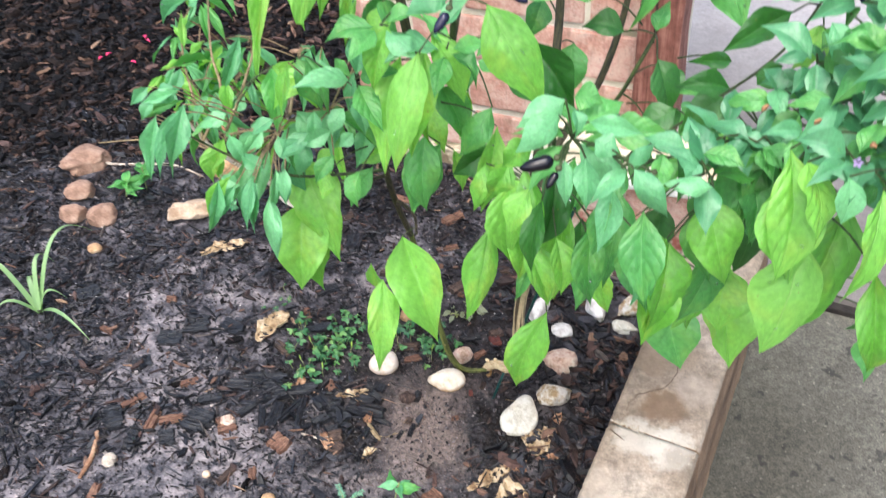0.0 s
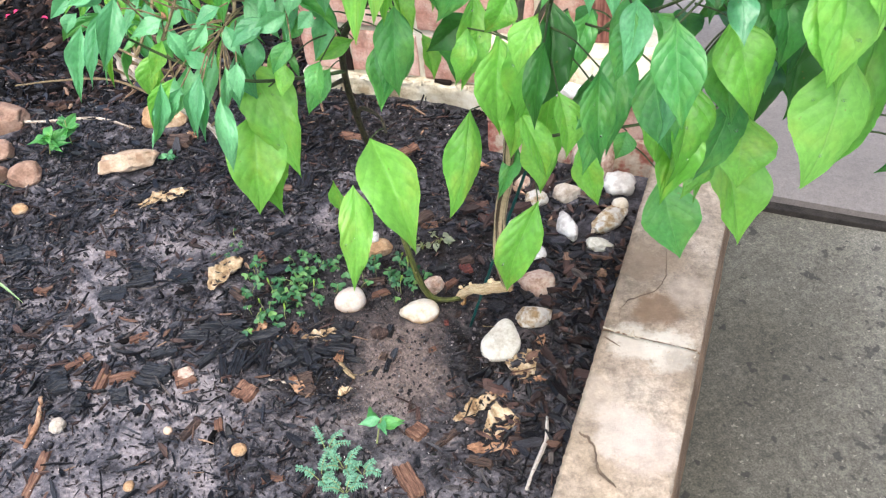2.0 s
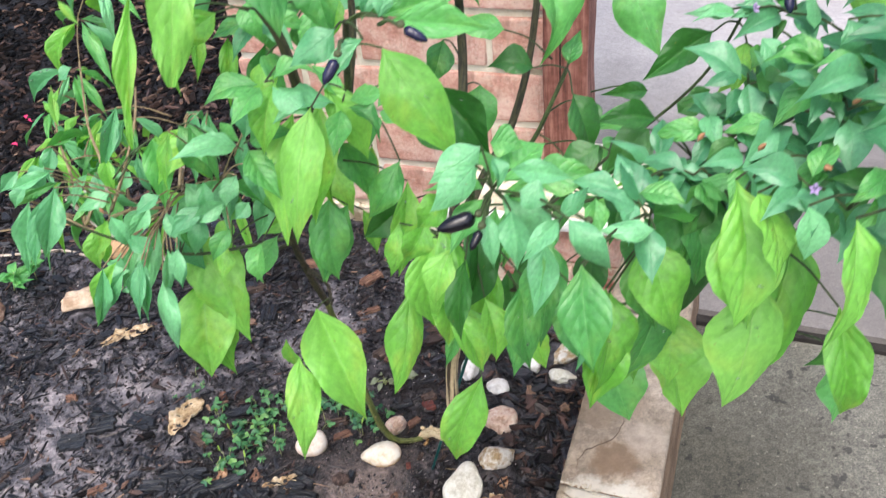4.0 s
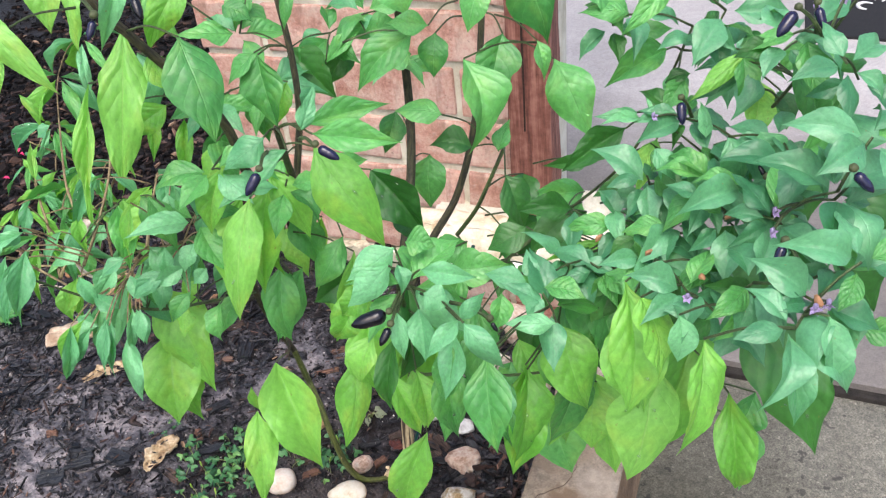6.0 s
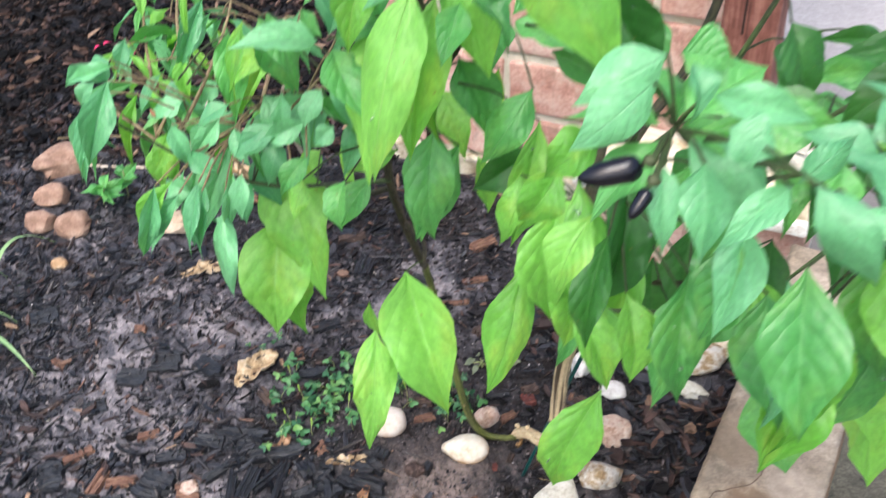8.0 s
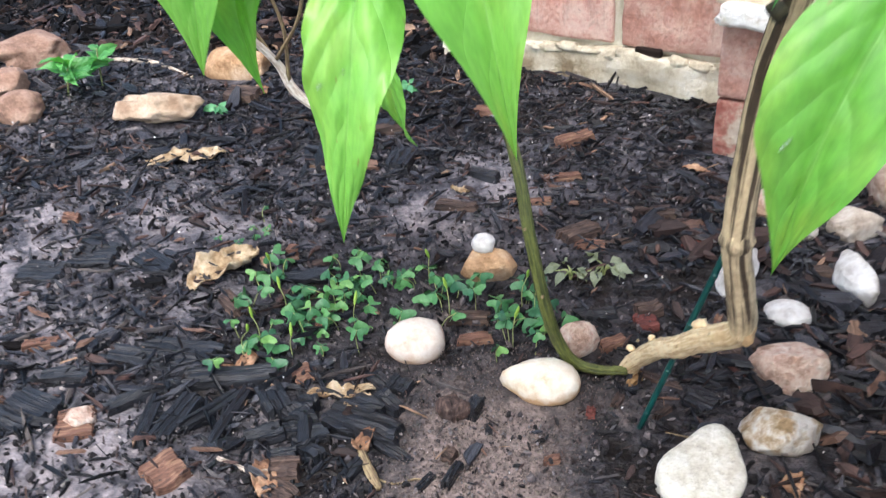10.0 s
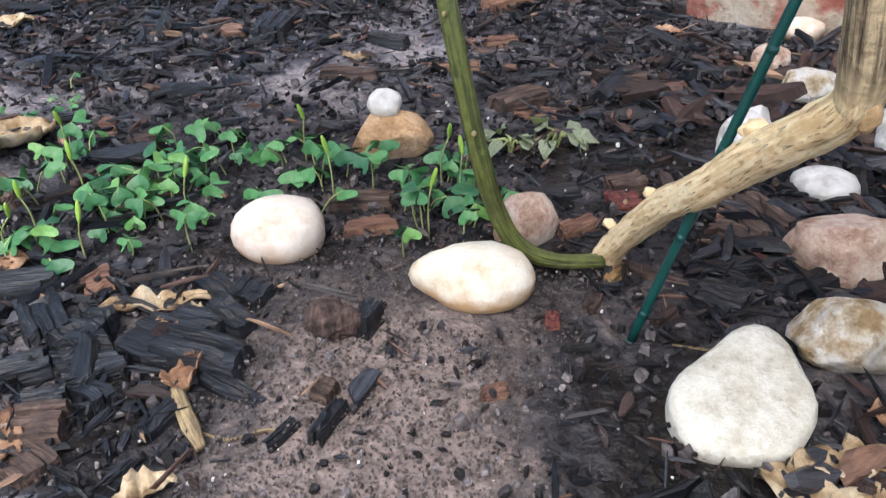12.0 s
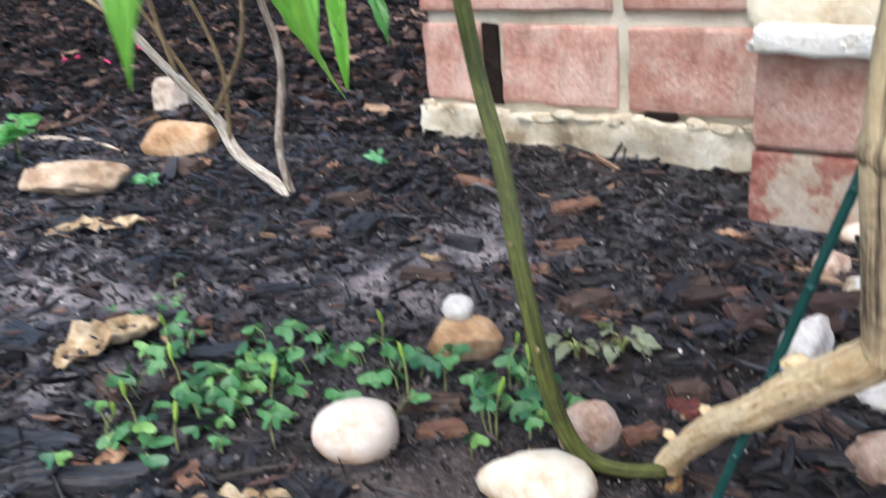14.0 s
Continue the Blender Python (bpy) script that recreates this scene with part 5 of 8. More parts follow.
for at in ((-0.046, 0.901, 0.128), (-0.033, 0.892, 0.078), (0.034, 0.884, 0.05)):
    bud = finish("stem_bud", rounded((0.0013, 0.0013, 0.0015), at[2] * 90, 2, 0.4, 1), TAN_TWIG, True)
    child("stem_bud", bud, pepper, pose(*at))

# ---- the sage's bare twigs ----
limb(sage, "sage", "stem", [(-0.284, 1.292, -0.012), (-0.3, 1.292, 0.012), (-0.335, 1.29, 0.045), (-0.352, 1.285, 0.085), (-0.385, 1.25, 0.15), (-0.42, 1.21, 0.23), (-0.44, 1.18, 0.31)], [0.0062, 0.006, 0.0055, 0.0046, 0.004, 0.0034, 0.0026], BLEACHED, 8, 0.15, "bleached pale woody stem")
limb(sage, "sage", "stem", [(-0.285, 1.293, -0.01), (-0.294, 1.29, 0.05), (-0.283, 1.29, 0.13), (-0.29, 1.27, 0.2), (-0.28, 1.2, 0.3), (-0.25, 1.12, 0.38)], [0.004, 0.0036, 0.0032, 0.003, 0.0024, 0.002], GREY_TWIG, 8, 0.15)
for points in (
    [(-0.37, 1.265, 0.12), (-0.38, 1.25, 0.22), (-0.36, 1.24, 0.34), (-0.36, 1.2, 0.43), (-0.4, 1.16, 0.5)],
    [(-0.42, 1.21, 0.23), (-0.46, 1.17, 0.3), (-0.47, 1.12, 0.36)],
    [(-0.345, 1.288, 0.07), (-0.375, 1.275, 0.14), (-0.41, 1.25, 0.22), (-0.45, 1.2, 0.3)],
    [(-0.356, 1.283, 0.095), (-0.4, 1.262, 0.16), (-0.45, 1.24, 0.23), (-0.5, 1.2, 0.29)],
    [(-0.34, 1.288, 0.06), (-0.335, 1.28, 0.13), (-0.35, 1.26, 0.2), (-0.37, 1.22, 0.28)],
    [(-0.35, 1.285, 0.085), (-0.3, 1.25, 0.16), (-0.29, 1.24, 0.26), (-0.26, 1.22, 0.36)],
    [(-0.4, 1.235, 0.18), (-0.47, 1.24, 0.22), (-0.54, 1.22, 0.24), (-0.6, 1.2, 0.25)],
    [(-0.36, 1.24, 0.34), (-0.32, 1.2, 0.4), (-0.3, 1.15, 0.46)],
    [(-0.38, 1.25, 0.22), (-0.42, 1.2, 0.27), (-0.44, 1.19, 0.3)],
    [(-0.332, 0.936, 0.436), (-0.356, 1.009, 0.445), (-0.378, 1.073, 0.474), (-0.379, 1.104, 0.512)],
    [(-0.332, 0.936, 0.436), (-0.312, 0.990, 0.472), (-0.334, 1.062, 0.494), (-0.347, 1.150, 0.537)],
    [(-0.296, 0.926, 0.458), (-0.281, 0.971, 0.482), (-0.267, 1.022, 0.514), (-0.266, 1.067, 0.536)],
    [(-0.386, 0.970, 0.443), (-0.352, 0.942, 0.443), (-0.312, 0.910, 0.438)],
    [(-0.203, 0.884, 0.507), (-0.203, 0.945, 0.518), (-0.196, 0.987, 0.538)],
):
    limb(sage, "sage", "twig", points, [0.0024, 0.002, 0.0016, 0.0012], TAN_TWIG, 6, 0.1)


def stalk(plant, key, at, cap=0.06, thin=0.0008, material=None):
    """A leaf stalk or twig, bowed up from the nearest limb."""
    b = Vector(at)
    near = min(GROWTH[key], key=lambda p: (p - b).length + 0.25 * abs(p.z - b.z))
    d = near - b
    if d.length < 0.006:
        return
    if d.length > cap:
        near = b + d * (cap / d.length)
    mid = (b + near) / 2 + Vector((0, 0, 0.1 * (near - b).length))
    if cap > 0.1:
        GROWTH[key] += smooth_path([near, mid, b], 4)
    child("stalk", tube([near, mid, b], [thin * 1.3, thin, thin], material or (TAN_TWIG if key == "sage" else STALK), 5, 4), plant)

# ---- leaves of the pepper plant ----
# small upper leaves before the porch
leaf(pepper, "b", (0.260, 0.604, 0.784), (0.230, 0.602, 0.785), 0.012)
leaf(pepper, "b", (0.266, 0.600, 0.782), (0.268, 0.614, 0.796), 0.010)
leaf(pepper, "b", (0.292, 0.558, 0.792), (0.294, 0.576, 0.811), 0.016)
leaf(pepper, "b", (0.275, 0.553, 0.757), (0.257, 0.564, 0.779), 0.018)
leaf(pepper, "b", (0.267, 0.560, 0.744), (0.241, 0.543, 0.743), 0.019)
leaf(pepper, "d", (0.248, 0.597, 0.732), (0.227, 0.597, 0.723), 0.013)
leaf(pepper, "b", (0.281, 0.552, 0.758), (0.299, 0.553, 0.771), 0.016)
leaf(pepper, "s", (0.296, 0.547, 0.770), (0.289, 0.521, 0.757), 0.018)
leaf(pepper, "s", (0.300, 0.561, 0.783), (0.312, 0.523, 0.776), 0.024)
leaf(pepper, "s", (0.314, 0.549, 0.795), (0.325, 0.523, 0.785), 0.020)
leaf(pepper, "s", (0.303, 0.525, 0.772), (0.316, 0.494, 0.769), 0.019)
leaf(pepper, "d", (0.343, 0.533, 0.776), (0.351, 0.551, 0.789), 0.021)
leaf(pepper, "s", (0.324, 0.581, 0.834), (0.287, 0.582, 0.805), 0.015)
leaf(pepper, "s", (0.327, 0.573, 0.834), (0.309, 0.549, 0.809), 0.017)
leaf(pepper, "s", (0.311, 0.595, 0.824), (0.310, 0.617, 0.842), 0.019)
leaf(pepper, "d", (0.327, 0.588, 0.850), (0.312, 0.608, 0.850), 0.011)
leaf(pepper, "l", (0.334, 0.573, 0.817), (0.320, 0.545, 0.794), 0.025)
leaf(pepper, "d", (0.344, 0.572, 0.814), (0.350, 0.549, 0.805), 0.019)
leaf(pepper, "d", (0.299, 0.616, 0.810), (0.280, 0.619, 0.802), 0.014)
leaf(pepper, "g", (0.295, 0.616, 0.806), (0.276, 0.601, 0.789), 0.020)
leaf(pepper, "l", (0.269, 0.600, 0.764), (0.252, 0.574, 0.737), 0.022)
leaf(pepper, "b", (0.234, 0.564, 0.733), (0.231, 0.532, 0.725), 0.016)
leaf(pepper, "g", (0.265, 0.561, 0.727), (0.297, 0.543, 0.739), 0.015)
leaf(pepper, "d", (0.347, 0.514, 0.773), (0.326, 0.501, 0.758), 0.021)
leaf(pepper, "s", (0.318, 0.503, 0.755), (0.294, 0.498, 0.750), 0.012)
whorl(pepper, "sssg", (0.215, 0.530, 0.710), 0.038, 6, seed=0)
whorl(pepper, "sssd", (0.234, 0.532, 0.692), 0.031, 6, seed=200)
whorl(pepper, "sssg", (0.238, 0.502, 0.741), 0.037, 6, seed=1)
whorl(pepper, "sssd", (0.231, 0.526, 0.704), 0.031, 5, seed=201)
whorl(pepper, "sssg", (0.246, 0.448, 0.755), 0.037, 6, seed=2)
whorl(pepper, "sssd", (0.258, 0.426, 0.753), 0.029, 4, seed=202)
whorl(pepper, "sssg", (0.268, 0.480, 0.748), 0.033, 5, seed=3)
whorl(pepper, "sssd", (0.260, 0.487, 0.741), 0.035, 6, seed=203)
whorl(pepper, "sssg", (0.278, 0.480, 0.781), 0.037, 6, seed=4)
whorl(pepper, "sssd", (0.273, 0.499, 0.786), 0.030, 4, seed=204)
whorl(pepper, "sssg", (0.267, 0.411, 0.791), 0.036, 6, seed=5)
whorl(pepper, "sssd", (0.288, 0.437, 0.755), 0.039, 6, seed=205)
whorl(pepper, "sssg", (0.292, 0.447, 0.805), 0.037, 6, seed=6)
whorl(pepper, "sssd", (0.311, 0.453, 0.784), 0.031, 4, seed=206)
whorl(pepper, "sssg", (0.314, 0.483, 0.820), 0.037, 7, seed=7)
whorl(pepper, "sssd", (0.322, 0.517, 0.812), 0.029, 6, seed=207)
whorl(pepper, "sssg", (0.281, 0.373, 0.809), 0.033, 6, seed=8)
whorl(pepper, "sssd", (0.265, 0.359, 0.806), 0.036, 4, seed=208)
whorl(pepper, "sssg", (0.258, 0.563, 0.754), 0.041, 6, seed=9)
whorl(pepper, "sssd", (0.254, 0.560, 0.764), 0.038, 4, seed=209)
whorl(pepper, "sssg", (0.281, 0.512, 0.789), 0.037, 6, seed=10)
whorl(pepper, "sssd", (0.295, 0.534, 0.776), 0.030, 5, seed=210)
whorl(pepper, "sssg", (0.291, 0.484, 0.803), 0.037, 5, seed=11)
whorl(pepper, "sssd", (0.310, 0.525, 0.769), 0.034, 6, seed=211)
whorl(pepper, "sssg", (0.309, 0.422, 0.840), 0.037, 6, seed=12)
whorl(pepper, "sssd", (0.324, 0.445, 0.816), 0.030, 4, seed=212)
whorl(pepper, "sssg", (0.302, 0.376, 0.830), 0.037, 5, seed=13)
whorl(pepper, "sssd", (0.311, 0.398, 0.803), 0.038, 4, seed=213)
whorl(pepper, "sssg", (0.258, 0.515, 0.758), 0.037, 6, seed=14)
whorl(pepper, "sssd", (0.248, 0.536, 0.733), 0.039, 5, seed=214)
whorl(pepper, "sssg", (0.237, 0.556, 0.727), 0.037, 5, seed=15)
whorl(pepper, "sssd", (0.273, 0.596, 0.718), 0.030, 4, seed=215)
whorl(pepper, "sssg", (0.290, 0.589, 0.789), 0.033, 5, seed=16)
whorl(pepper, "sssd", (0.288, 0.602, 0.783), 0.033, 5, seed=216)
whorl(pepper, "sssg", (0.320, 0.599, 0.836), 0.037, 5, seed=17)
whorl(pepper, "sssd", (0.343, 0.641, 0.799), 0.031, 6, seed=217)
whorl(pepper, "sssg", (0.332, 0.531, 0.880), 0.037, 5, seed=18)
whorl(pepper, "sssd", (0.322, 0.535, 0.873), 0.030, 5, seed=218)
whorl(pepper, "sssg", (0.333, 0.481, 0.883), 0.037, 5, seed=19)
whorl(pepper, "sssd", (0.350, 0.493, 0.865), 0.034, 5, seed=219)
whorl(pepper, "sssg", (0.320, 0.422, 0.873), 0.037, 5, seed=20)
whorl(pepper, "sssd", (0.358, 0.450, 0.845), 0.039, 5, seed=220)
whorl(pepper, "sssg", (0.268, 0.658, 0.840), 0.037, 5, seed=21)
whorl(pepper, "sssd", (0.259, 0.683, 0.821), 0.034, 4, seed=221)
whorl(pepper, "sssg", (0.299, 0.619, 0.842), 0.030, 4, seed=22)
whorl(pepper, "sssd", (0.315, 0.609, 0.860), 0.040, 4, seed=222)
whorl(pepper, "sssg", (0.199, 0.552, 0.703), 0.037, 5, seed=23)
whorl(pepper, "sssd", (0.230, 0.575, 0.653), 0.029, 6, seed=223)
whorl(pepper, "sssg", (0.166, 0.513, 0.715), 0.033, 5, seed=24)
whorl(pepper, "sssd", (0.173, 0.499, 0.708), 0.040, 4, seed=224)
whorl(pepper, "ggb", (0.077, 0.509, 0.734), 0.045, 6, seed=25)
whorl(pepper, "ggb", (-0.042, 0.817, 0.783), 0.050, 5, seed=26)
whorl(pepper, "ggb", (-0.074, 0.782, 0.737), 0.050, 5, seed=27)
whorl(pepper, "ggb", (0.036, 0.864, 0.753), 0.050, 5, seed=28)
whorl(pepper, "ggb", (0.012, 0.740, 0.662), 0.050, 5, seed=29)
whorl(pepper, "ggb", (0.071, 0.874, 0.768), 0.050, 5, seed=30)
whorl(pepper, "ggb", (0.099, 0.861, 0.724), 0.045, 5, seed=31)
whorl(pepper, "ggb", (-0.011, 0.677, 0.709), 0.050, 5, seed=32)
whorl(pepper, "ggb", (-0.066, 0.676, 0.734), 0.050, 5, seed=33)
whorl(pepper, "ggb", (-0.096, 0.701, 0.667), 0.050, 5, seed=34)
whorl(pepper, "ggb", (-0.024, 0.804, 0.737), 0.050, 5, seed=35)
leaf(pepper, "y", (-0.072, 0.781, 0.402), (-0.038, 0.698, 0.299), 0.068)
leaf(pepper, "y", (-0.095, 0.733, 0.379), (-0.109, 0.702, 0.250), .043, stem=False)
leaf(pepper, "y", (-0.125, 0.860, 0.285), (-0.114, 0.869, 0.200), .034, stem=False)
leaf(pepper, "y", (0.027, 0.704, 0.481), (0.004, 0.656, 0.382), 0.041)
leaf(pepper, "y", (0.086, 0.656, 0.400), (0.052, 0.636, 0.286), 0.049)
leaf(pepper, "g", (0.082, 0.745, 0.398), (0.056, 0.720, 0.348), 0.023)
leaf(pepper, "y", (0.114, 0.739, 0.480), (0.097, 0.696, 0.368), 0.041)
leaf(pepper, "y", (0.148, 0.742, 0.400), (0.164, 0.706, 0.338), 0.037)
leaf(pepper, "g", (0.142, 0.630, 0.586), (0.128, 0.589, 0.501), 0.039)
leaf(pepper, "g", (0.123, 0.466, 0.702), (0.124, 0.429, 0.645), 0.036)
leaf(pepper, "y", (0.164, 0.530, 0.613), (0.153, 0.492, 0.537), 0.051)
leaf(pepper, "g", (0.222, 0.695, 0.385), (0.244, 0.657, 0.296), 0.068)
leaf(pepper, "y", (0.244, 0.639, 0.487), (0.275, 0.591, 0.373), 0.067)
leaf(pepper, "y", (0.224, 0.594, 0.497), (0.195, 0.575, 0.456), 0.031)
leaf(pepper, "y", (0.186, 0.679, 0.496), (0.200, 0.639, 0.427), 0.035)
leaf(pepper, "g", (0.184, 0.706, 0.436), (0.171, 0.693, 0.411), 0.028)
leaf(pepper, "g", (0.194, 0.556, 0.657), (0.223, 0.517, 0.581), 0.056)
leaf(pepper, "g", (0.231, 0.540, 0.701), (0.210, 0.513, 0.640), 0.038)
leaf(pepper, "d", (0.323, 0.684, 0.568), (0.320, 0.647, 0.472), 0.049)
leaf(pepper, "y", (0.215, 0.473, 0.746), (0.215, 0.424, 0.668), 0.038)
leaf(pepper, "y", (0.292, 0.522, 0.658), (0.248, 0.470, 0.543), 0.059)
leaf(pepper, "g", (0.358, 0.528, 0.553), (0.326, 0.514, 0.517), 0.035)
leaf(pepper, "g", (-0.023, 0.784, 0.532), (-0.062, 0.760, 0.453), 0.047)
leaf(pepper, "d", (0.034, 0.731, 0.567), (-0.011, 0.723, 0.537), 0.036)
leaf(pepper, "y", (0.041, 0.704, 0.569), (0.019, 0.685, 0.525), 0.031)
leaf(pepper, "y", (0.047, 0.672, 0.579), (0.036, 0.644, 0.521), 0.031)
leaf(pepper, "y", (0.055, 0.635, 0.613), (0.060, 0.595, 0.535), 0.030)
leaf(pepper, "d", (0.080, 0.626, 0.635), (0.067, 0.593, 0.544), 0.035)
leaf(pepper, "g", (0.103, 0.654, 0.607), (0.092, 0.622, 0.549), 0.029)
leaf(pepper, "g", (0.138, 0.704, 0.576), (0.111, 0.674, 0.516), 0.030)
leaf(pepper, "g", (0.128, 0.548, 0.673), (0.103, 0.533, 0.639), 0.024)
leaf(pepper, "b", (0.105, 0.485, 0.706), (0.093, 0.461, 0.667), 0.022)
leaf(pepper, "d", (0.215, 0.742, 0.476), (0.205, 0.712, 0.422), 0.040)
leaf(pepper, "d", (0.265, 0.701, 0.510), (0.272, 0.671, 0.458), 0.043)
leaf(pepper, "y", (-0.201, 0.882, 0.447), (-0.158, 0.820, 0.325), 0.075)
leaf(pepper, "y", (-0.202, 0.869, 0.390), (-0.215, 0.812, 0.278), 0.078)
leaf(pepper, "y", (-0.181, 0.884, 0.385), (-0.194, 0.822, 0.264), 0.061)
leaf(pepper, "g", (-0.109, 0.868, 0.439), (-0.140, 0.846, 0.393), 0.032)
leaf(pepper, "y", (-0.157, 0.886, 0.455), (-0.182, 0.875, 0.428), 0.027)
leaf(pepper, "b", (-0.177, 0.828, 0.508), (-0.187, 0.808, 0.470), 0.024)
leaf(pepper, "y", (-0.079, 0.842, 0.487), (-0.124, 0.838, 0.466), 0.024)
leaf(pepper, "b", (-0.104, 0.819, 0.533), (-0.120, 0.797, 0.491), 0.026)
leaf(pepper, "b", (-0.208, 0.873, 0.466), (-0.191, 0.845, 0.417), 0.031)
leaf(pepper, "g", (-0.056, 0.630, 0.870), (-0.038, 0.590, 0.811), 0.045)
leaf(pepper, "l", (-0.108, 0.697, 0.851), (-0.130, 0.657, 0.748), 0.035, "strap")
leaf(pepper, "l", (-0.093, 0.693, 0.833), (-0.077, 0.677, 0.801), 0.021)
leaf(pepper, "l", (-0.162, 0.749, 0.783), (-0.189, 0.715, 0.664), 0.019, "strap")
leaf(pepper, "l", (-0.182, 0.638, 0.899), (-0.140, 0.612, 0.846), 0.024)
leaf(pepper, "l", (-0.181, 0.644, 0.874), (-0.187, 0.633, 0.834), 0.015)
leaf(pepper, "l", (-0.205, 0.713, 0.798), (-0.193, 0.705, 0.779), 0.007)
leaf(pepper, "l", (-0.146, 0.730, 0.888), (-0.148, 0.707, 0.827), 0.023)
leaf(pepper, "b", (-0.065, 0.564, 0.946), (-0.083, 0.544, 0.904), 0.016)
leaf(pepper, "l", (-0.185, 0.777, 0.878), (-0.179, 0.754, 0.827), 0.031)
leaf(pepper, "y", (-0.068, 0.755, 0.863), (-0.108, 0.737, 0.810), 0.031)
leaf(pepper, "b", (-0.119, 0.760, 0.801), (-0.110, 0.740, 0.751), 0.033)
leaf(pepper, "y", (-0.096, 0.712, 0.776), (-0.137, 0.708, 0.749), 0.027)
leaf(pepper, "g", (-0.114, 0.832, 0.826), (-0.092, 0.811, 0.780), 0.035)
leaf(pepper, "l", (-0.032, 0.620, 0.740), (-0.059, 0.583, 0.647), 0.039)
leaf(pepper, "l", (-0.059, 0.675, 0.734), (-0.075, 0.653, 0.683), 0.030)
leaf(pepper, "y", (0.022, 0.621, 0.779), (0.067, 0.583, 0.707), 0.048)
leaf(pepper, "d", (0.061, 0.694, 0.705), (0.102, 0.669, 0.644), 0.047)
leaf(pepper, "g", (0.027, 0.558, 0.828), (0.084, 0.547, 0.821), 0.024)
leaf(pepper, "g", (0.021, 0.592, 0.815), (0.080, 0.595, 0.823), 0.021)
leaf(pepper, "b", (0.020, 0.564, 0.828), (0.032, 0.581, 0.850), 0.014)
leaf(pepper, "b", (-0.007, 0.582, 0.815), (-0.038, 0.577, 0.795), 0.025)
leaf(pepper, "b", (0.009, 0.558, 0.818), (-0.019, 0.548, 0.792), 0.018)
leaf(pepper, "g", (-0.021, 0.747, 0.795), (-0.014, 0.724, 0.736), 0.043)
leaf(pepper, "g", (-0.024, 0.749, 0.796), (-0.052, 0.743, 0.773), 0.024)
leaf(pepper, "d", (-0.002, 0.841, 0.753), (0.037, 0.817, 0.706), 0.048)
leaf(pepper, "g", (0.030, 0.828, 0.740), (0.068, 0.845, 0.764), 0.018)
leaf(pepper, "g", (0.109, 0.762, 0.794), (0.055, 0.749, 0.750), 0.039)
leaf(pepper, "g", (0.122, 0.755, 0.802), (0.087, 0.760, 0.805), 0.024)
leaf(pepper, "g", (0.129, 0.769, 0.788), (0.124, 0.755, 0.752), 0.031)
leaf(pepper, "g", (0.129, 0.750, 0.718), (0.087, 0.759, 0.724), 0.031)
leaf(pepper, "g", (0.145, 0.707, 0.793), (0.148, 0.670, 0.723), 0.050)
leaf(pepper, "g", (0.188, 0.771, 0.780), (0.167, 0.743, 0.723), 0.045)
leaf(pepper, "d", (0.157, 0.763, 0.672), (0.117, 0.770, 0.677), 0.031)
leaf(pepper, "g", (0.238, 0.787, 0.742), (0.268, 0.750, 0.674), 0.051)
leaf(pepper, "g", (0.180, 0.695, 0.877), (0.210, 0.665, 0.821), 0.041)
leaf(pepper, "g", (0.221, 0.781, 0.765), (0.227, 0.764, 0.732), 0.022)
leaf(pepper, "g", (0.236, 0.678, 0.861), (0.260, 0.657, 0.822), 0.033)
leaf(pepper, "d", (0.276, 0.704, 0.801), (0.317, 0.704, 0.805), 0.023)
leaf(pepper, "g", (0.288, 0.639, 0.819), (0.240, 0.633, 0.800), 0.028)
leaf(pepper, "g", (0.275, 0.615, 0.883), (0.241, 0.607, 0.849), 0.019)
leaf(pepper, "b", (0.295, 0.629, 0.807), (0.287, 0.616, 0.780), 0.025)
leaf(pepper, "b", (0.307, 0.623, 0.849), (0.301, 0.608, 0.818), 0.024)
leaf(pepper, "l", (0.321, 0.579, 0.843), (0.282, 0.567, 0.817), 0.015)
leaf(pepper, "g", (0.318, 0.577, 0.840), (0.314, 0.560, 0.808), 0.021)
leaf(pepper, "y", (0.344, 0.600, 0.808), (0.342, 0.585, 0.771), 0.026)
leaf(pepper, "g", (0.335, 0.547, 0.852), (0.359, 0.522, 0.807), 0.029)
leaf(pepper, "g", (0.363, 0.581, 0.849), (0.344, 0.574, 0.826), 0.019)
leaf(pepper, "g", (0.377, 0.628, 0.781), (0.384, 0.614, 0.753), 0.026)
leaf(pepper, "b", (0.261, 0.613, 0.784), (0.228, 0.615, 0.783), 0.013)
leaf(pepper, "d", (0.263, 0.640, 0.754), (0.210, 0.629, 0.727), 0.029)
leaf(pepper, "l", (0.286, 0.632, 0.746), (0.268, 0.617, 0.713), 0.029)
leaf(pepper, "b", (0.252, 0.546, 0.796), (0.266, 0.532, 0.776), 0.017)
leaf(pepper, "b", (0.290, 0.521, 0.816), (0.301, 0.506, 0.789), 0.025)
leaf(pepper, "b", (0.307, 0.512, 0.823), (0.311, 0.501, 0.804), 0.025)
leaf(pepper, "d", (0.214, 0.606, 0.707), (0.171, 0.610, 0.708), 0.024)
leaf(pepper, "d", (0.214, 0.618, 0.691), (0.179, 0.607, 0.666), 0.030)
leaf(pepper, "d", (0.179, 0.710, 0.673), (0.197, 0.689, 0.624), 0.041)
leaf(pepper, "d", (0.186, 0.648, 0.661), (0.151, 0.642, 0.645), 0.032)
leaf(pepper, "g", (0.131, 0.615, 0.679), (0.102, 0.609, 0.664), 0.030)
leaf(pepper, "d", (0.076, 0.703, 0.654), (0.096, 0.689, 0.625), 0.035)
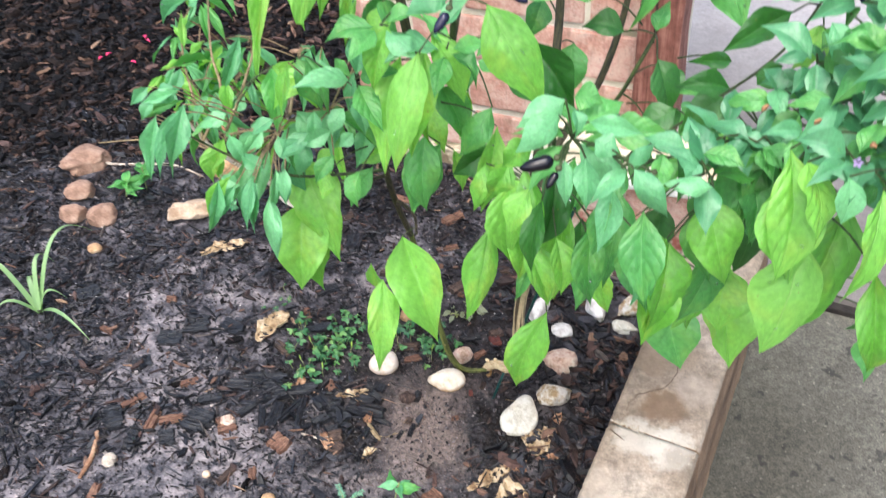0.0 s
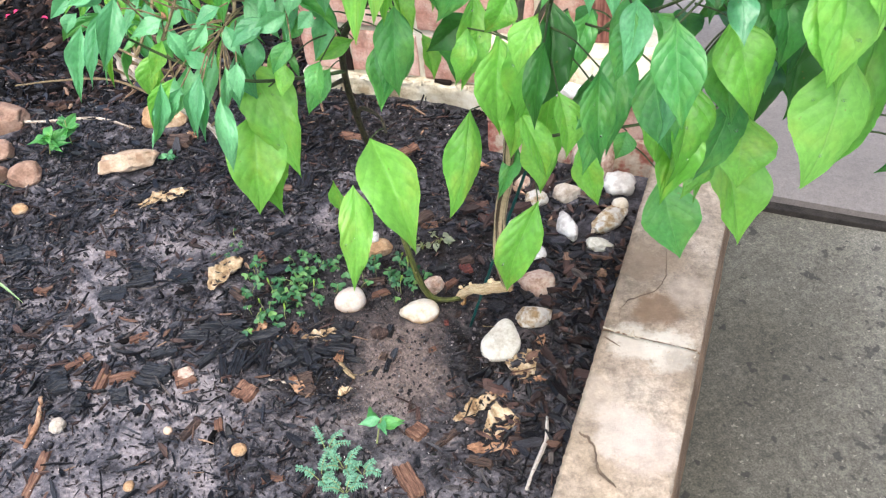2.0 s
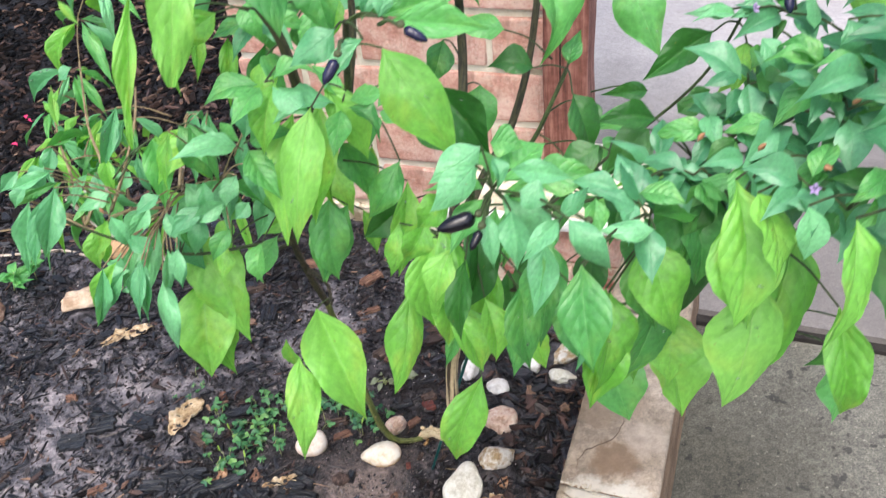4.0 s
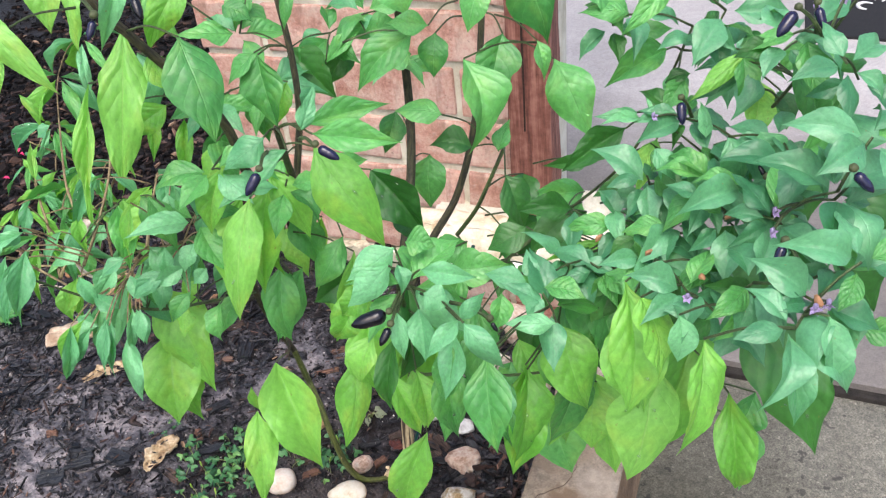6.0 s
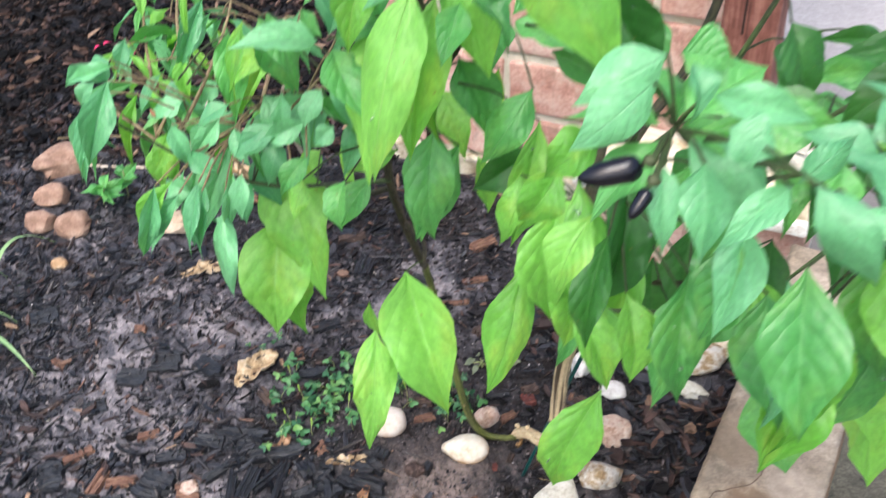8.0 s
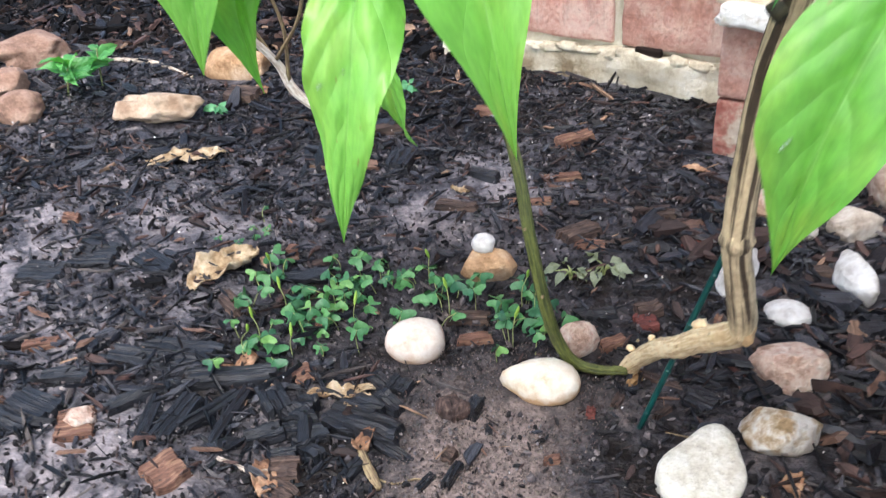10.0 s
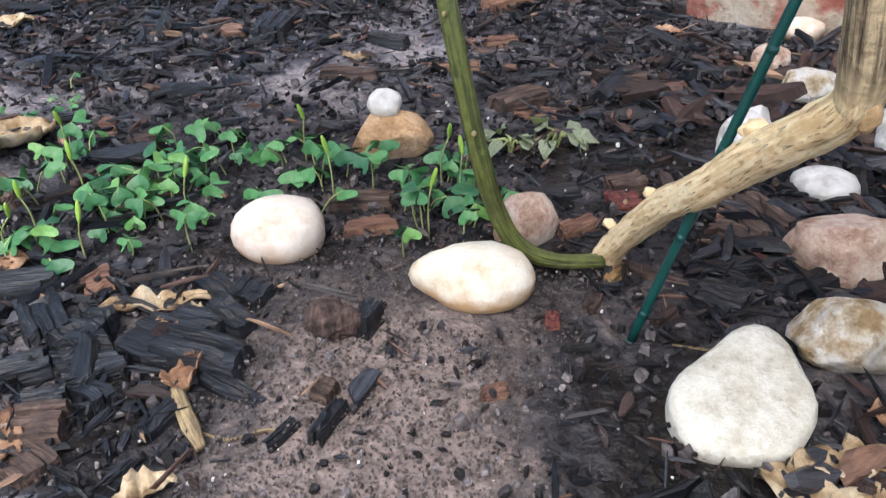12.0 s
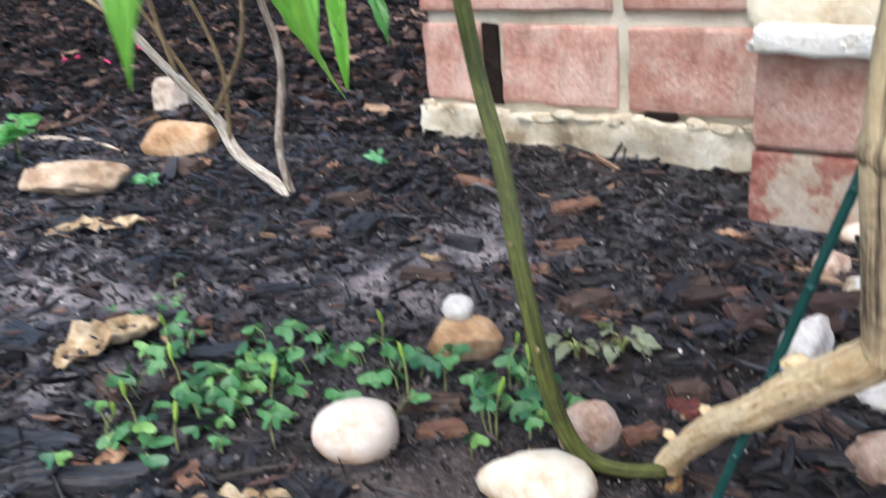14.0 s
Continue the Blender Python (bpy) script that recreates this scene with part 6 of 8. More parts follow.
leaf(pepper, "g", (0.029, 0.693, 0.638), (-0.003, 0.677, 0.588), 0.030)
leaf(pepper, "g", (-0.037, 0.730, 0.582), (-0.041, 0.703, 0.498), 0.040)
leaf(pepper, "y", (-0.032, 0.729, 0.676), (-0.032, 0.700, 0.607), 0.020)
leaf(pepper, "g", (-0.019, 0.752, 0.626), (0.003, 0.729, 0.571), 0.036)
leaf(pepper, "y", (-0.025, 0.688, 0.721), (0.007, 0.659, 0.667), 0.031)
leaf(pepper, "y", (-0.148, 0.814, 0.611), (-0.205, 0.802, 0.569), 0.033)
leaf(pepper, "g", (-0.167, 0.805, 0.630), (-0.140, 0.780, 0.582), 0.035)
leaf(pepper, "g", (-0.202, 0.836, 0.601), (-0.204, 0.809, 0.533), 0.031)
leaf(pepper, "b", (-0.146, 0.821, 0.619), (-0.140, 0.810, 0.595), 0.018)
leaf(pepper, "b", (0.071, 0.514, 0.763), (0.037, 0.506, 0.745), 0.026)
leaf(pepper, "b", (0.066, 0.503, 0.757), (0.037, 0.491, 0.734), 0.024)
leaf(pepper, "b", (0.071, 0.472, 0.783), (0.072, 0.460, 0.768), 0.012)
leaf(pepper, "g", (0.079, 0.527, 0.756), (0.099, 0.522, 0.752), 0.023)
leaf(pepper, "b", (0.086, 0.499, 0.754), (0.122, 0.491, 0.748), 0.017)
leaf(pepper, "g", (0.110, 0.542, 0.714), (0.153, 0.539, 0.715), 0.032)
leaf(pepper, "b", (0.085, 0.467, 0.762), (0.101, 0.460, 0.755), 0.020)
leaf(pepper, "b", (0.104, 0.447, 0.755), (0.122, 0.456, 0.768), 0.012)
leaf(pepper, "b", (0.082, 0.476, 0.741), (0.082, 0.459, 0.709), 0.021)
leaf(pepper, "b", (0.105, 0.454, 0.748), (0.081, 0.443, 0.728), 0.014)
leaf(pepper, "b", (0.106, 0.438, 0.761), (0.129, 0.420, 0.734), 0.019)
leaf(pepper, "b", (0.068, 0.476, 0.740), (0.070, 0.460, 0.711), 0.014)
leaf(pepper, "g", (0.102, 0.481, 0.702), (0.090, 0.464, 0.660), 0.024)
leaf(pepper, "g", (0.139, 0.498, 0.726), (0.130, 0.487, 0.701), 0.019)
leaf(pepper, "b", (0.173, 0.481, 0.709), (0.137, 0.485, 0.710), 0.017)
leaf(pepper, "y", (0.051, 0.525, 0.719), (0.027, 0.522, 0.701), 0.024)
leaf(pepper, "y", (0.038, 0.549, 0.685), (0.017, 0.544, 0.655), 0.025)
leaf(pepper, "y", (0.051, 0.520, 0.682), (0.036, 0.507, 0.646), 0.024)
leaf(pepper, "y", (0.222, 0.368, 0.797), (0.210, 0.337, 0.738), 0.032)
leaf(pepper, "b", (0.261, 0.358, 0.804), (0.262, 0.334, 0.760), 0.021)
leaf(pepper, "d", (0.297, 0.454, 0.719), (0.339, 0.410, 0.623), 0.062)
leaf(pepper, "y", (0.290, 0.451, 0.651), (0.297, 0.421, 0.570), 0.033)
leaf(pepper, "b", (0.278, 0.354, 0.817), (0.280, 0.337, 0.785), 0.020)
leaf(pepper, "d", (0.361, 0.492, 0.740), (0.397, 0.467, 0.695), 0.042)
leaf(pepper, "g", (0.306, 0.418, 0.803), (0.348, 0.405, 0.791), 0.019)
leaf(pepper, "d", (0.408, 0.562, 0.736), (0.434, 0.532, 0.681), 0.042)
leaf(pepper, "g", (0.323, 0.388, 0.768), (0.348, 0.384, 0.763), 0.019)
leaf(pepper, "b", (0.230, 0.419, 0.765), (0.230, 0.405, 0.738), 0.020)
leaf(pepper, "g", (0.265, 0.404, 0.781), (0.242, 0.394, 0.763), 0.015)
leaf(pepper, "d", (0.251, 0.652, 0.450), (0.269, 0.634, 0.415), 0.034)
leaf(pepper, "y", (0.197, 0.617, 0.482), (0.216, 0.594, 0.430), 0.043)
leaf(pepper, "d", (0.064, 0.559, 0.636), (0.053, 0.534, 0.576), 0.023)
leaf(pepper, "y", (0.056, 0.612, 0.542), (0.078, 0.587, 0.482), 0.030)
leaf(pepper, "g", (0.056, 0.760, 0.643), (0.081, 0.767, 0.655), 0.022)
leaf(pepper, "g", (0.170, 0.691, 0.712), (0.182, 0.708, 0.734), 0.019)
leaf(pepper, "d", (0.045, 0.795, 0.606), (0.099, 0.780, 0.578), 0.034)
leaf(pepper, "g", (-0.028, 0.841, 0.814), (-0.049, 0.828, 0.779), 0.030)
leaf(pepper, "g", (0.015, 0.742, 0.855), (0.004, 0.729, 0.822), 0.015)
leaf(pepper, "g", (-0.052, 0.815, 0.811), (-0.027, 0.808, 0.796), 0.025)
leaf(pepper, "g", (0.072, 0.736, 0.853), (0.134, 0.730, 0.854), 0.040)
leaf(pepper, "g", (0.099, 0.833, 0.816), (0.111, 0.818, 0.784), 0.046)
leaf(pepper, "g", (0.172, 0.773, 0.828), (0.154, 0.758, 0.791), 0.033)
leaf(pepper, "l", (0.244, 0.472, 0.663), (0.224, 0.436, 0.576), 0.059)
leaf(pepper, "l", (0.216, 0.470, 0.722), (0.222, 0.436, 0.658), 0.039)
leaf(pepper, "y", (0.186, 0.526, 0.662), (0.205, 0.490, 0.596), 0.047)
leaf(pepper, "y", (0.164, 0.537, 0.611), (0.149, 0.498, 0.520), 0.041)
leaf(pepper, "g", (0.109, 0.570, 0.585), (0.096, 0.543, 0.521), 0.037)
leaf(pepper, "y", (0.079, 0.571, 0.585), (0.083, 0.549, 0.535), 0.033)
leaf(pepper, "b", (0.127, 0.488, 0.675), (0.126, 0.455, 0.615), 0.029)
leaf(pepper, "g", (0.215, 0.558, 0.576), (0.189, 0.531, 0.510), 0.047)
leaf(pepper, "b", (0.283, 0.407, 0.806), (0.270, 0.393, 0.783), 0.018)
leaf(pepper, "b", (0.293, 0.377, 0.802), (0.297, 0.358, 0.767), 0.019)
leaf(pepper, "g", (0.302, 0.514, 0.748), (0.282, 0.501, 0.726), 0.024)
leaf(pepper, "y", (-0.052, 0.706, 0.687), (-0.074, 0.655, 0.590), 0.050)
leaf(pepper, "y", (-0.031, 0.727, 0.683), (-0.048, 0.679, 0.592), 0.047)
leaf(pepper, "y", (0.045, 0.644, 0.592), (0.041, 0.610, 0.514), 0.042)
leaf(pepper, "y", (0.035, 0.725, 0.594), (0.017, 0.691, 0.511), 0.035)
leaf(pepper, "g", (-0.040, 0.813, 0.504), (-0.059, 0.784, 0.431), 0.042)
leaf(pepper, "g", (-0.074, 0.800, 0.703), (-0.083, 0.766, 0.620), 0.040)
leaf(pepper, "g", (0.124, 0.859, 0.606), (0.118, 0.836, 0.551), 0.046)
leaf(pepper, "g", (0.333, 0.490, 0.563), (0.327, 0.466, 0.508), 0.046)
leaf(pepper, "l", (-0.125, 0.730, 0.773), (-0.138, 0.700, 0.717), 0.029)
leaf(pepper, "l", (-0.121, 0.761, 0.746), (-0.127, 0.739, 0.706), 0.013)
leaf(pepper, "l", (-0.103, 0.790, 0.718), (-0.110, 0.761, 0.665), 0.018)
leaf(pepper, "y", (-0.067, 0.723, 0.730), (-0.082, 0.701, 0.689), 0.027)
leaf(pepper, "y", (-0.210, 0.878, 0.579), (-0.211, 0.848, 0.510), 0.036)
leaf(pepper, "y", (-0.181, 0.862, 0.590), (-0.160, 0.839, 0.544), 0.031)
leaf(pepper, "y", (-0.015, 0.728, 0.703), (-0.007, 0.703, 0.665), 0.022)
leaf(pepper, "y", (-0.034, 0.743, 0.659), (-0.035, 0.703, 0.586), 0.018)
leaf(pepper, "g", (-0.030, 0.755, 0.549), (-0.055, 0.722, 0.488), 0.039)
leaf(pepper, "y", (0.023, 0.681, 0.582), (0.012, 0.657, 0.539), 0.023)
leaf(pepper, "y", (0.008, 0.759, 0.614), (-0.002, 0.735, 0.570), 0.018)
leaf(pepper, "y", (-0.146, 0.770, 0.509), (-0.154, 0.754, 0.480), 0.022)
leaf(pepper, "g", (-0.112, 0.770, 0.508), (-0.120, 0.750, 0.472), 0.025)
leaf(pepper, "y", (0.053, 0.649, 0.542), (0.052, 0.616, 0.484), 0.038)
leaf(pepper, "y", (0.077, 0.660, 0.492), (0.087, 0.628, 0.433), 0.035)
leaf(pepper, "g", (0.108, 0.563, 0.608), (0.106, 0.525, 0.540), 0.031)
leaf(pepper, "g", (0.134, 0.521, 0.634), (0.144, 0.487, 0.574), 0.041)
leaf(pepper, "l", (0.224, 0.481, 0.708), (0.233, 0.445, 0.643), 0.035)
leaf(pepper, "g", (0.197, 0.553, 0.639), (0.202, 0.518, 0.575), 0.049)
leaf(pepper, "y", (0.231, 0.561, 0.553), (0.222, 0.532, 0.501), 0.059)
leaf(pepper, "g", (0.217, 0.539, 0.684), (0.222, 0.508, 0.627), 0.040)
# dark fillers behind the right-hand cluster, canopy shade in their colour
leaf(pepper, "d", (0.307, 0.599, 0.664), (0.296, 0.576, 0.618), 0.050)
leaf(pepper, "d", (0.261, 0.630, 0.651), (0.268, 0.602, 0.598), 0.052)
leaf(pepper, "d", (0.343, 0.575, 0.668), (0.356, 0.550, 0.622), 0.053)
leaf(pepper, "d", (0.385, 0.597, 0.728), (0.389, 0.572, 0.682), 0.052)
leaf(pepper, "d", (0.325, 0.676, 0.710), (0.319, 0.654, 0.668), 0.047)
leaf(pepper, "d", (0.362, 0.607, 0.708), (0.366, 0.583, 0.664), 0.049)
leaf(pepper, "g", (0.268, 0.763, 0.606), (0.203, 0.760, 0.606), 0.032)
leaf(pepper, "d", (0.230, 0.774, 0.543), (0.185, 0.774, 0.545), 0.044)
leaf(pepper, "d", (0.263, 0.734, 0.603), (0.216, 0.717, 0.577), 0.034)
leaf(pepper, "d", (0.286, 0.823, 0.599), (0.239, 0.823, 0.601), 0.021)
leaf(pepper, "g", (-0.061, 0.804, 0.732), (-0.070, 0.786, 0.700), 0.029)
leaf(pepper, "g", (-0.046, 0.835, 0.707), (-0.035, 0.815, 0.668), 0.031)
leaf(pepper, "y", (-0.005, 0.790, 0.745), (-0.019, 0.773, 0.712), 0.024)
leaf(pepper, "b", (0.021, 0.715, 0.778), (0.011, 0.703, 0.761), 0.014)
leaf(pepper, "g", (-0.078, 0.771, 0.757), (-0.072, 0.755, 0.726), 0.027)
leaf(pepper, "g", (0.094, 0.910, 0.634), (0.076, 0.889, 0.594), 0.035)
leaf(pepper, "y", (-0.038, 0.818, 0.561), (-0.019, 0.792, 0.511), 0.035)
leaf(pepper, "y", (-0.009, 0.802, 0.510), (0.002, 0.780, 0.468), 0.025)
leaf(pepper, "g", (0.217, 0.542, 0.701), (0.204, 0.511, 0.636), 0.047)
leaf(pepper, "d", (0.273, 0.605, 0.656), (0.259, 0.569, 0.579), 0.050)
leaf(pepper, "d", (0.258, 0.638, 0.574), (0.262, 0.600, 0.499), 0.053)
leaf(pepper, "g", (0.287, 0.681, 0.562), (0.310, 0.649, 0.502), 0.046)
leaf(pepper, "y", (0.218, 0.451, 0.752), (0.224, 0.421, 0.705), 0.038)
leaf(pepper, "d", (0.160, 0.765, 0.467), (0.152, 0.728, 0.394), 0.047)
leaf(pepper, "g", (0.014, 0.800, 0.522), (0.021, 0.771, 0.465), 0.040)
leaf(pepper, "d", (0.135, 0.772, 0.430), (0.138, 0.747, 0.380), 0.042)

# fillers before the pedestal; the "d" ones are coloured as if shaded
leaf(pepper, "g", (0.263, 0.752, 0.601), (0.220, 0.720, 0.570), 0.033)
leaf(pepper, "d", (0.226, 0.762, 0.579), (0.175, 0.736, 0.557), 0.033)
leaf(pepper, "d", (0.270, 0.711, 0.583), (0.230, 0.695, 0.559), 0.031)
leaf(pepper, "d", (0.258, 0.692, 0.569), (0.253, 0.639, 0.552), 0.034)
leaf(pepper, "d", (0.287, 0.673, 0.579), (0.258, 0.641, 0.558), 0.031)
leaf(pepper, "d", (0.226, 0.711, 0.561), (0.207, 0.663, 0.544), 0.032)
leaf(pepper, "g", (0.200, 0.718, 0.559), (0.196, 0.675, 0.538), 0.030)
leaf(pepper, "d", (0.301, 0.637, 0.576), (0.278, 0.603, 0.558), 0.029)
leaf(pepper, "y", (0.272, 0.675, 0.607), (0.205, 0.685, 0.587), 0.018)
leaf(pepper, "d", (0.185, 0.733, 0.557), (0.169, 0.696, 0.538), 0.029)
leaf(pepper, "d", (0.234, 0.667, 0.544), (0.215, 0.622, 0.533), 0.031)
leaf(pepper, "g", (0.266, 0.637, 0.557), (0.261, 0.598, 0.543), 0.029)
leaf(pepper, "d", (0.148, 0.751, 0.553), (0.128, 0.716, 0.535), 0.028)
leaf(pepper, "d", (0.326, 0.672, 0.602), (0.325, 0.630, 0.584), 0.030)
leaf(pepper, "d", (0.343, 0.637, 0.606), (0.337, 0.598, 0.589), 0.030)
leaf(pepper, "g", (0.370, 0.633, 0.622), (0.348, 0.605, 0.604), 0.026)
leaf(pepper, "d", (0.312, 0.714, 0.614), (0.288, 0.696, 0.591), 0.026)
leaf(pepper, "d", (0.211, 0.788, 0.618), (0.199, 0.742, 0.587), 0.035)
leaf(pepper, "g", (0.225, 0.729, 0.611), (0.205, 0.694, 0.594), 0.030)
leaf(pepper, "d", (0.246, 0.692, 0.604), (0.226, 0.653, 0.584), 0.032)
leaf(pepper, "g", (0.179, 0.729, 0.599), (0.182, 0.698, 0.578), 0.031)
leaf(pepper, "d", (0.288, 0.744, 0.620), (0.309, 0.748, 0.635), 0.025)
leaf(pepper, "g", (0.070, 0.839, 0.763), (0.105, 0.839, 0.765), 0.033)
leaf(pepper, "g", (0.110, 0.827, 0.741), (0.072, 0.825, 0.735), 0.033)
leaf(pepper, "d", (0.050, 0.872, 0.740), (0.021, 0.851, 0.701), 0.035)
leaf(pepper, "g", (-0.042, 0.823, 0.747), (-0.024, 0.788, 0.720), 0.032)
leaf(pepper, "l", (-0.218, 1.276, 0.217), (-0.206, 1.222, 0.125), 0.016, "strap", stem=False)
leaf(pepper, "d", (-0.210, 1.347, 0.185), (-0.191, 1.323, 0.135), 0.018, stem=False)

# ---- leaves of the sage ----
whorl(sage, "bbgy", (-0.398, 1.118, 0.452), 0.047, 6, shape="lance", seed=50)
whorl(sage, "bbgy", (-0.375, 1.147, 0.458), 0.041, 6, shape="lance", seed=51)
whorl(sage, "bbgy", (-0.409, 1.161, 0.471), 0.038, 5, shape="lance", seed=52)
whorl(sage, "bbgy", (-0.372, 1.189, 0.510), 0.047, 7, shape="lance", seed=53)
whorl(sage, "bbgy", (-0.318, 1.073, 0.436), 0.047, 6, shape="lance", seed=54)
whorl(sage, "bbgy", (-0.363, 1.078, 0.438), 0.047, 6, shape="lance", seed=55)
whorl(sage, "bbgy", (-0.254, 0.978, 0.453), 0.041, 5, shape="lance", seed=56)
whorl(sage, "bbgy", (-0.362, 0.995, 0.463), 0.054, 6, shape="lance", seed=57)
whorl(sage, "bbgy", (-0.333, 1.130, 0.473), 0.047, 6, shape="lance", seed=58)
whorl(sage, "bbgy", (-0.294, 1.080, 0.447), 0.041, 6, shape="lance", seed=59)
whorl(sage, "bbgy", (-0.343, 1.192, 0.579), 0.061, 6, shape="lance", seed=60)
whorl(sage, "bbgy", (-0.292, 1.173, 0.640), 0.061, 6, shape="lance", seed=61)
whorl(sage, "bbgy", (-0.206, 1.001, 0.517), 0.047, 6, shape="lance", seed=62)
whorl(sage, "bbgy", (-0.395, 1.046, 0.475), 0.045, 5, shape="lance", seed=63)
whorl(sage, "bbgy", (-0.345, 1.095, 0.461), 0.04, 5, shape="lance", seed=64)
whorl(sage, "bbgy", (-0.282, 1.061, 0.504), 0.045, 6, shape="lance", seed=65)
whorl(sage, "bbgy", (-0.211, 0.843, 0.513), 0.045, 6, shape="lance", seed=66)
whorl(sage, "bbgy", (-0.140, 0.803, 0.567), 0.045, 6, shape="lance", seed=67)
whorl(sage, "bbgy", (-0.325, 0.966, 0.463), 0.045, 5, shape="lance", seed=68)
leaf(sage, "b", (-0.300, 0.814, 0.572), (-0.321, 0.789, 0.517), 0.032, "lance")
leaf(sage, "b", (-0.225, 0.843, 0.491), (-0.253, 0.811, 0.422), 0.031, "lance")
leaf(sage, "b", (-0.257, 0.852, 0.470), (-0.276, 0.832, 0.426), 0.022, "lance")
leaf(sage, "y", (-0.300, 0.920, 0.450), (-0.307, 0.895, 0.399), 0.028, "lance")
leaf(sage, "b", (-0.237, 0.858, 0.506), (-0.257, 0.844, 0.480), 0.024, "lance")
leaf(sage, "b", (-0.175, 0.843, 0.524), (-0.203, 0.833, 0.500), 0.027, "lance")
leaf(sage, "b", (-0.224, 0.870, 0.505), (-0.252, 0.863, 0.492), 0.026, "lance")
leaf(sage, "b", (-0.179, 0.819, 0.556), (-0.153, 0.800, 0.526), 0.033, "lance")
leaf(sage, "b", (-0.141, 0.800, 0.568), (-0.164, 0.788, 0.543), 0.033, "lance")
leaf(sage, "b", (-0.404, 0.968, 0.449), (-0.390, 0.948, 0.417), 0.017, "lance")
leaf(sage, "g", (-0.304, 0.964, 0.452), (-0.296, 0.946, 0.424), 0.024, "lance")
leaf(sage, "g", (-0.130, 0.819, 0.532), (-0.147, 0.808, 0.514), 0.028, "lance")
leaf(sage, "b", (-0.295, 0.821, 0.573), (-0.325, 0.793, 0.500), 0.026, "lance")
leaf(sage, "b", (-0.338, 0.901, 0.541), (-0.363, 0.894, 0.525), 0.032, "lance")
leaf(sage, "b", (-0.288, 0.919, 0.488), (-0.321, 0.914, 0.474), 0.027, "lance")
leaf(sage, "b", (-0.316, 0.978, 0.479), (-0.308, 0.964, 0.449), 0.021, "lance")
leaf(sage, "b", (-0.198, 0.790, 0.544), (-0.187, 0.774, 0.521), 0.021, "lance")
leaf(sage, "b", (-0.222, 0.793, 0.498), (-0.245, 0.805, 0.511), 0.022, "lance")
leaf(sage, "b", (-0.269, 0.837, 0.468), (-0.306, 0.812, 0.400), 0.022, "lance")
leaf(sage, "b", (-0.262, 0.822, 0.451), (-0.285, 0.830, 0.460), 0.023, "lance")
leaf(sage, "b", (-0.204, 0.790, 0.497), (-0.201, 0.776, 0.464), 0.022, "lance")
leaf(sage, "b", (-0.235, 0.796, 0.485), (-0.251, 0.777, 0.437), 0.027, "lance")
leaf(sage, "b", (-0.155, 0.771, 0.558), (-0.190, 0.763, 0.539), 0.023, "lance")
leaf(sage, "b", (-0.137, 0.773, 0.561), (-0.168, 0.768, 0.548), 0.023, "lance")
leaf(sage, "b", (-0.120, 0.770, 0.591), (-0.134, 0.757, 0.570), 0.022, "lance")
leaf(sage, "b", (-0.111, 0.753, 0.571), (-0.125, 0.749, 0.558), 0.019, "lance")
leaf(sage, "b", (-0.223, 0.829, 0.527), (-0.248, 0.819, 0.498), 0.021, "lance")
leaf(sage, "y", (-0.292, 0.898, 0.462), (-0.316, 0.882, 0.416), 0.027, "lance")
leaf(sage, "b", (-0.289, 1.017, 0.450), (-0.305, 1.010, 0.430), 0.025, "lance")
leaf(sage, "b", (-0.344, 1.105, 0.552), (-0.362, 1.102, 0.539), 0.025, "lance")
leaf(sage, "b", (-0.331, 0.892, 0.540), (-0.372, 0.888, 0.529), 0.019, "lance")
leaf(sage, "b", (-0.320, 0.834, 0.549), (-0.345, 0.809, 0.485), 0.026, "lance")
leaf(sage, "b", (-0.342, 0.952, 0.534), (-0.352, 0.939, 0.507), 0.019, "lance")
leaf(sage, "b", (-0.308, 0.930, 0.509), (-0.329, 0.914, 0.476), 0.020, "lance")
leaf(sage, "y", (-0.172, 0.783, 0.638), (-0.185, 0.762, 0.587), 0.026, "lance")
leaf(sage, "g", (-0.153, 0.777, 0.647), (-0.132, 0.754, 0.604), 0.031, "lance")
leaf(sage, "b", (-0.151, 0.871, 0.604), (-0.148, 0.853, 0.562), 0.022, "lance")
leaf(sage, "b", (-0.157, 0.768, 0.557), (-0.190, 0.759, 0.540), 0.019, "lance")
leaf(sage, "y", (-0.258, 0.786, 0.495), (-0.285, 0.771, 0.453), 0.020, "lance")
leaf(sage, "b", (-0.230, 0.772, 0.495), (-0.238, 0.751, 0.444), 0.024, "lance")
leaf(sage, "b", (-0.191, 0.764, 0.519), (-0.193, 0.751, 0.489), 0.020, "lance")
leaf(sage, "g", (-0.135, 0.755, 0.542), (-0.154, 0.743, 0.518), 0.023, "lance")
leaf(sage, "b", (-0.253, 0.780, 0.487), (-0.283, 0.766, 0.446), 0.024, "lance")
leaf(sage, "b", (-0.109, 0.775, 0.600), (-0.100, 0.758, 0.569), 0.025, "lance")
leaf(sage, "b", (-0.154, 0.785, 0.579), (-0.156, 0.774, 0.551), 0.019, "lance")
leaf(sage, "b", (-0.260, 0.964, 0.553), (-0.289, 0.949, 0.509), 0.021, "lance")
leaf(sage, "b", (-0.259, 0.815, 0.530), (-0.247, 0.800, 0.501), 0.020, "lance")
leaf(sage, "b", (-0.201, 0.798, 0.560), (-0.224, 0.791, 0.546), 0.020, "lance")
leaf(sage, "y", (-0.287, 0.941, 0.523), (-0.283, 0.921, 0.487), 0.020, "lance")
leaf(sage, "l", (-0.367, 1.056, 0.502), (-0.368, 1.081, 0.538), 0.013, "lance")
leaf(sage, "l", (-0.373, 1.066, 0.513), (-0.379, 1.074, 0.525), 0.009, "lance")
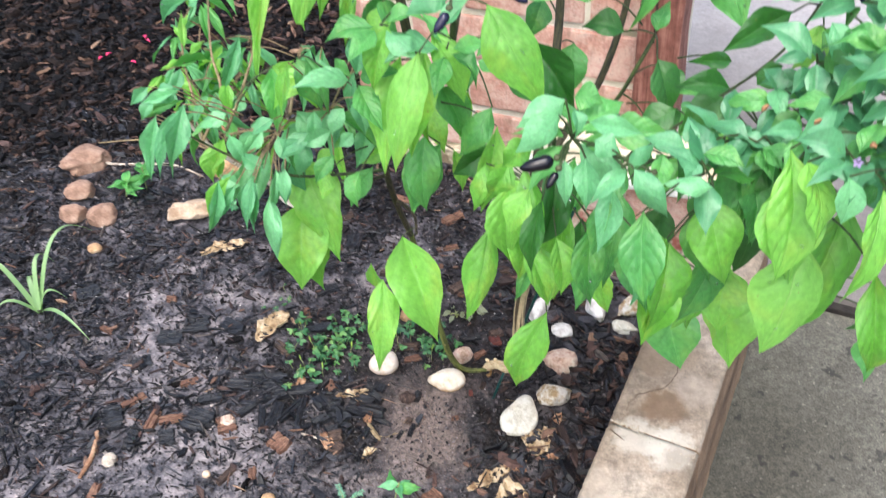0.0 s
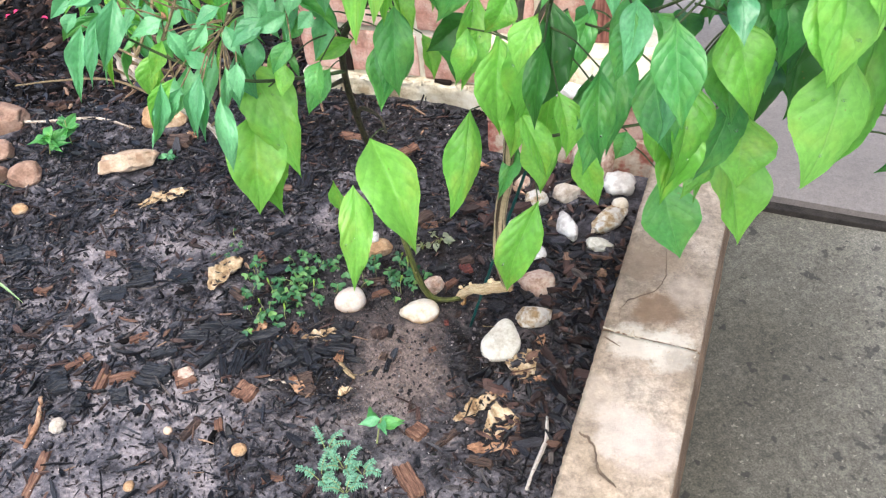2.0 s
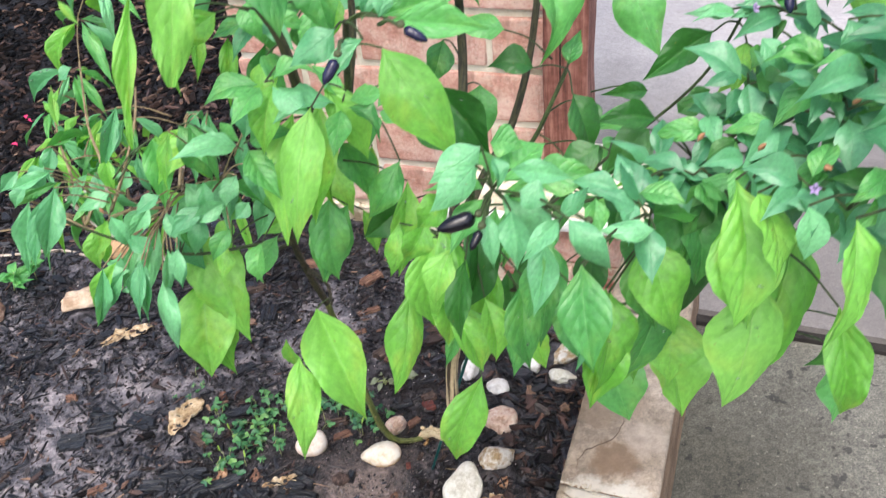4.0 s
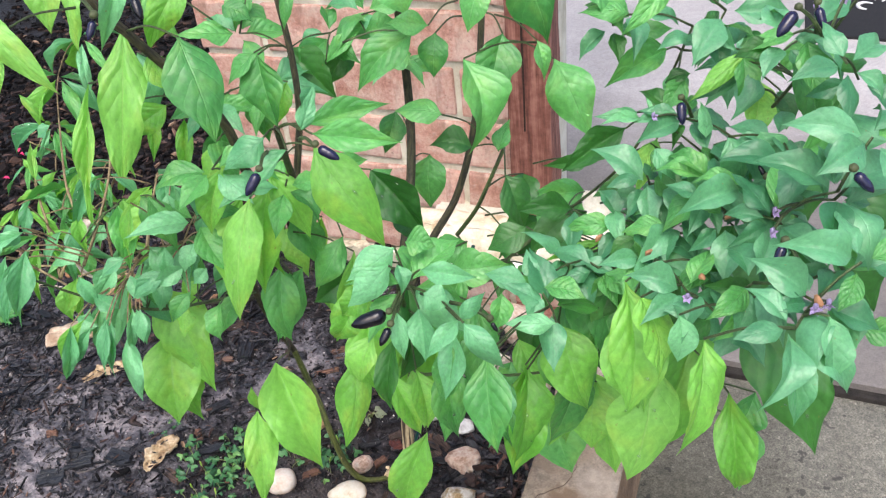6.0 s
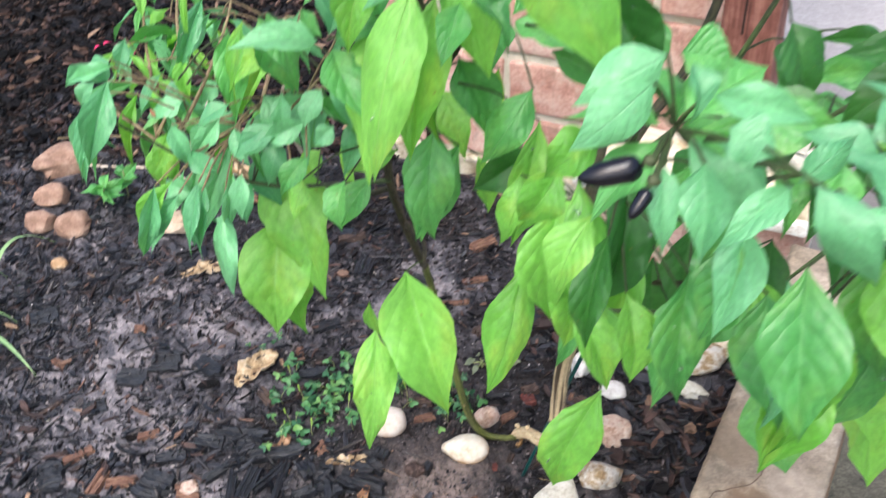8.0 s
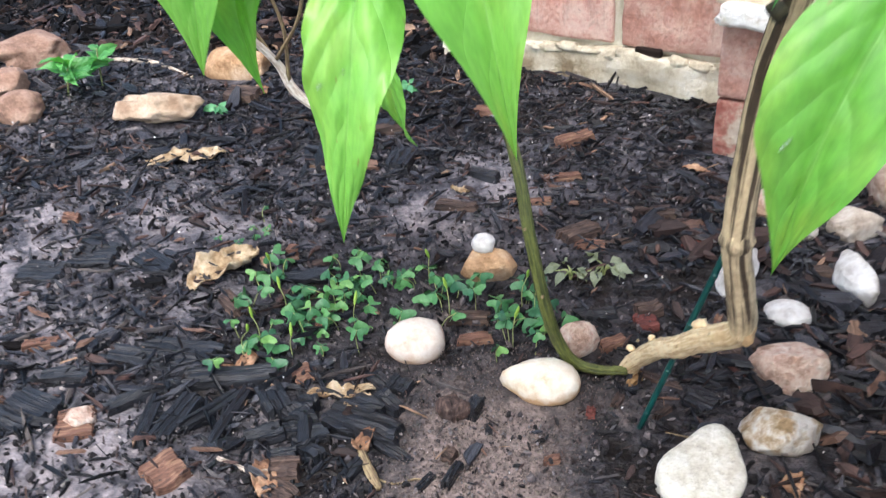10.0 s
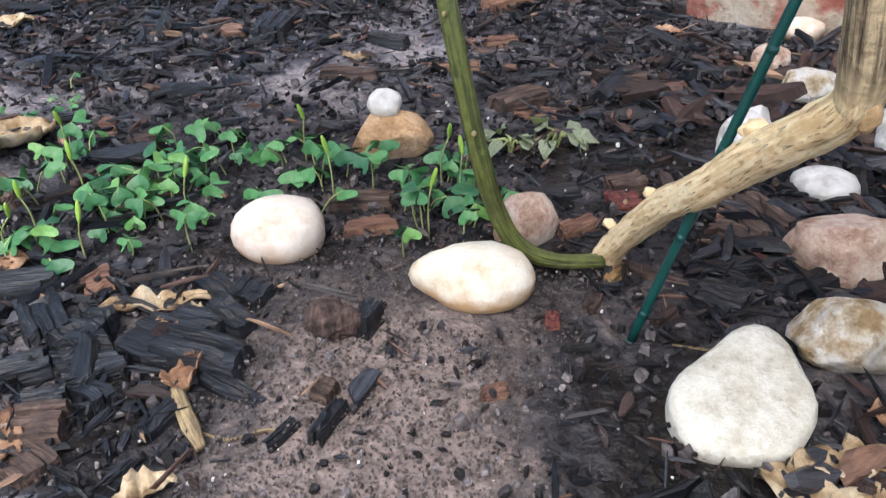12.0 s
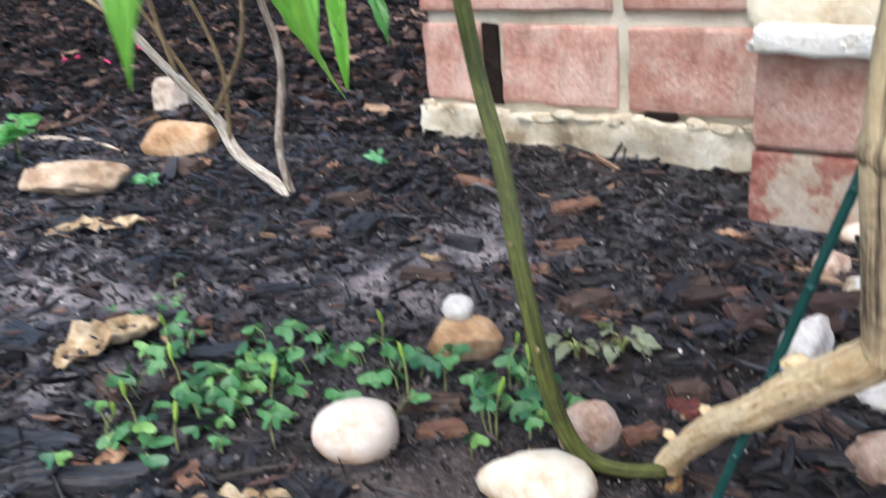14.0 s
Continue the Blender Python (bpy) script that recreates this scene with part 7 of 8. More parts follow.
leaf(sage, "l", (-0.368, 1.074, 0.523), (-0.360, 1.083, 0.537), 0.009, "lance")
leaf(sage, "y", (-0.360, 1.051, 0.496), (-0.343, 1.059, 0.510), 0.012, "lance")
leaf(sage, "b", (-0.110, 0.809, 0.610), (-0.120, 0.792, 0.569), 0.026, "lance")
leaf(sage, "b", (-0.090, 0.807, 0.640), (-0.086, 0.796, 0.613), 0.022, "lance")
leaf(sage, "b", (-0.266, 0.969, 0.566), (-0.292, 0.939, 0.511), 0.022, "lance")
leaf(sage, "b", (-0.181, 0.960, 0.551), (-0.182, 0.937, 0.509), 0.021, "lance")
leaf(sage, "b", (-0.377, 0.924, 0.486), (-0.393, 0.888, 0.421), 0.027, "lance")
leaf(sage, "b", (-0.396, 0.971, 0.497), (-0.419, 0.960, 0.480), 0.020, "lance")
leaf(sage, "b", (-0.390, 0.959, 0.483), (-0.405, 0.948, 0.466), 0.019, "lance")
leaf(sage, "b", (-0.134, 0.830, 0.550), (-0.145, 0.811, 0.514), 0.023, "lance")
leaf(sage, "b", (-0.207, 0.787, 0.502), (-0.215, 0.768, 0.458), 0.019, "lance")
leaf(sage, "b", (-0.228, 0.766, 0.509), (-0.242, 0.742, 0.456), 0.023, "lance")
leaf(sage, "b", (-0.271, 0.779, 0.495), (-0.287, 0.756, 0.443), 0.020, "lance")
leaf(sage, "b", (-0.215, 0.768, 0.479), (-0.213, 0.739, 0.414), 0.026, "lance")
leaf(sage, "y", (-0.276, 0.849, 0.501), (-0.293, 0.833, 0.472), 0.023, "lance")
leaf(sage, "b", (-0.207, 0.823, 0.513), (-0.166, 0.826, 0.515), 0.021, "lance")

# ---- fruits, flowers and dried petals of the pepper ----
def fruit_mesh(material):
    bm = bmesh.new()
    bmesh.ops.create_uvsphere(bm, u_segments=14, v_segments=10, radius=1.0)
    for v in bm.verts:
        t = (v.co.z + 1) / 2
        round_off = min(1.0, t / 0.16) ** 0.5 * min(1.0, (1 - t) / 0.3) ** 0.55
        wide = 0.235 * round_off * (1 - 0.22 * t)
        out = max(1e-6, math.hypot(v.co.x, v.co.y))
        v.co = Vector((v.co.x / out * wide, v.co.y / out * wide, t))
    return finish("fruit", bm, material, True)


FRUITS = {"black": fruit_mesh(FRUIT), "purple": fruit_mesh(FRUIT_PURPLE)}
calyx_mesh = finish("calyx", rounded((0.0024, 0.0024, 0.0022), 3, 2.4, 0.2, 2), CALYX, True)


def axis_pose(at, along, length, wide=None):
    d = Vector(along).normalized()
    q = d.to_track_quat("Z", "Y").to_matrix().to_4x4()
    w = wide or length
    return Matrix.Translation(at) @ q @ Matrix.Diagonal((w, w, length, 1))


def fruit(tip, base, tone):
    t, b = Vector(tip), Vector(base)
    ob = child("fruit", FRUITS[tone], pepper, axis_pose(b, t - b, (t - b).length), "glossy %s fruit" % ("black" if tone == "black" else "dark purple"))
    child("calyx", calyx_mesh, ob, Matrix.Translation(b + (b - t).normalized() * 0.002))
    stalk(pepper, "pepper", b + (b - t).normalized() * 0.003, 0.03, 0.0012)


petal_mesh = mesh_of("petal", *blade_mesh(4, "lance", 6, 4)[:2], PETAL)
anther_mesh = finish("anther", rounded((0.0016, 0.0016, 0.0024), 2, 2.0, 0.1, 1), plain("anther", (0.25, 0.2, 0.35), 0.5), True)


def flower(at, seed):
    rnd = random.Random(seed)
    face = Vector((rnd.uniform(-0.5, 0.5), -0.8, rnd.uniform(-0.4, 0.6))).normalized()
    a = face.orthogonal().normalized()
    c = face.cross(a)
    bloom = child("flower", anther_mesh, pepper, Matrix.Translation(at), "small lilac flower")
    for k in range(5):
        d = (a * math.cos(k * 1.2566) + c * math.sin(k * 1.2566) + face * 0.55).normalized()
        across = d.cross(face).normalized()
        m = Matrix((across * 0.0026, d * 0.0042, across.cross(d) * 0.005)).transposed().to_4x4()
        m.translation = at
        child("petal", petal_mesh, bloom, m, "lilac petal")
    stalk(pepper, "pepper", at, 0.03, 0.0009)


withered = finish("withered_flower", rounded((0.0016, 0.0015, 0.0038), 8, 2.0, 0.7, 2), DRIED, True)
fruit((0.038, 0.474, 0.735), (0.061, 0.476, 0.740), "black")
fruit((0.055, 0.457, 0.731), (0.062, 0.464, 0.739), "black")
fruit((0.044, 0.517, 0.833), (0.032, 0.523, 0.839), "purple")
fruit((-0.016, 0.518, 0.813), (-0.007, 0.525, 0.824), "purple")
fruit((-0.078, 0.515, 0.925), (-0.074, 0.521, 0.933), "purple")
fruit((-0.049, 0.519, 0.932), (-0.052, 0.527, 0.941), "black")
fruit((0.269, 0.397, 0.813), (0.275, 0.404, 0.822), "purple")
fruit((0.310, 0.394, 0.859), (0.302, 0.401, 0.867), "purple")
fruit((0.302, 0.507, 0.890), (0.314, 0.514, 0.901), "purple")
fruit((0.275, 0.560, 0.803), (0.276, 0.570, 0.815), "purple")
fruit((0.130, 0.461, 0.727), (0.127, 0.465, 0.732), "black")
fruit((0.291, 0.477, 0.823), (0.294, 0.473, 0.818), "black")
fruit((0.334, 0.514, 0.888), (0.332, 0.523, 0.898), "purple")
flower(Vector((0.276, 0.420, 0.818)), 0)
flower(Vector((0.239, 0.431, 0.766)), 1)
flower(Vector((0.262, 0.582, 0.798)), 2)
flower(Vector((0.274, 0.361, 0.816)), 3)
flower(Vector((0.281, 0.362, 0.817)), 4)
flower(Vector((0.339, 0.539, 0.893)), 5)
flower(Vector((0.283, 0.434, 0.821)), 6)
flower(Vector((0.341, 0.513, 0.907)), 7)
child("withered_flower", withered, pepper, pose(0.206, 0.513, 0.749, 0, 35, 0), "withered orange flower")
child("withered_flower", withered, pepper, pose(0.230, 0.482, 0.759, 20, 26, 0), "withered orange flower")
child("withered_flower", withered, pepper, pose(0.272, 0.468, 0.793, 40, 17, 0), "withered orange flower")
child("withered_flower", withered, pepper, pose(0.302, 0.461, 0.833, 60, 8, 0), "withered orange flower")
child("withered_flower", withered, pepper, pose(0.253, 0.449, 0.767, 80, -1, 0), "withered orange flower")
child("withered_flower", withered, pepper, pose(0.317, 0.565, 0.854, 100, -10, 0), "withered orange flower")
child("withered_flower", withered, pepper, pose(0.280, 0.577, 0.804, 120, -19, 0), "withered orange flower")
child("withered_flower", withered, pepper, pose(0.275, 0.365, 0.821, 140, -28, 0), "withered orange flower")
child("withered_flower", withered, pepper, pose(-0.247, 0.761, 0.579, 160, -37, 0), "withered orange flower")

# ---- the green stake ----
stake = empty("garden_stake", (0.0375, 0.849, 0.0), "thin dark green plastic garden stake leaning in the soil", "stake")
child("shaft", tube([(0.0375, 0.849, 0.0), (0.0885, 0.8465, 0.2), (0.163, 0.827, 0.5)], [0.0021] * 3, STAKE, 10, 16, 0.1), stake)
child("tip", tube([(0.038, 0.849, 0.002), (0.032, 0.85, -0.02), (0.026, 0.851, -0.045)], [0.0021, 0.0018, 0.0005], STAKE, 10, 4), stake)
for k in range(5):
    t = (k + 0.4) / 5
    c = Vector((0.0375, 0.849, 0.0)).lerp(Vector((0.0885, 0.8465, 0.2)), t)
    child("nub", tube([c, c + Vector((0.0006, -0.0001, 0.0024))], [0.00225, 0.0021], STAKE, 8, 2), stake)

# ---- wood sorrel, seedlings and grass ----
SORREL, snt, sb = shader("sorrel_leaf")
own = snt.nodes.new("ShaderNodeObjectInfo")
fresh = ramp(snt, own.outputs["Random"], [(0.0, (0.022, 0.1, 0.046)), (0.45, (0.05, 0.17, 0.06)), (0.85, (0.075, 0.22, 0.068)), (1.0, (0.15, 0.31, 0.078))])
snt.links.new(mixed(snt, "OVERLAY", 0.4, fresh, ramp(snt, noised(snt, 3.0, 5.0, 0.7), [(0.35, (0.2, 0.2, 0.2)), (0.65, (0.8, 0.8, 0.8))])), sb.inputs["Base Color"])
sb.inputs["Roughness"].default_value = 0.5
POD = plain("sorrel_pod", (0.24, 0.4, 0.06), 0.5)
SORREL_STEM = plain("sorrel_stem", (0.26, 0.3, 0.12), 0.55)


def heart():
    """A folded, heart-shaped leaflet, length 1 along y."""
    verts, faces = [], []
    n = 8
    for i in range(n + 1):
        y = i / n
        half = 0.7 * math.sin(min(1.0, y * 1.12) * math.pi * 0.56) if y < 0.9 else 0.58
        notch = 0.0 if y < 0.7 else 0.26 * (y - 0.7) / 0.3
        for j in range(-3, 4):
            u = j / 3
            verts.append((u * half * (1 if y < 0.95 else 0.8), y - notch * (1 - abs(u)) * 1.1, 0.25 * abs(u) * half - 0.25 * y * y))
    for i in range(n):
        for j in range(6):
            a = i * 7 + j
            faces.append((a, a + 1, a + 8, a + 7))
    return mesh_of("leaflet", verts, faces, SORREL)


HEART = heart()
pod_mesh = finish("pod", rounded((0.0014, 0.0014, 0.006), 5, 2.0, 0.05, 2), POD, True)


def sorrel(spots, label, seed, tall=0.024):
    rnd = random.Random(seed)
    x, y = spots[0]
    plant = empty("wood_sorrel", (x, y, height(x, y)), label, "weed", "wood sorrel clumps")
    for sx, sy in spots:
        for k in range(4):
            fx, fy = sx + rnd.gauss(0, 0.011), sy + rnd.gauss(0, 0.011)
            z0, h = height(fx, fy), tall * rnd.uniform(0.35, 0.95)
            top = Vector((fx + rnd.gauss(0, 0.006), fy + rnd.gauss(0, 0.006), z0 + h))
            holder = child("stem", tube([(fx, fy, z0 - 0.004), ((fx + top.x) / 2 + rnd.gauss(0, 0.002), (fy + top.y) / 2, z0 + h * 0.6), top], [0.0006, 0.0005, 0.0005], SORREL_STEM, 5, 3), plant)
            size, spin = rnd.uniform(0.0062, 0.0115) * min(1.0, tall / 0.022), rnd.uniform(0, 6.3)
            for q in range(3):
                m = Matrix.Translation(top) @ Euler((rnd.gauss(-0.45, 0.35), rnd.gauss(0, 0.3), spin + q * 2.094)).to_matrix().to_4x4() @ Matrix.Scale(size, 4)
                child("leaflet", HEART, holder, m)
            if k == 0 and rnd.random() < 0.45:
                p = Vector((sx + rnd.gauss(0, 0.005), sy, z0 + tall * rnd.uniform(1.0, 1.5)))
                holder = child("stem", tube([(sx, sy, z0), (sx, sy, p.z * 0.6 + z0 * 0.4), p], [0.0006, 0.0005, 0.0005], SORREL_STEM, 5, 3), plant)
                child("pod", pod_mesh, holder, pose(*p, rnd.gauss(0, 14), rnd.gauss(0, 14), 0), "upright yellow-green seed pod")


sorrel([(-0.284, 0.956), (-0.27, 0.984), (-0.26, 0.915), (-0.269, 0.9), (-0.229, 0.9), (-0.248, 0.95), (-0.24, 0.925)], "clump of wood sorrel with yellow-green seed pods", 1)
sorrel([(-0.225, 0.976), (-0.201, 0.955), (-0.195, 1.004), (-0.171, 1.006), (-0.186, 0.935), (-0.21, 0.94), (-0.18, 0.98), (-0.205, 0.985)], "dense clump of green wood sorrel on the soil", 2)
sorrel([(-0.136, 1.002), (-0.112, 0.958), (-0.106, 0.995)], "small wood sorrel behind a pebble", 3)
sorrel([(-0.066, 0.945), (-0.054, 0.976), (-0.057, 0.925), (-0.043, 0.966)], "wood sorrel shoots beside the green stem", 4, 0.03)
sorrel([(-0.318, 1.054), (-0.332, 1.066)], "tiny bluish wood sorrel in the mulch", 5, 0.012)


def seedling(x, y, tall, count, size, label, seed, kinds="bg", name="seedling", shape="pepper"):
    rnd = random.Random(seed)
    z = height(x, y)
    plant = empty(name, (x, y, z), label, "seedling", "seedlings on the bed")
    top = Vector((x + rnd.gauss(0, 0.008), y + rnd.gauss(0, 0.008), z + tall))
    child("stem", tube([(x, y, z - 0.005), ((x + top.x) / 2, (y + top.y) / 2, z + tall * 0.55), top], [0.0014, 0.0011, 0.0008], SORREL_STEM, 6, 4), plant)
    for k in range(count):
        t = rnd.uniform(0.45, 1.0)
        b = Vector((x, y, z)).lerp(top, t)
        a = k * 2.4 + rnd.uniform(-0.4, 0.4)
        d = Vector((math.cos(a), math.sin(a), rnd.uniform(-0.35, 0.5))).normalized()
        ln = size * rnd.uniform(0.6, 1.2)
        leaf(plant, rnd.choice(kinds), b, b + d * ln, ln * 0.5, shape, stem=False)


seedling(-0.108, 0.668, 0.04, 6, 0.036, "green pepper seedling with few leaves", 1)
seedling(-0.666, 1.36, 0.05, 9, 0.045, "small green seedling beside a stone heap", 2, "g")
seedling(-0.63, 1.385, 0.05, 7, 0.035, "small leafy seedling in the mulch", 3, "g")
seedling(-0.223, 1.376, 0.016, 6, 0.016, "tiny pale green seedling on dark mulch", 4, "b")
seedling(-0.45, 1.33, 0.012, 6, 0.02, "low grey-green seedling on dark mulch", 6, "b")
FERNY = leaf_material("ferny_leaf", (0.09, 0.25, 0.16), (0.19, 0.42, 0.29), (0.25, 0.46, 0.34), 0.0, 0.6, 0.2, 0.3)
LEAVES["f"] = FERNY


def feathery(x, y, seed, count, reach):
    """Arching stems set with small leaflets in pairs."""
    rnd = random.Random(seed)
    z = height(x, y)
    plant = empty("seedling", (x, y, z), "feathery blue-green seedling on bare soil", "seedling", "seedlings on the bed")
    for k in range(count):
        a = k * 2.4 + rnd.uniform(-0.5, 0.5)
        ln = reach * rnd.uniform(0.6, 1.15)
        d = Vector((math.cos(a), math.sin(a), 0))
        arc = [Vector((x, y, z - 0.003)), Vector((x, y, z)) + d * (ln * 0.45) + Vector((0, 0, ln * 0.5)), Vector((x, y, z)) + d * ln + Vector((0, 0, ln * 0.55))]
        holder = child("stem", tube(arc, [0.0008, 0.0006, 0.0004], SORREL_STEM, 5, 4), plant)
        for i, q in enumerate(smooth_path(arc, 5)[3:]):
            for side in (-1, 1):
                out = (d * 0.5 + Vector((-d.y, d.x, 0)) * side + Vector((0, 0, rnd.uniform(-0.2, 0.3)))).normalized()
                size = 0.0085 * (1 - 0.05 * i) * rnd.uniform(0.7, 1.2)
                across = out.cross(Vector((0, 0, 1))).normalized()
                m = Matrix((across * (size * 0.5), out * size, across.cross(out) * size)).transposed().to_4x4()
                m.translation = q
                child("leaflet", blade("f", "lance", rnd.randrange(3)), holder, m)


for k, (x, y, c, r) in enumerate(((-0.172, 0.662, 4, 0.028), (-0.15, 0.635, 5, 0.03), (-0.18, 0.622, 4, 0.027), (-0.128, 0.625, 4, 0.026), (-0.15, 0.6, 5, 0.03))):
    feathery(x, y, 40 + k, c, r)

GRASS = leaf_material("grass_blade", (0.1, 0.26, 0.07), (0.2, 0.4, 0.14), (0.4, 0.55, 0.3), 0.0, 0.45)
tuft = empty("grass_tuft", (-0.738, 1.06, 0.0), "pale green grass tuft with long arching blades", "grass")
for a, ln, rise in ((70, 0.17, 0.11), (150, 0.12, 0.1), (-35, 0.14, 0.05), (110, 0.06, 0.06), (20, 0.05, 0.05), (200, 0.07, 0.05), (85, 0.09, 0.09)):
    d = Vector((math.cos(radians(a)), math.sin(radians(a)), 0))
    side = Vector((-d.y, d.x, 0))
    verts, faces = [], []
    for i in range(13):
        t = i / 12
        c = Vector((-0.738, 1.06, height(-0.738, 1.06))) + d * (ln * t) + Vector((0, 0, rise * math.sin(t * 2.6) - 0.01 * t))
        w = 0.0042 * (1 - t ** 2.2) + 0.0003
        verts += [c - side * w, c - Vector((0, 0, 0.0012)), c + side * w]
        if i:
            n0 = i * 3
            faces += [(n0 - 3, n0 - 2, n0 + 1, n0), (n0 - 2, n0 - 1, n0 + 2, n0 + 1)]
    child("blade", mesh_of("blade", verts, faces, GRASS), tuft)

# ---- dry leaves, sticks and larger bark on the soil ----
DRY_LEAF = mottled("dry_leaf", [(0.36, (0.2, 0.12, 0.06)), (0.46, (0.38, 0.27, 0.15)), (0.56, (0.55, 0.43, 0.28)), (0.68, (0.72, 0.62, 0.46))], 60.0, 300.0, 0.7, 0.002)
RUST_LEAF = mottled("rust_leaf", [(0.36, (0.15, 0.075, 0.045)), (0.5, (0.32, 0.17, 0.095)), (0.64, (0.5, 0.33, 0.21))], 60.0, 300.0, 0.7, 0.002)
CHAR = fibrous("charred_bark", [(0.36, (0.005, 0.0054, 0.0066)), (0.5, (0.011, 0.0122, 0.0155)), (0.64, (0.03, 0.034, 0.043))], 0.4)


def dry_leaf(a, b, wide, label, material, seed, roll=1.7, name="dry_leaf"):
    """A withered leaf: ragged, crumpled and partly rolled along its length."""
    p, q = Vector((*a, 0)), Vector((*b, 0))
    d = (q - p).normalized()
    side = Vector((-d.y, d.x, 0))
    verts, faces = [], []
    n, m = 18, 10
    for i in range(n + 1):
        t = i / n
        body = math.sin(math.pi * (0.06 + 0.9 * t)) ** 0.8
        c = p.lerp(q, t) + side * (wide * 0.3 * math.sin(3 * t + seed))
        c.z = height(c.x, c.y) + 0.002 + 0.007 * abs(noise.noise(Vector((t * 4, seed, 3))))
        bend = roll * (1 + 0.6 * noise.noise(Vector((t * 3, seed, 8))))
        for j in range(m + 1):
            u = j / m - 0.5
            ragged = 1 + 0.45 * noise.noise(Vector((t * 9, seed, 1 if u > 0 else 7))) * abs(2 * u)
            half, ang = wide / 2 * body * ragged, u * bend
            lift = (1 - math.cos(ang)) * half * 1.1 + 0.22 * wide * noise.noise(Vector((t * 7, u * 5, seed)))
            verts.append(c + side * (math.sin(ang) / math.sin(0.85) * half) + Vector((0, 0, max(0.0, lift))))
    for i in range(n):
        for j in range(m):
            k = i * (m + 1) + j
            faces.append((k, k + 1, k + m + 2, k + m + 1))
    ob = new(name, mesh_of(name, verts, faces, material))
    mod = ob.modifiers.new("thickness", "SOLIDIFY")
    mod.thickness = 0.0006
    return tagged(ob, label, "leaf", "withered leaves")


dry_leaf((-0.477, 1.181), (-0.402, 1.226), 0.03, "withered tan leaf curled on the mulch", DRY_LEAF, 1)
dry_leaf((-0.335, 0.972), (-0.315, 1.042), 0.03, "withered yellowish leaf with a brown tip", DRY_LEAF, 2, 2.7)
dry_leaf((-0.205, 0.858), (-0.155, 0.872), 0.014, "narrow dry tan leaf on the soil", DRY_LEAF, 3)
dry_leaf((-0.172, 0.862), (-0.15, 0.85), 0.018, "crumpled pale yellow leaf", DRY_LEAF, 4)
dry_leaf((-0.007, 0.695), (0.061, 0.718), 0.02, "long dry cream leaf near the edging", DRY_LEAF, 5)
dry_leaf((0.031, 0.664), (0.081, 0.676), 0.034, "crumpled dry tan leaf on soil", DRY_LEAF, 6, 2.2)
dry_leaf((0.037, 0.669), (0.07, 0.628), 0.02, "curled rusty brown leaf on soil", RUST_LEAF, 7)
dry_leaf((0.075, 0.771), (0.112, 0.756), 0.02, "crumpled tan leaf scrap near the edging", DRY_LEAF, 21)
dry_leaf((0.086, 0.743), (0.117, 0.772), 0.016, "twisted cream leaf scrap on soil", DRY_LEAF, 22, 2.4)
dry_leaf((0.009, 0.65), (0.053, 0.633), 0.016, "rusty leaf scrap near the edging", RUST_LEAF, 23, 2.0)
dry_leaf((0.058, 0.719), (0.078, 0.728), 0.02, "flat brown leaf scrap on soil", RUST_LEAF, 27, 1.2)
dry_leaf((0.045, 0.735), (0.062, 0.722), 0.016, "small brown leaf on dark soil", RUST_LEAF, 24, 1.4)
dry_leaf((0.085, 0.74), (0.1, 0.76), 0.014, "torn tan leaf on dark soil", DRY_LEAF, 25, 1.6)
dry_leaf((0.105, 0.735), (0.13, 0.742), 0.01, "narrow orange leaf by the edging", RUST_LEAF, 26, 1.8)
dry_leaf((0.09, 0.77), (0.13, 0.79), 0.018, "torn pale dry leaf beside a flat stone", DRY_LEAF, 8)
dry_leaf((0.134, 0.815), (0.136, 0.795), 0.014, "small bright orange dry leaf", RUST_LEAF, 9)
dry_leaf((-0.285, 0.872), (-0.255, 0.895), 0.02, "curled orange brown leaf by the sorrel", RUST_LEAF, 10)
dry_leaf((-0.218, 0.765), (-0.206, 0.79), 0.024, "orange dry leaf standing in the mulch", RUST_LEAF, 11, 1.6)
dry_leaf((-0.158, 0.745), (-0.135, 0.757), 0.012, "pale green dry leaf scrap", DRY_LEAF, 12)
dry_leaf((-0.16, 0.816), (-0.148, 0.808), 0.015, "small orange dry husk", RUST_LEAF, 13, 3.0)
dry_leaf((0.09, 1.212), (0.118, 1.208), 0.014, "orange dry leaf scrap near the bricks", RUST_LEAF, 14, 1.2)
dry_leaf((-0.14, 1.16), (-0.12, 1.165), 0.02, "pale scrap of dry leaf on the soil", DRY_LEAF, 15, 0.8)
dry_leaf((-0.42, 1.37), (-0.405, 1.385), 0.02, "small rusty leaf on dark mulch", RUST_LEAF, 16)
dry_leaf((-0.28, 1.36), (-0.26, 1.368), 0.016, "small orange leaf by the twigs", RUST_LEAF, 17)

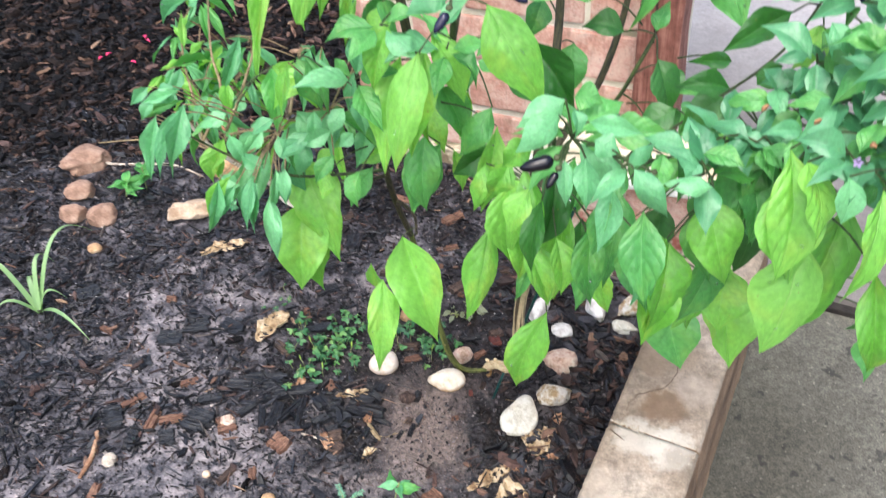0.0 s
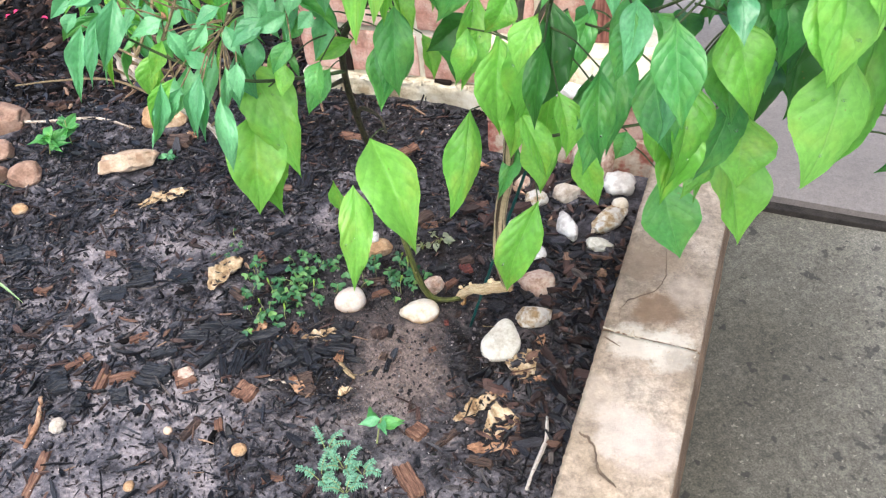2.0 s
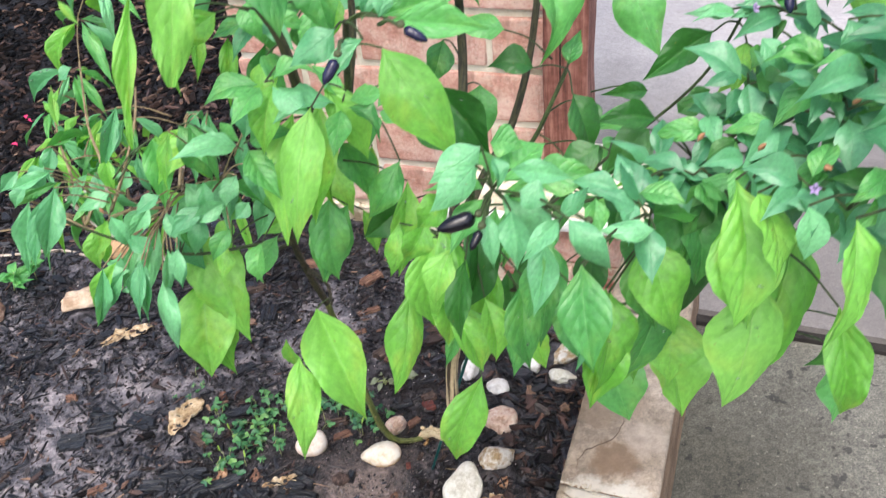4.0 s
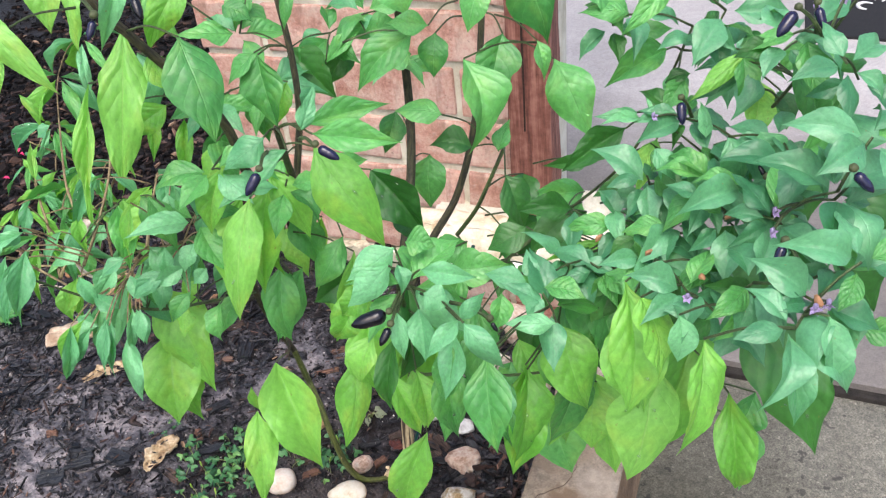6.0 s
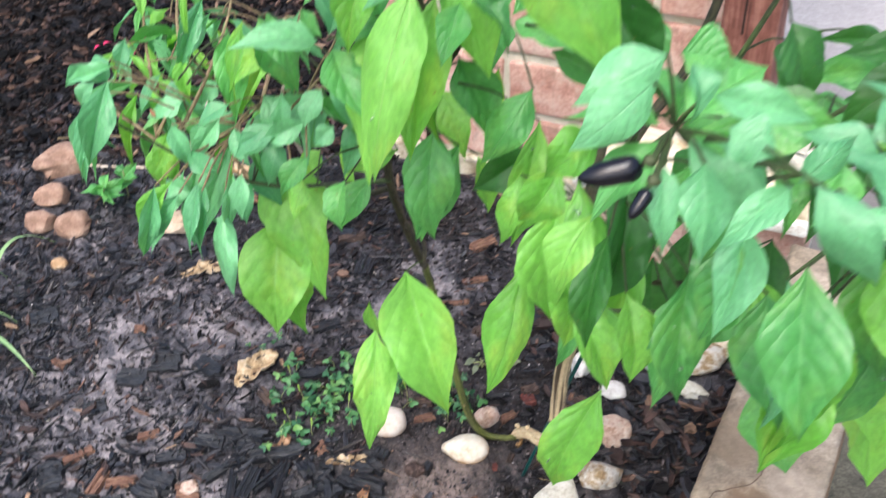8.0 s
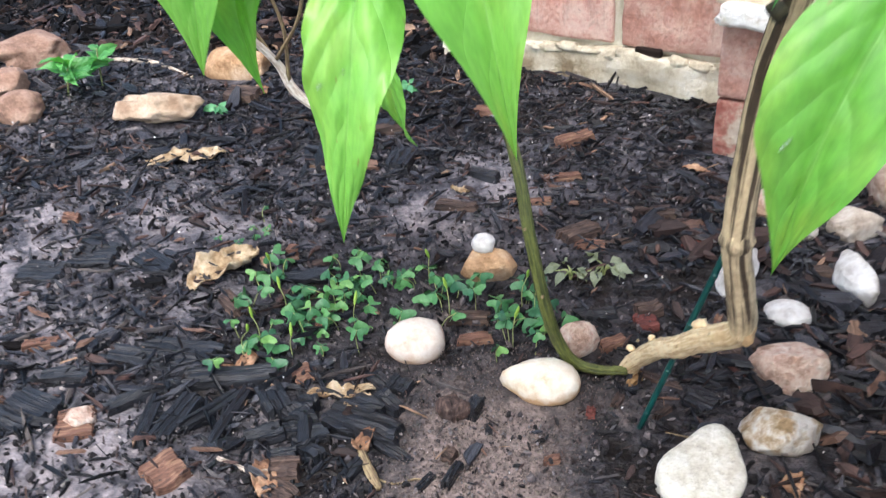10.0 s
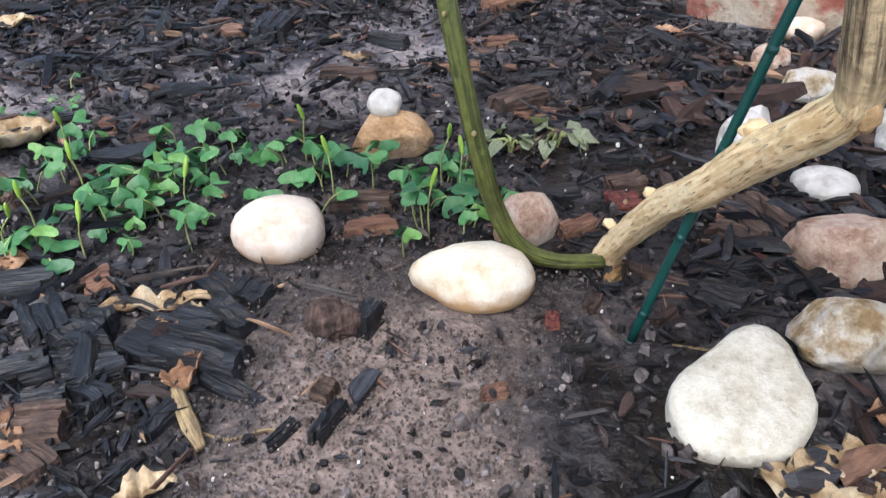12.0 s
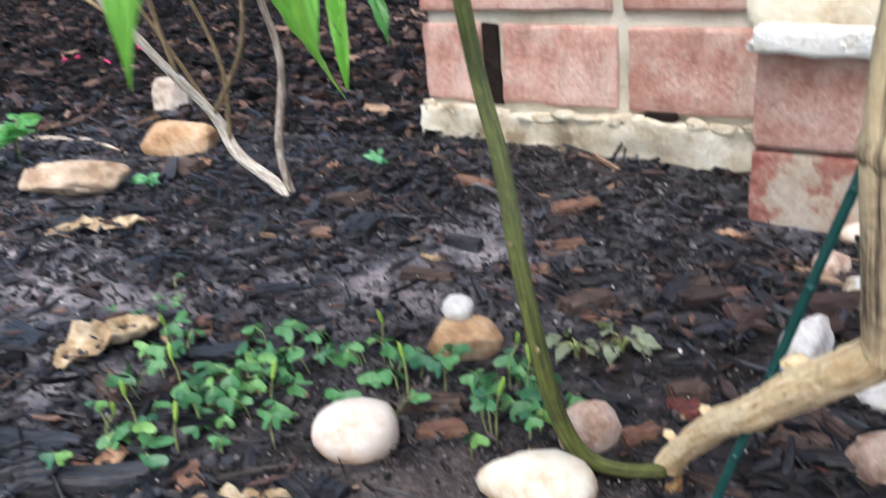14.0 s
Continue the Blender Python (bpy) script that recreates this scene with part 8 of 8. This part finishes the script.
for pts, r, mt, label in (
    ([(0.116, 0.675), (0.108, 0.64), (0.088, 0.605), (0.07, 0.57)], 0.003, DRY_STICK, "short pale grey stick beside the edging"),
    ([(-0.56, 0.8), (-0.556, 0.76), (-0.565, 0.72)], 0.004, RUST_LEAF, "orange brown bark stick on the mulch"),
    ([(-0.152, 0.806), (-0.142, 0.79), (-0.132, 0.775)], 0.0036, TAN_TWIG, "short brown twig on the soil"),
    ([(-0.145, 0.79), (-0.125, 0.783), (-0.11, 0.788), (-0.1, 0.785)], 0.0008, TAN_TWIG, "thin curled brown root hair"),
    ([(-0.82, 1.5), (-0.72, 1.47), (-0.6, 1.46), (-0.52, 1.42)], 0.0032, GREY_TWIG, "long pale dry stick on the mulch"),
    ([(-0.25, 0.79), (-0.22, 0.782), (-0.19, 0.79)], 0.002, GREY_TWIG, "thin grey stick on the soil"),
    ([(0.091, 0.941), (0.103, 0.925), (0.116, 0.909)], 0.0012, ROOTLET, "thin dark red rootlet by the stem"),
    ([(0.095, 0.936), (0.104, 0.92), (0.111, 0.911)], 0.001, ROOTLET, "thin red brown rootlet on soil"),
    ([(0.055, 0.845), (0.075, 0.84), (0.09, 0.85)], 0.0006, TAN_TWIG, "thin pale fibre on the soil"),
):
    path = [(x, y, height(x, y) + 1.1 * r + (0.004 if mt is DRY_STICK else 0.0)) for x, y in pts]
    tagged(new("stick", tube(path, [r * 0.8, r, r, r * 0.6], mt, 7, 6, 0.3, r * 900)), label, "stick", "sticks on the bed")

REDBARK = fibrous("red_bark", [(0.36, (0.055, 0.027, 0.019)), (0.5, (0.15, 0.075, 0.05)), (0.64, (0.3, 0.18, 0.115))], 0.75)
RUSTBARK = fibrous("rust_bark", [(0.36, (0.05, 0.012, 0.01)), (0.5, (0.13, 0.035, 0.028)), (0.64, (0.24, 0.085, 0.065))], 0.7)
TANBARK = fibrous("tan_shred", [(0.36, (0.16, 0.09, 0.04)), (0.5, (0.34, 0.21, 0.09)), (0.64, (0.52, 0.36, 0.18))], 0.8)
DARKBARK = fibrous("dark_bark", [(0.36, (0.02, 0.014, 0.012)), (0.5, (0.06, 0.038, 0.03)), (0.64, (0.15, 0.1, 0.075))], 0.7)
CLOD = fibrous("root_clod", [(0.36, (0.014, 0.01, 0.009)), (0.5, (0.06, 0.038, 0.032)), (0.64, (0.15, 0.1, 0.085))], 0.85, (300.0, 300.0, 60.0))


def bark_chunk(sx, sy, sz, seed):
    """A torn piece of bark: ridges side by side, each with its own length, rise and ragged ends."""
    rnd = random.Random(int(abs(seed) * 1000) + 5)
    count, rows = max(2, min(5, round(sy / 0.0075))), 8
    columns = [(-0.52, -0.5, 0.5, 0.0)]
    for k in range(count):
        a, b, top = -0.5 + rnd.uniform(0, 0.1), 0.5 - rnd.uniform(0, 0.1), rnd.uniform(0.82, 1.0)
        for f in (0.12, 0.45, 0.85):
            columns.append(((k + f) / count - 0.5, a, b, top * rnd.uniform(0.9, 1.05)))
        columns.append(((k + 1) / count - 0.5, a + rnd.uniform(0, 0.06), b - rnd.uniform(0, 0.06), top * rnd.uniform(0.86, 0.97) if k < count - 1 else 0.0))
    bm = bmesh.new()
    net = []
    for i in range(rows + 1):
        line = []
        for u, a, b, top in columns:
            t = a + (b - a) * min(max((i - 0.5) / (rows - 1), 0.0), 1.0)
            y = u * sy * (1 - 0.12 * abs(2 * t) ** 3) + 0.14 * sy * noise.noise(Vector((t * 2.5, seed, 0)))
            z = -0.002 if i in (0, rows) else top * sz * (1 + 0.2 * noise.noise(Vector((t * 5, seed, u * 4)))) + 0.25 * sz * noise.noise(Vector((t * 2, seed, 9))) * (top > 0)
            line.append(bm.verts.new((t * sx + rnd.gauss(0, 0.008 * sx), y, max(z, -0.002))))
        net.append(line)
    for p, q in zip(net, net[1:]):
        for j in range(len(columns) - 1):
            bm.faces.new((p[j], q[j], q[j + 1], p[j + 1]))
    bmesh.ops.recalc_face_normals(bm, faces=bm.faces)
    if sum(f.normal.z for f in bm.faces) < 0:
        bmesh.ops.reverse_faces(bm, faces=bm.faces)
    return bm


stone("soil_clod", (-0.093, 0.848, height(-0.093, 0.848)), (0.021, 0.018, 0.021), 15, 41, CLOD, "crumbly dark brown clod of roots on bare soil", "clod", rough=0.55, sink=0.003, square=2.1, level=4)
for x, y, size, turn, mt, label in (
    (-0.078, 0.851, (0.016, 0.01, 0.013), 60, CHAR, "black bark block beside a clod"),
    (-0.205, 0.842, (0.022, 0.028, 0.012), -20, CHAR, "fibrous black bark piece"),
    (-0.199, 0.783, (0.024, 0.02, 0.012), 10, DARKBARK, "small grey brown bark block"),
    (-0.509, 1.075, (0.02, 0.012, 0.009), 0, REDBARK, "small brick red chip"),
    (-0.27, 1.04, (0.014, 0.012, 0.008), 0, REDBARK, "tiny red brick crumb"),
    (0.048, 0.981, (0.026, 0.014, 0.01), 20, DARKBARK, "dark red bark chip by the stem"),
    (-0.095, 0.955, (0.04, 0.012, 0.008), 4, DARKBARK, "brown bark strip behind pebbles"),
    (-0.021, 0.813, (0.014, 0.007, 0.005), 10, REDBARK, "small orange bark chip on soil"),
    (-0.27, 0.87, (0.09, 0.02, 0.01), 12, CHAR, "long charred bark strip"),
    (-0.32, 0.9, (0.08, 0.016, 0.008), -6, CHAR, "long grey-black bark strip"),
    (-0.188, 0.805, (0.03, 0.012, 0.009), -35, CHAR, "black splintered bark piece"),
    (-0.155, 0.79, (0.026, 0.01, 0.007), 60, CHAR, "black curved bark shred"),
    (-0.225, 0.815, (0.034, 0.014, 0.01), 25, CHAR, "fibrous charcoal-black bark block"),
    (0.052, 0.9, (0.045, 0.007, 0.005), -22, DARKBARK, "thin dark bark strip by the stem"),
    (0.09, 0.905, (0.035, 0.01, 0.006), 12, CHAR, "flat black bark strip by stones"),
    (0.1, 0.935, (0.03, 0.012, 0.007), -30, DARKBARK, "brown bark flake beside the stem"),
    (0.02, 0.935, (0.026, 0.01, 0.007), 35, REDBARK, "reddish bark flake behind the stem"),
    (-0.05, 1.01, (0.03, 0.009, 0.006), -12, DARKBARK, "narrow dark bark strip"),
    (0.02, 1.08, (0.045, 0.007, 0.005), 10, DARKBARK, "dark rusty bark strip on mulch"),
    (0.06, 1.13, (0.05, 0.012, 0.008), -8, DARKBARK, "long brown bark strip near the bricks"),
    (-0.03, 1.19, (0.05, 0.011, 0.007), 14, REDBARK, "wide rusty bark piece on bare soil"),
    (-0.11, 1.19, (0.04, 0.014, 0.009), -20, CHAR, "flat black bark flake on bare soil"),
    (-0.24, 1.09, (0.045, 0.018, 0.01), 30, CHAR, "shiny black bark flake on soil"),
    (-0.3, 0.96, (0.04, 0.015, 0.009), -40, DARKBARK, "brown bark flake by the sorrel"),
    (-0.4, 0.86, (0.05, 0.018, 0.009), 12, CHAR, "broad black bark flake on soil"),
    (-0.35, 0.72, (0.04, 0.01, 0.008), 55, DARKBARK, "brown splinter of bark"),
    (-0.52, 0.86, (0.045, 0.012, 0.008), 35, REDBARK, "rusty bark splinter on soil"),
    (-0.13, 0.565, (0.036, 0.014, 0.01), -60, REDBARK, "reddish brown bark wedge"),
    (-0.482, 0.818, (0.046, 0.015, 0.011), 76, REDBARK, "orange block of split bark"),
    (-0.454, 0.823, (0.043, 0.014, 0.01), 12, REDBARK, "pinkish rolled bark piece"),
    (-0.257, 0.828, (0.09, 0.009, 0.008), -99, CHAR, "long fibrous black bark strip"),
    (-0.315, 0.82, (0.06, 0.012, 0.008), 97, CHAR, "black bark strip on edge"),
    (-0.272, 0.835, (0.066, 0.01, 0.008), 56, CHAR, "slanting black bark strip"),
    (-0.33, 0.845, (0.07, 0.012, 0.008), 40, CHAR, "split black bark strip"),
    (-0.44, 0.893, (0.034, 0.011, 0.008), 25, REDBARK, "light brown bark splinter"),
    (-0.587, 0.93, (0.048, 0.007, 0.006), 49, DARKBARK, "thin brown bark splinter"),
    (-0.604, 1.008, (0.028, 0.01, 0.007), -28, REDBARK, "tan chip of bark"),
    (-0.314, 0.722, (0.023, 0.012, 0.008), -80, REDBARK, "small orange bark chip"),
    (-0.241, 0.632, (0.038, 0.008, 0.006), 3, REDBARK, "rusty splinter on bare soil"),
    (-0.431, 1.361, (0.05, 0.03, 0.012), -9, DARKBARK, "grey brown flat bark piece"),
    (-0.204, 0.797, (0.022, 0.013, 0.009), 18, CHAR, "small blue-grey bark block"),
    (-0.088, 0.929, (0.032, 0.009, 0.007), 14, REDBARK, "rust brown strip behind a pebble"),
    (-0.06, 1.14, (0.05, 0.008, 0.006), 8, REDBARK, "orange brown bark strip on sandy soil"),
    (-0.13, 1.13, (0.05, 0.013, 0.008), -4, DARKBARK, "split brown bark strip on sandy soil"),
    (-0.2, 1.21, (0.045, 0.028, 0.012), 80, CHAR, "square black bark block"),
    (-0.01, 1.09, (0.045, 0.021, 0.011), 30, DARKBARK, "crumbling dark bark lump"),
    (-0.02, 1.27, (0.05, 0.02, 0.01), 35, REDBARK, "rusty bark flake near the bricks"),
    (-0.12, 1.33, (0.05, 0.018, 0.01), -20, REDBARK, "reddish bark flake on dark mulch"),
    (-0.23, 1.28, (0.05, 0.014, 0.01), 15, DARKBARK, "dark split bark strip"),
    (-0.02, 0.66, (0.05, 0.009, 0.007), 35, DARKBARK, "long dark splinter near the edging"),
    (0.02, 0.62, (0.04, 0.012, 0.008), -25, DARKBARK, "dark brown bark piece near the edging"),
    (0.046, 0.967, (0.020, 0.020, 0.007), 15, RUSTBARK, "dark red chip behind the stem"),
    (0.095, 1.079, (0.032, 0.012, 0.006), 25, RUSTBARK, "dull red rolled bark by the stake"),
    (0.102, 1.101, (0.016, 0.015, 0.006), -2, RUSTBARK, "short dark red bark chip"),
    (0.000, 1.074, (0.034, 0.014, 0.005), -6, REDBARK, "tan bark strip behind the weed"),
    (0.051, 1.020, (0.037, 0.014, 0.006), 12, CHAR, "flat black bark strip behind the stem"),
    (0.006, 0.972, (0.046, 0.013, 0.007), 12, CHAR, "long black bark strip beside the weed"),
    (0.082, 0.879, (0.027, 0.019, 0.008), -31, CHAR, "flat black bark slab by the stake"),
    (0.124, 0.891, (0.035, 0.014, 0.008), 31, CHAR, "flat grey-black bark slab between stones"),
    (0.177, 1.015, (0.037, 0.023, 0.007), -52, CHAR, "black bark slab on bare soil"),
    (0.196, 1.046, (0.031, 0.013, 0.006), -9, DARKBARK, "brown bark strip on bare soil"),
    (0.099, 0.961, (0.007, 0.033, 0.008), -17, REDBARK, "small upright brown bark block"),
    (0.113, 0.950, (0.044, 0.027, 0.008), -60, DARKBARK, "grey brown fibrous bark piece"),
    (0.004, 0.858, (0.008, 0.009, 0.006), 1, RUSTBARK, "small red chip by the root"),
    (0.023, 0.873, (0.016, 0.007, 0.005), 68, DARKBARK, "brown bark shred by the root"),
    (0.036, 0.897, (0.022, 0.006, 0.005), 53, TANBARK, "ochre shred at the foot of the stem"),
    (0.140, 0.982, (0.026, 0.010, 0.005), -23, DARKBARK, "dark bark shred behind a pebble"),
    (0.054, 0.863, (0.019, 0.005, 0.005), 45, DARKBARK, "brown shred beside the stake"),
    (-0.130, 0.811, (0.039, 0.009, 0.006), -30, CHAR, "flat black strip on bare soil"),
    (-0.086, 0.791, (0.027, 0.007, 0.008), 73, CHAR, "curved black bark shred on soil"),
    (-0.090, 0.809, (0.011, 0.011, 0.008), -24, DARKBARK, "crumbly brown bark lump on bare soil"),
    (-0.066, 0.835, (0.006, 0.008, 0.005), 1, CHAR, "small blue-grey chip on bare soil"),
    (-0.147, 0.829, (0.051, 0.022, 0.012), -15, CHAR, "thick charred black bark slab"),
    (-0.197, 0.823, (0.032, 0.032, 0.010), 36, CHAR, "fibrous grey-black bark slab"),
    (-0.153, 0.877, (0.026, 0.016, 0.007), -36, CHAR, "upturned black bark flake"),
    (-0.138, 0.875, (0.018, 0.019, 0.007), 66, CHAR, "black bark flake by a pebble"),
    (-0.142, 0.856, (0.029, 0.013, 0.010), -39, CHAR, "black splintered bark block"),
    (-0.229, 0.851, (0.042, 0.021, 0.012), -53, CHAR, "fibrous charcoal-black bark block"),
    (-0.216, 0.881, (0.018, 0.020, 0.006), 29, REDBARK, "rusty brown flake by the sorrel"),
    (-0.216, 0.936, (0.011, 0.012, 0.006), 20, REDBARK, "reddish bark chip under the sorrel"),
    (-0.103, 0.785, (0.020, 0.006, 0.005), 58, CHAR, "black splinter on bare soil"),
    (-0.544, 0.825, (0.035, 0.046, 0.009), 20, CHAR, "thick blue-black bark block"),
    (-0.410, 0.818, (0.049, 0.041, 0.009), -19, CHAR, "broad blue-black bark block"),
    (-0.339, 0.885, (0.107, 0.020, 0.007), -5, CHAR, "long grey-black bark strip"),
    (-0.507, 0.791, (0.019, 0.043, 0.008), -8, CHAR, "narrow black bark block"),
    (-0.453, 0.788, (0.029, 0.029, 0.007), 19, CHAR, "black bark flake on soil"),
    (-0.368, 0.811, (0.033, 0.031, 0.007), 19, REDBARK, "pinkish brown bark block"),
    (-0.282, 0.774, (0.030, 0.032, 0.009), 50, REDBARK, "reddish brown square of bark"),
    (-0.196, 0.765, (0.023, 0.019, 0.008), -31, DARKBARK, "small grey brown bark block"),
    (-0.256, 0.847, (0.092, 0.012, 0.007), 84, CHAR, "black bark strip on edge"),
    (-0.164, 0.844, (0.042, 0.040, 0.008), -20, CHAR, "black bark flake by a pebble"),
    (-0.454, 1.016, (0.051, 0.038, 0.007), 3, CHAR, "wet blue-black bark flake"),
    (-0.392, 1.007, (0.051, 0.025, 0.006), -32, CHAR, "dark bark flake near the sorrel"),
    (-0.492, 0.985, (0.050, 0.030, 0.006), 6, CHAR, "broad wet black flake"),
    (-0.525, 0.932, (0.039, 0.024, 0.006), 21, CHAR, "black flake on grey soil"),
    (-0.661, 1.097, (0.050, 0.032, 0.006), 24, CHAR, "wet black flake on grey soil"),
    (-0.295, 0.826, (0.057, 0.019, 0.007), 77, CHAR, "black strip of split bark"),
    (-0.542, 0.677, (0.082, 0.013, 0.006), 79, REDBARK, "tan bark splinter on soil"),
    (-0.053, 0.679, (0.026, 0.024, 0.008), -51, REDBARK, "dull red block of bark"),
    (-0.070, 0.606, (0.059, 0.023, 0.010), -68, REDBARK, "red brown wedge of bark"),
):
    z = height(x, y)
    tagged(new("bark_chunk", finish("bark_chunk", bark_chunk(*size, 90 * x + 37 * y), mt, False)), label, "bark", "larger bark pieces").matrix_basis = pose(x, y, z - 0.001, 0, 0, turn)

# wilted weed, fallen pink petals and the mat on the porch
WILT = leaf_material("wilted_leaf", (0.2, 0.24, 0.15), (0.34, 0.38, 0.26), (0.42, 0.45, 0.34), 0.0, 0.65)
LEAVES["w"] = WILT


def wilted(x, y, count, reach, label, seed):
    """Limp leaves that lie crumpled over one another."""
    rnd = random.Random(seed)
    z = height(x, y)
    plant = empty("wilted_weed", (x, y, z), label, "weed", "wilted weeds")
    for k in range(count):
        a = k * 2.4 + rnd.uniform(-0.6, 0.6)
        d = Vector((math.cos(a), 0.8 * math.sin(a), 0))
        base = Vector((x, y, z + 0.004)) + d * (reach * rnd.uniform(0.1, 0.55))
        size = reach * rnd.uniform(0.4, 0.62)
        end = base + d * size
        bend = Vector((x, y, z)) + d * (reach * 0.1) + Vector((0, 0, 0.009))
        child("stem", tube([(x, y, z - 0.003), bend, base + Vector((0, 0, 0.004))], [0.0009, 0.0008, 0.0006], SORREL_STEM, 5, 4), plant)
        leaf(plant, "w", base + Vector((0, 0, rnd.uniform(0.004, 0.01))), Vector((end.x, end.y, height(end.x, end.y) + rnd.uniform(0.001, 0.005))), size * rnd.uniform(0.6, 0.85), stem=False, toward=Vector((rnd.gauss(0, 0.5), rnd.gauss(-0.3, 0.5), 1)))


wilted(0.012, 1.03, 9, 0.03, "wilted grey-green weed lying flat", 31)
wilted(-0.016, 1.022, 7, 0.026, "wilted pale weed on mulch", 32)
PINK = plain("pink_petal", (0.6, 0.03, 0.12), 0.5)
pink_mesh = mesh_of("petal", *blade_mesh(2, "lance", 6, 4)[:2], PINK)
for k, (x, y) in enumerate(((-0.777, 1.973), (-0.770, 1.860), (-0.858, 1.894), (-0.773, 1.966), (-0.853, 1.898))):
    ob = new("fallen_petal", pink_mesh)
    ob.matrix_basis = pose(x, y, height(x, y) + 0.012, 10, 8, k * 77) @ Matrix.Diagonal((0.01, 0.018, 0.014, 1))
    tagged(ob, "fallen bright pink petal on mulch", "petal", "fallen petals")

MAT_BLACK = plain("mat_black", (0.02, 0.02, 0.022), 0.9, 0.2, 0.3, 300.0)
MAT_WHITE = plain("mat_white", (0.62, 0.6, 0.6), 0.9, 0.2, 0.2, 300.0)
mat = empty("door_mat", (1.9, 2.35, -0.058), "black doormat with a white scroll pattern on the porch", "mat")
mat_pose = pose(1.9, 2.35, -0.06, 0, 0, -24)
child("mat_surface", finish("mat_surface", worn_box(1.0, 0.6, 0.012, 4, 0.001, 3, 0.003), MAT_BLACK), mat, mat_pose)
rnd = random.Random(12)
for k in range(70):
    x, y, r, a0 = rnd.uniform(-0.45, 0.45), rnd.uniform(-0.26, 0.26), rnd.uniform(0.015, 0.05), rnd.uniform(0, 6.3)
    pts = [(x + r * (1 - 0.1 * i) * math.cos(a0 + 0.6 * i), y + r * (1 - 0.1 * i) * math.sin(a0 + 0.6 * i), 0.0125) for i in range(7)]
    pts = [p for p in pts if abs(p[0]) < 0.48 and abs(p[1]) < 0.28]
    if len(pts) > 3:
        child("scroll", tube(pts, [0.002, 0.006, 0.006, 0.003], MAT_WHITE, 6, 3), mat, mat_pose)

# ---- bricks, last ----
brick_meshes = {}


def brick(parent, u0, u1, v, z, seed, high=0.086, material=BRICK, deep=0.09, chipped=False):
    """Bricks near the ground are chipped along their edges."""
    key = (round(u1 - u0, 2), seed % 4, material.name, high, chipped)
    if key not in brick_meshes:
        brick_meshes[key] = finish("brick", worn_box(u1 - u0, deep, high, seed, 0.0022 if chipped else 0.0016, 6 if chipped else 0, 0.004), material, chipped)
    return child("brick", brick_meshes[key], parent, wall_pose((u0 + u1) / 2, v + deep / 2, z))


rows_of_joints = [(0.0, 0.075, 0.1, 0.234, 0.246, 0.46, 0.472, 0.69), (0.0, 0.117, 0.129, 0.344, 0.356, 0.571, 0.583, 0.70), (0.0, 0.228, 0.24, 0.455, 0.467, 0.69)]
for course in range(23):
    cuts = rows_of_joints[0] if course == 0 else rows_of_joints[1 + course % 2]
    for k in range(0, len(cuts), 2):
        if cuts[k] > 0.55:
            continue
        brick(wall, cuts[k], min(cuts[k + 1], 0.59), random.Random(course * 9 + k).uniform(-0.003, 0.001), 0.042 + 0.1 * course, course * 3 + k, chipped=course < 3)
# dark boxes on the wall face; their colour is the shade of hole and joint
GAP_SHADE = plain("dark_gap", (0.018, 0.013, 0.011), 0.95, 0.1, 0.4)
child("weep_hole", finish("weep_hole", worn_box(0.02, 0.006, 0.088, 3, 0.0035, 6, 0.001), GAP_SHADE), wall, wall_pose(0.0875, 0.0045, 0.04), "dark box for an open weep hole between bricks")
child("open_joint", finish("open_joint", worn_box(0.03, 0.008, 0.009, 9, 0.0025, 6, 0.002), GAP_SHADE), wall, wall_pose(0.283, -0.0045, 0.036), "dark box for an open joint under a brick")
for z, high, mt, shift in ((-0.032, 0.085, OLD_BRICK, 0.0), (0.056, 0.082, BRICK, 0.0)):
    for u0, u1 in ((0.403, 0.565), (0.577, 0.722)):
        brick(pedestal, u0, u1, -0.13 + shift, z, int(u0 * 50 + z * 90), high, mt, chipped=True)
white = mottled("white_mortar", [(0.36, (0.68, 0.63, 0.55)), (0.46, (0.83, 0.81, 0.76)), (0.62, (0.87, 0.86, 0.83))], 60.0, 240.0, 0.9, 0.002)
child("mortar_bed", finish("mortar_bed", worn_box(0.318, 0.21, 0.022, 7, 0.0045, 14, 0.004), white, True), pedestal, wall_pose(0.563, -0.041, 0.133), "white mortar bed")
# crumbs of mortar squeezed out between brick and cap, and along the footing
rnd = random.Random(12)
for u in (0.41, 0.428, 0.441, 0.465, 0.486, 0.5, 0.53, 0.552, 0.58, 0.61, 0.64):
    size = (rnd.uniform(0.006, 0.015), rnd.uniform(0.004, 0.007), rnd.uniform(0.003, 0.0065))
    child("mortar_lump", finish("mortar_lump", rounded(size, u * 40, 3.0, 0.45, 3), white, True), pedestal, wall_pose(u, -0.139, 0.138 + rnd.uniform(-0.003, 0.002)), "white mortar lump")
for k in range(16):
    u = 0.01 + 0.39 * k / 16 + rnd.uniform(-0.008, 0.008)
    if abs(u - 0.283) < 0.02:
        continue
    size = (rnd.uniform(0.008, 0.022), rnd.uniform(0.004, 0.007), rnd.uniform(0.004, 0.0075))
    child("mortar_lump", finish("mortar_lump", rounded(size, u * 70, 2.6, 0.35, 2), FOOTING, True), footing, wall_pose(u, -0.008, 0.03 + rnd.uniform(-0.004, 0.002)))
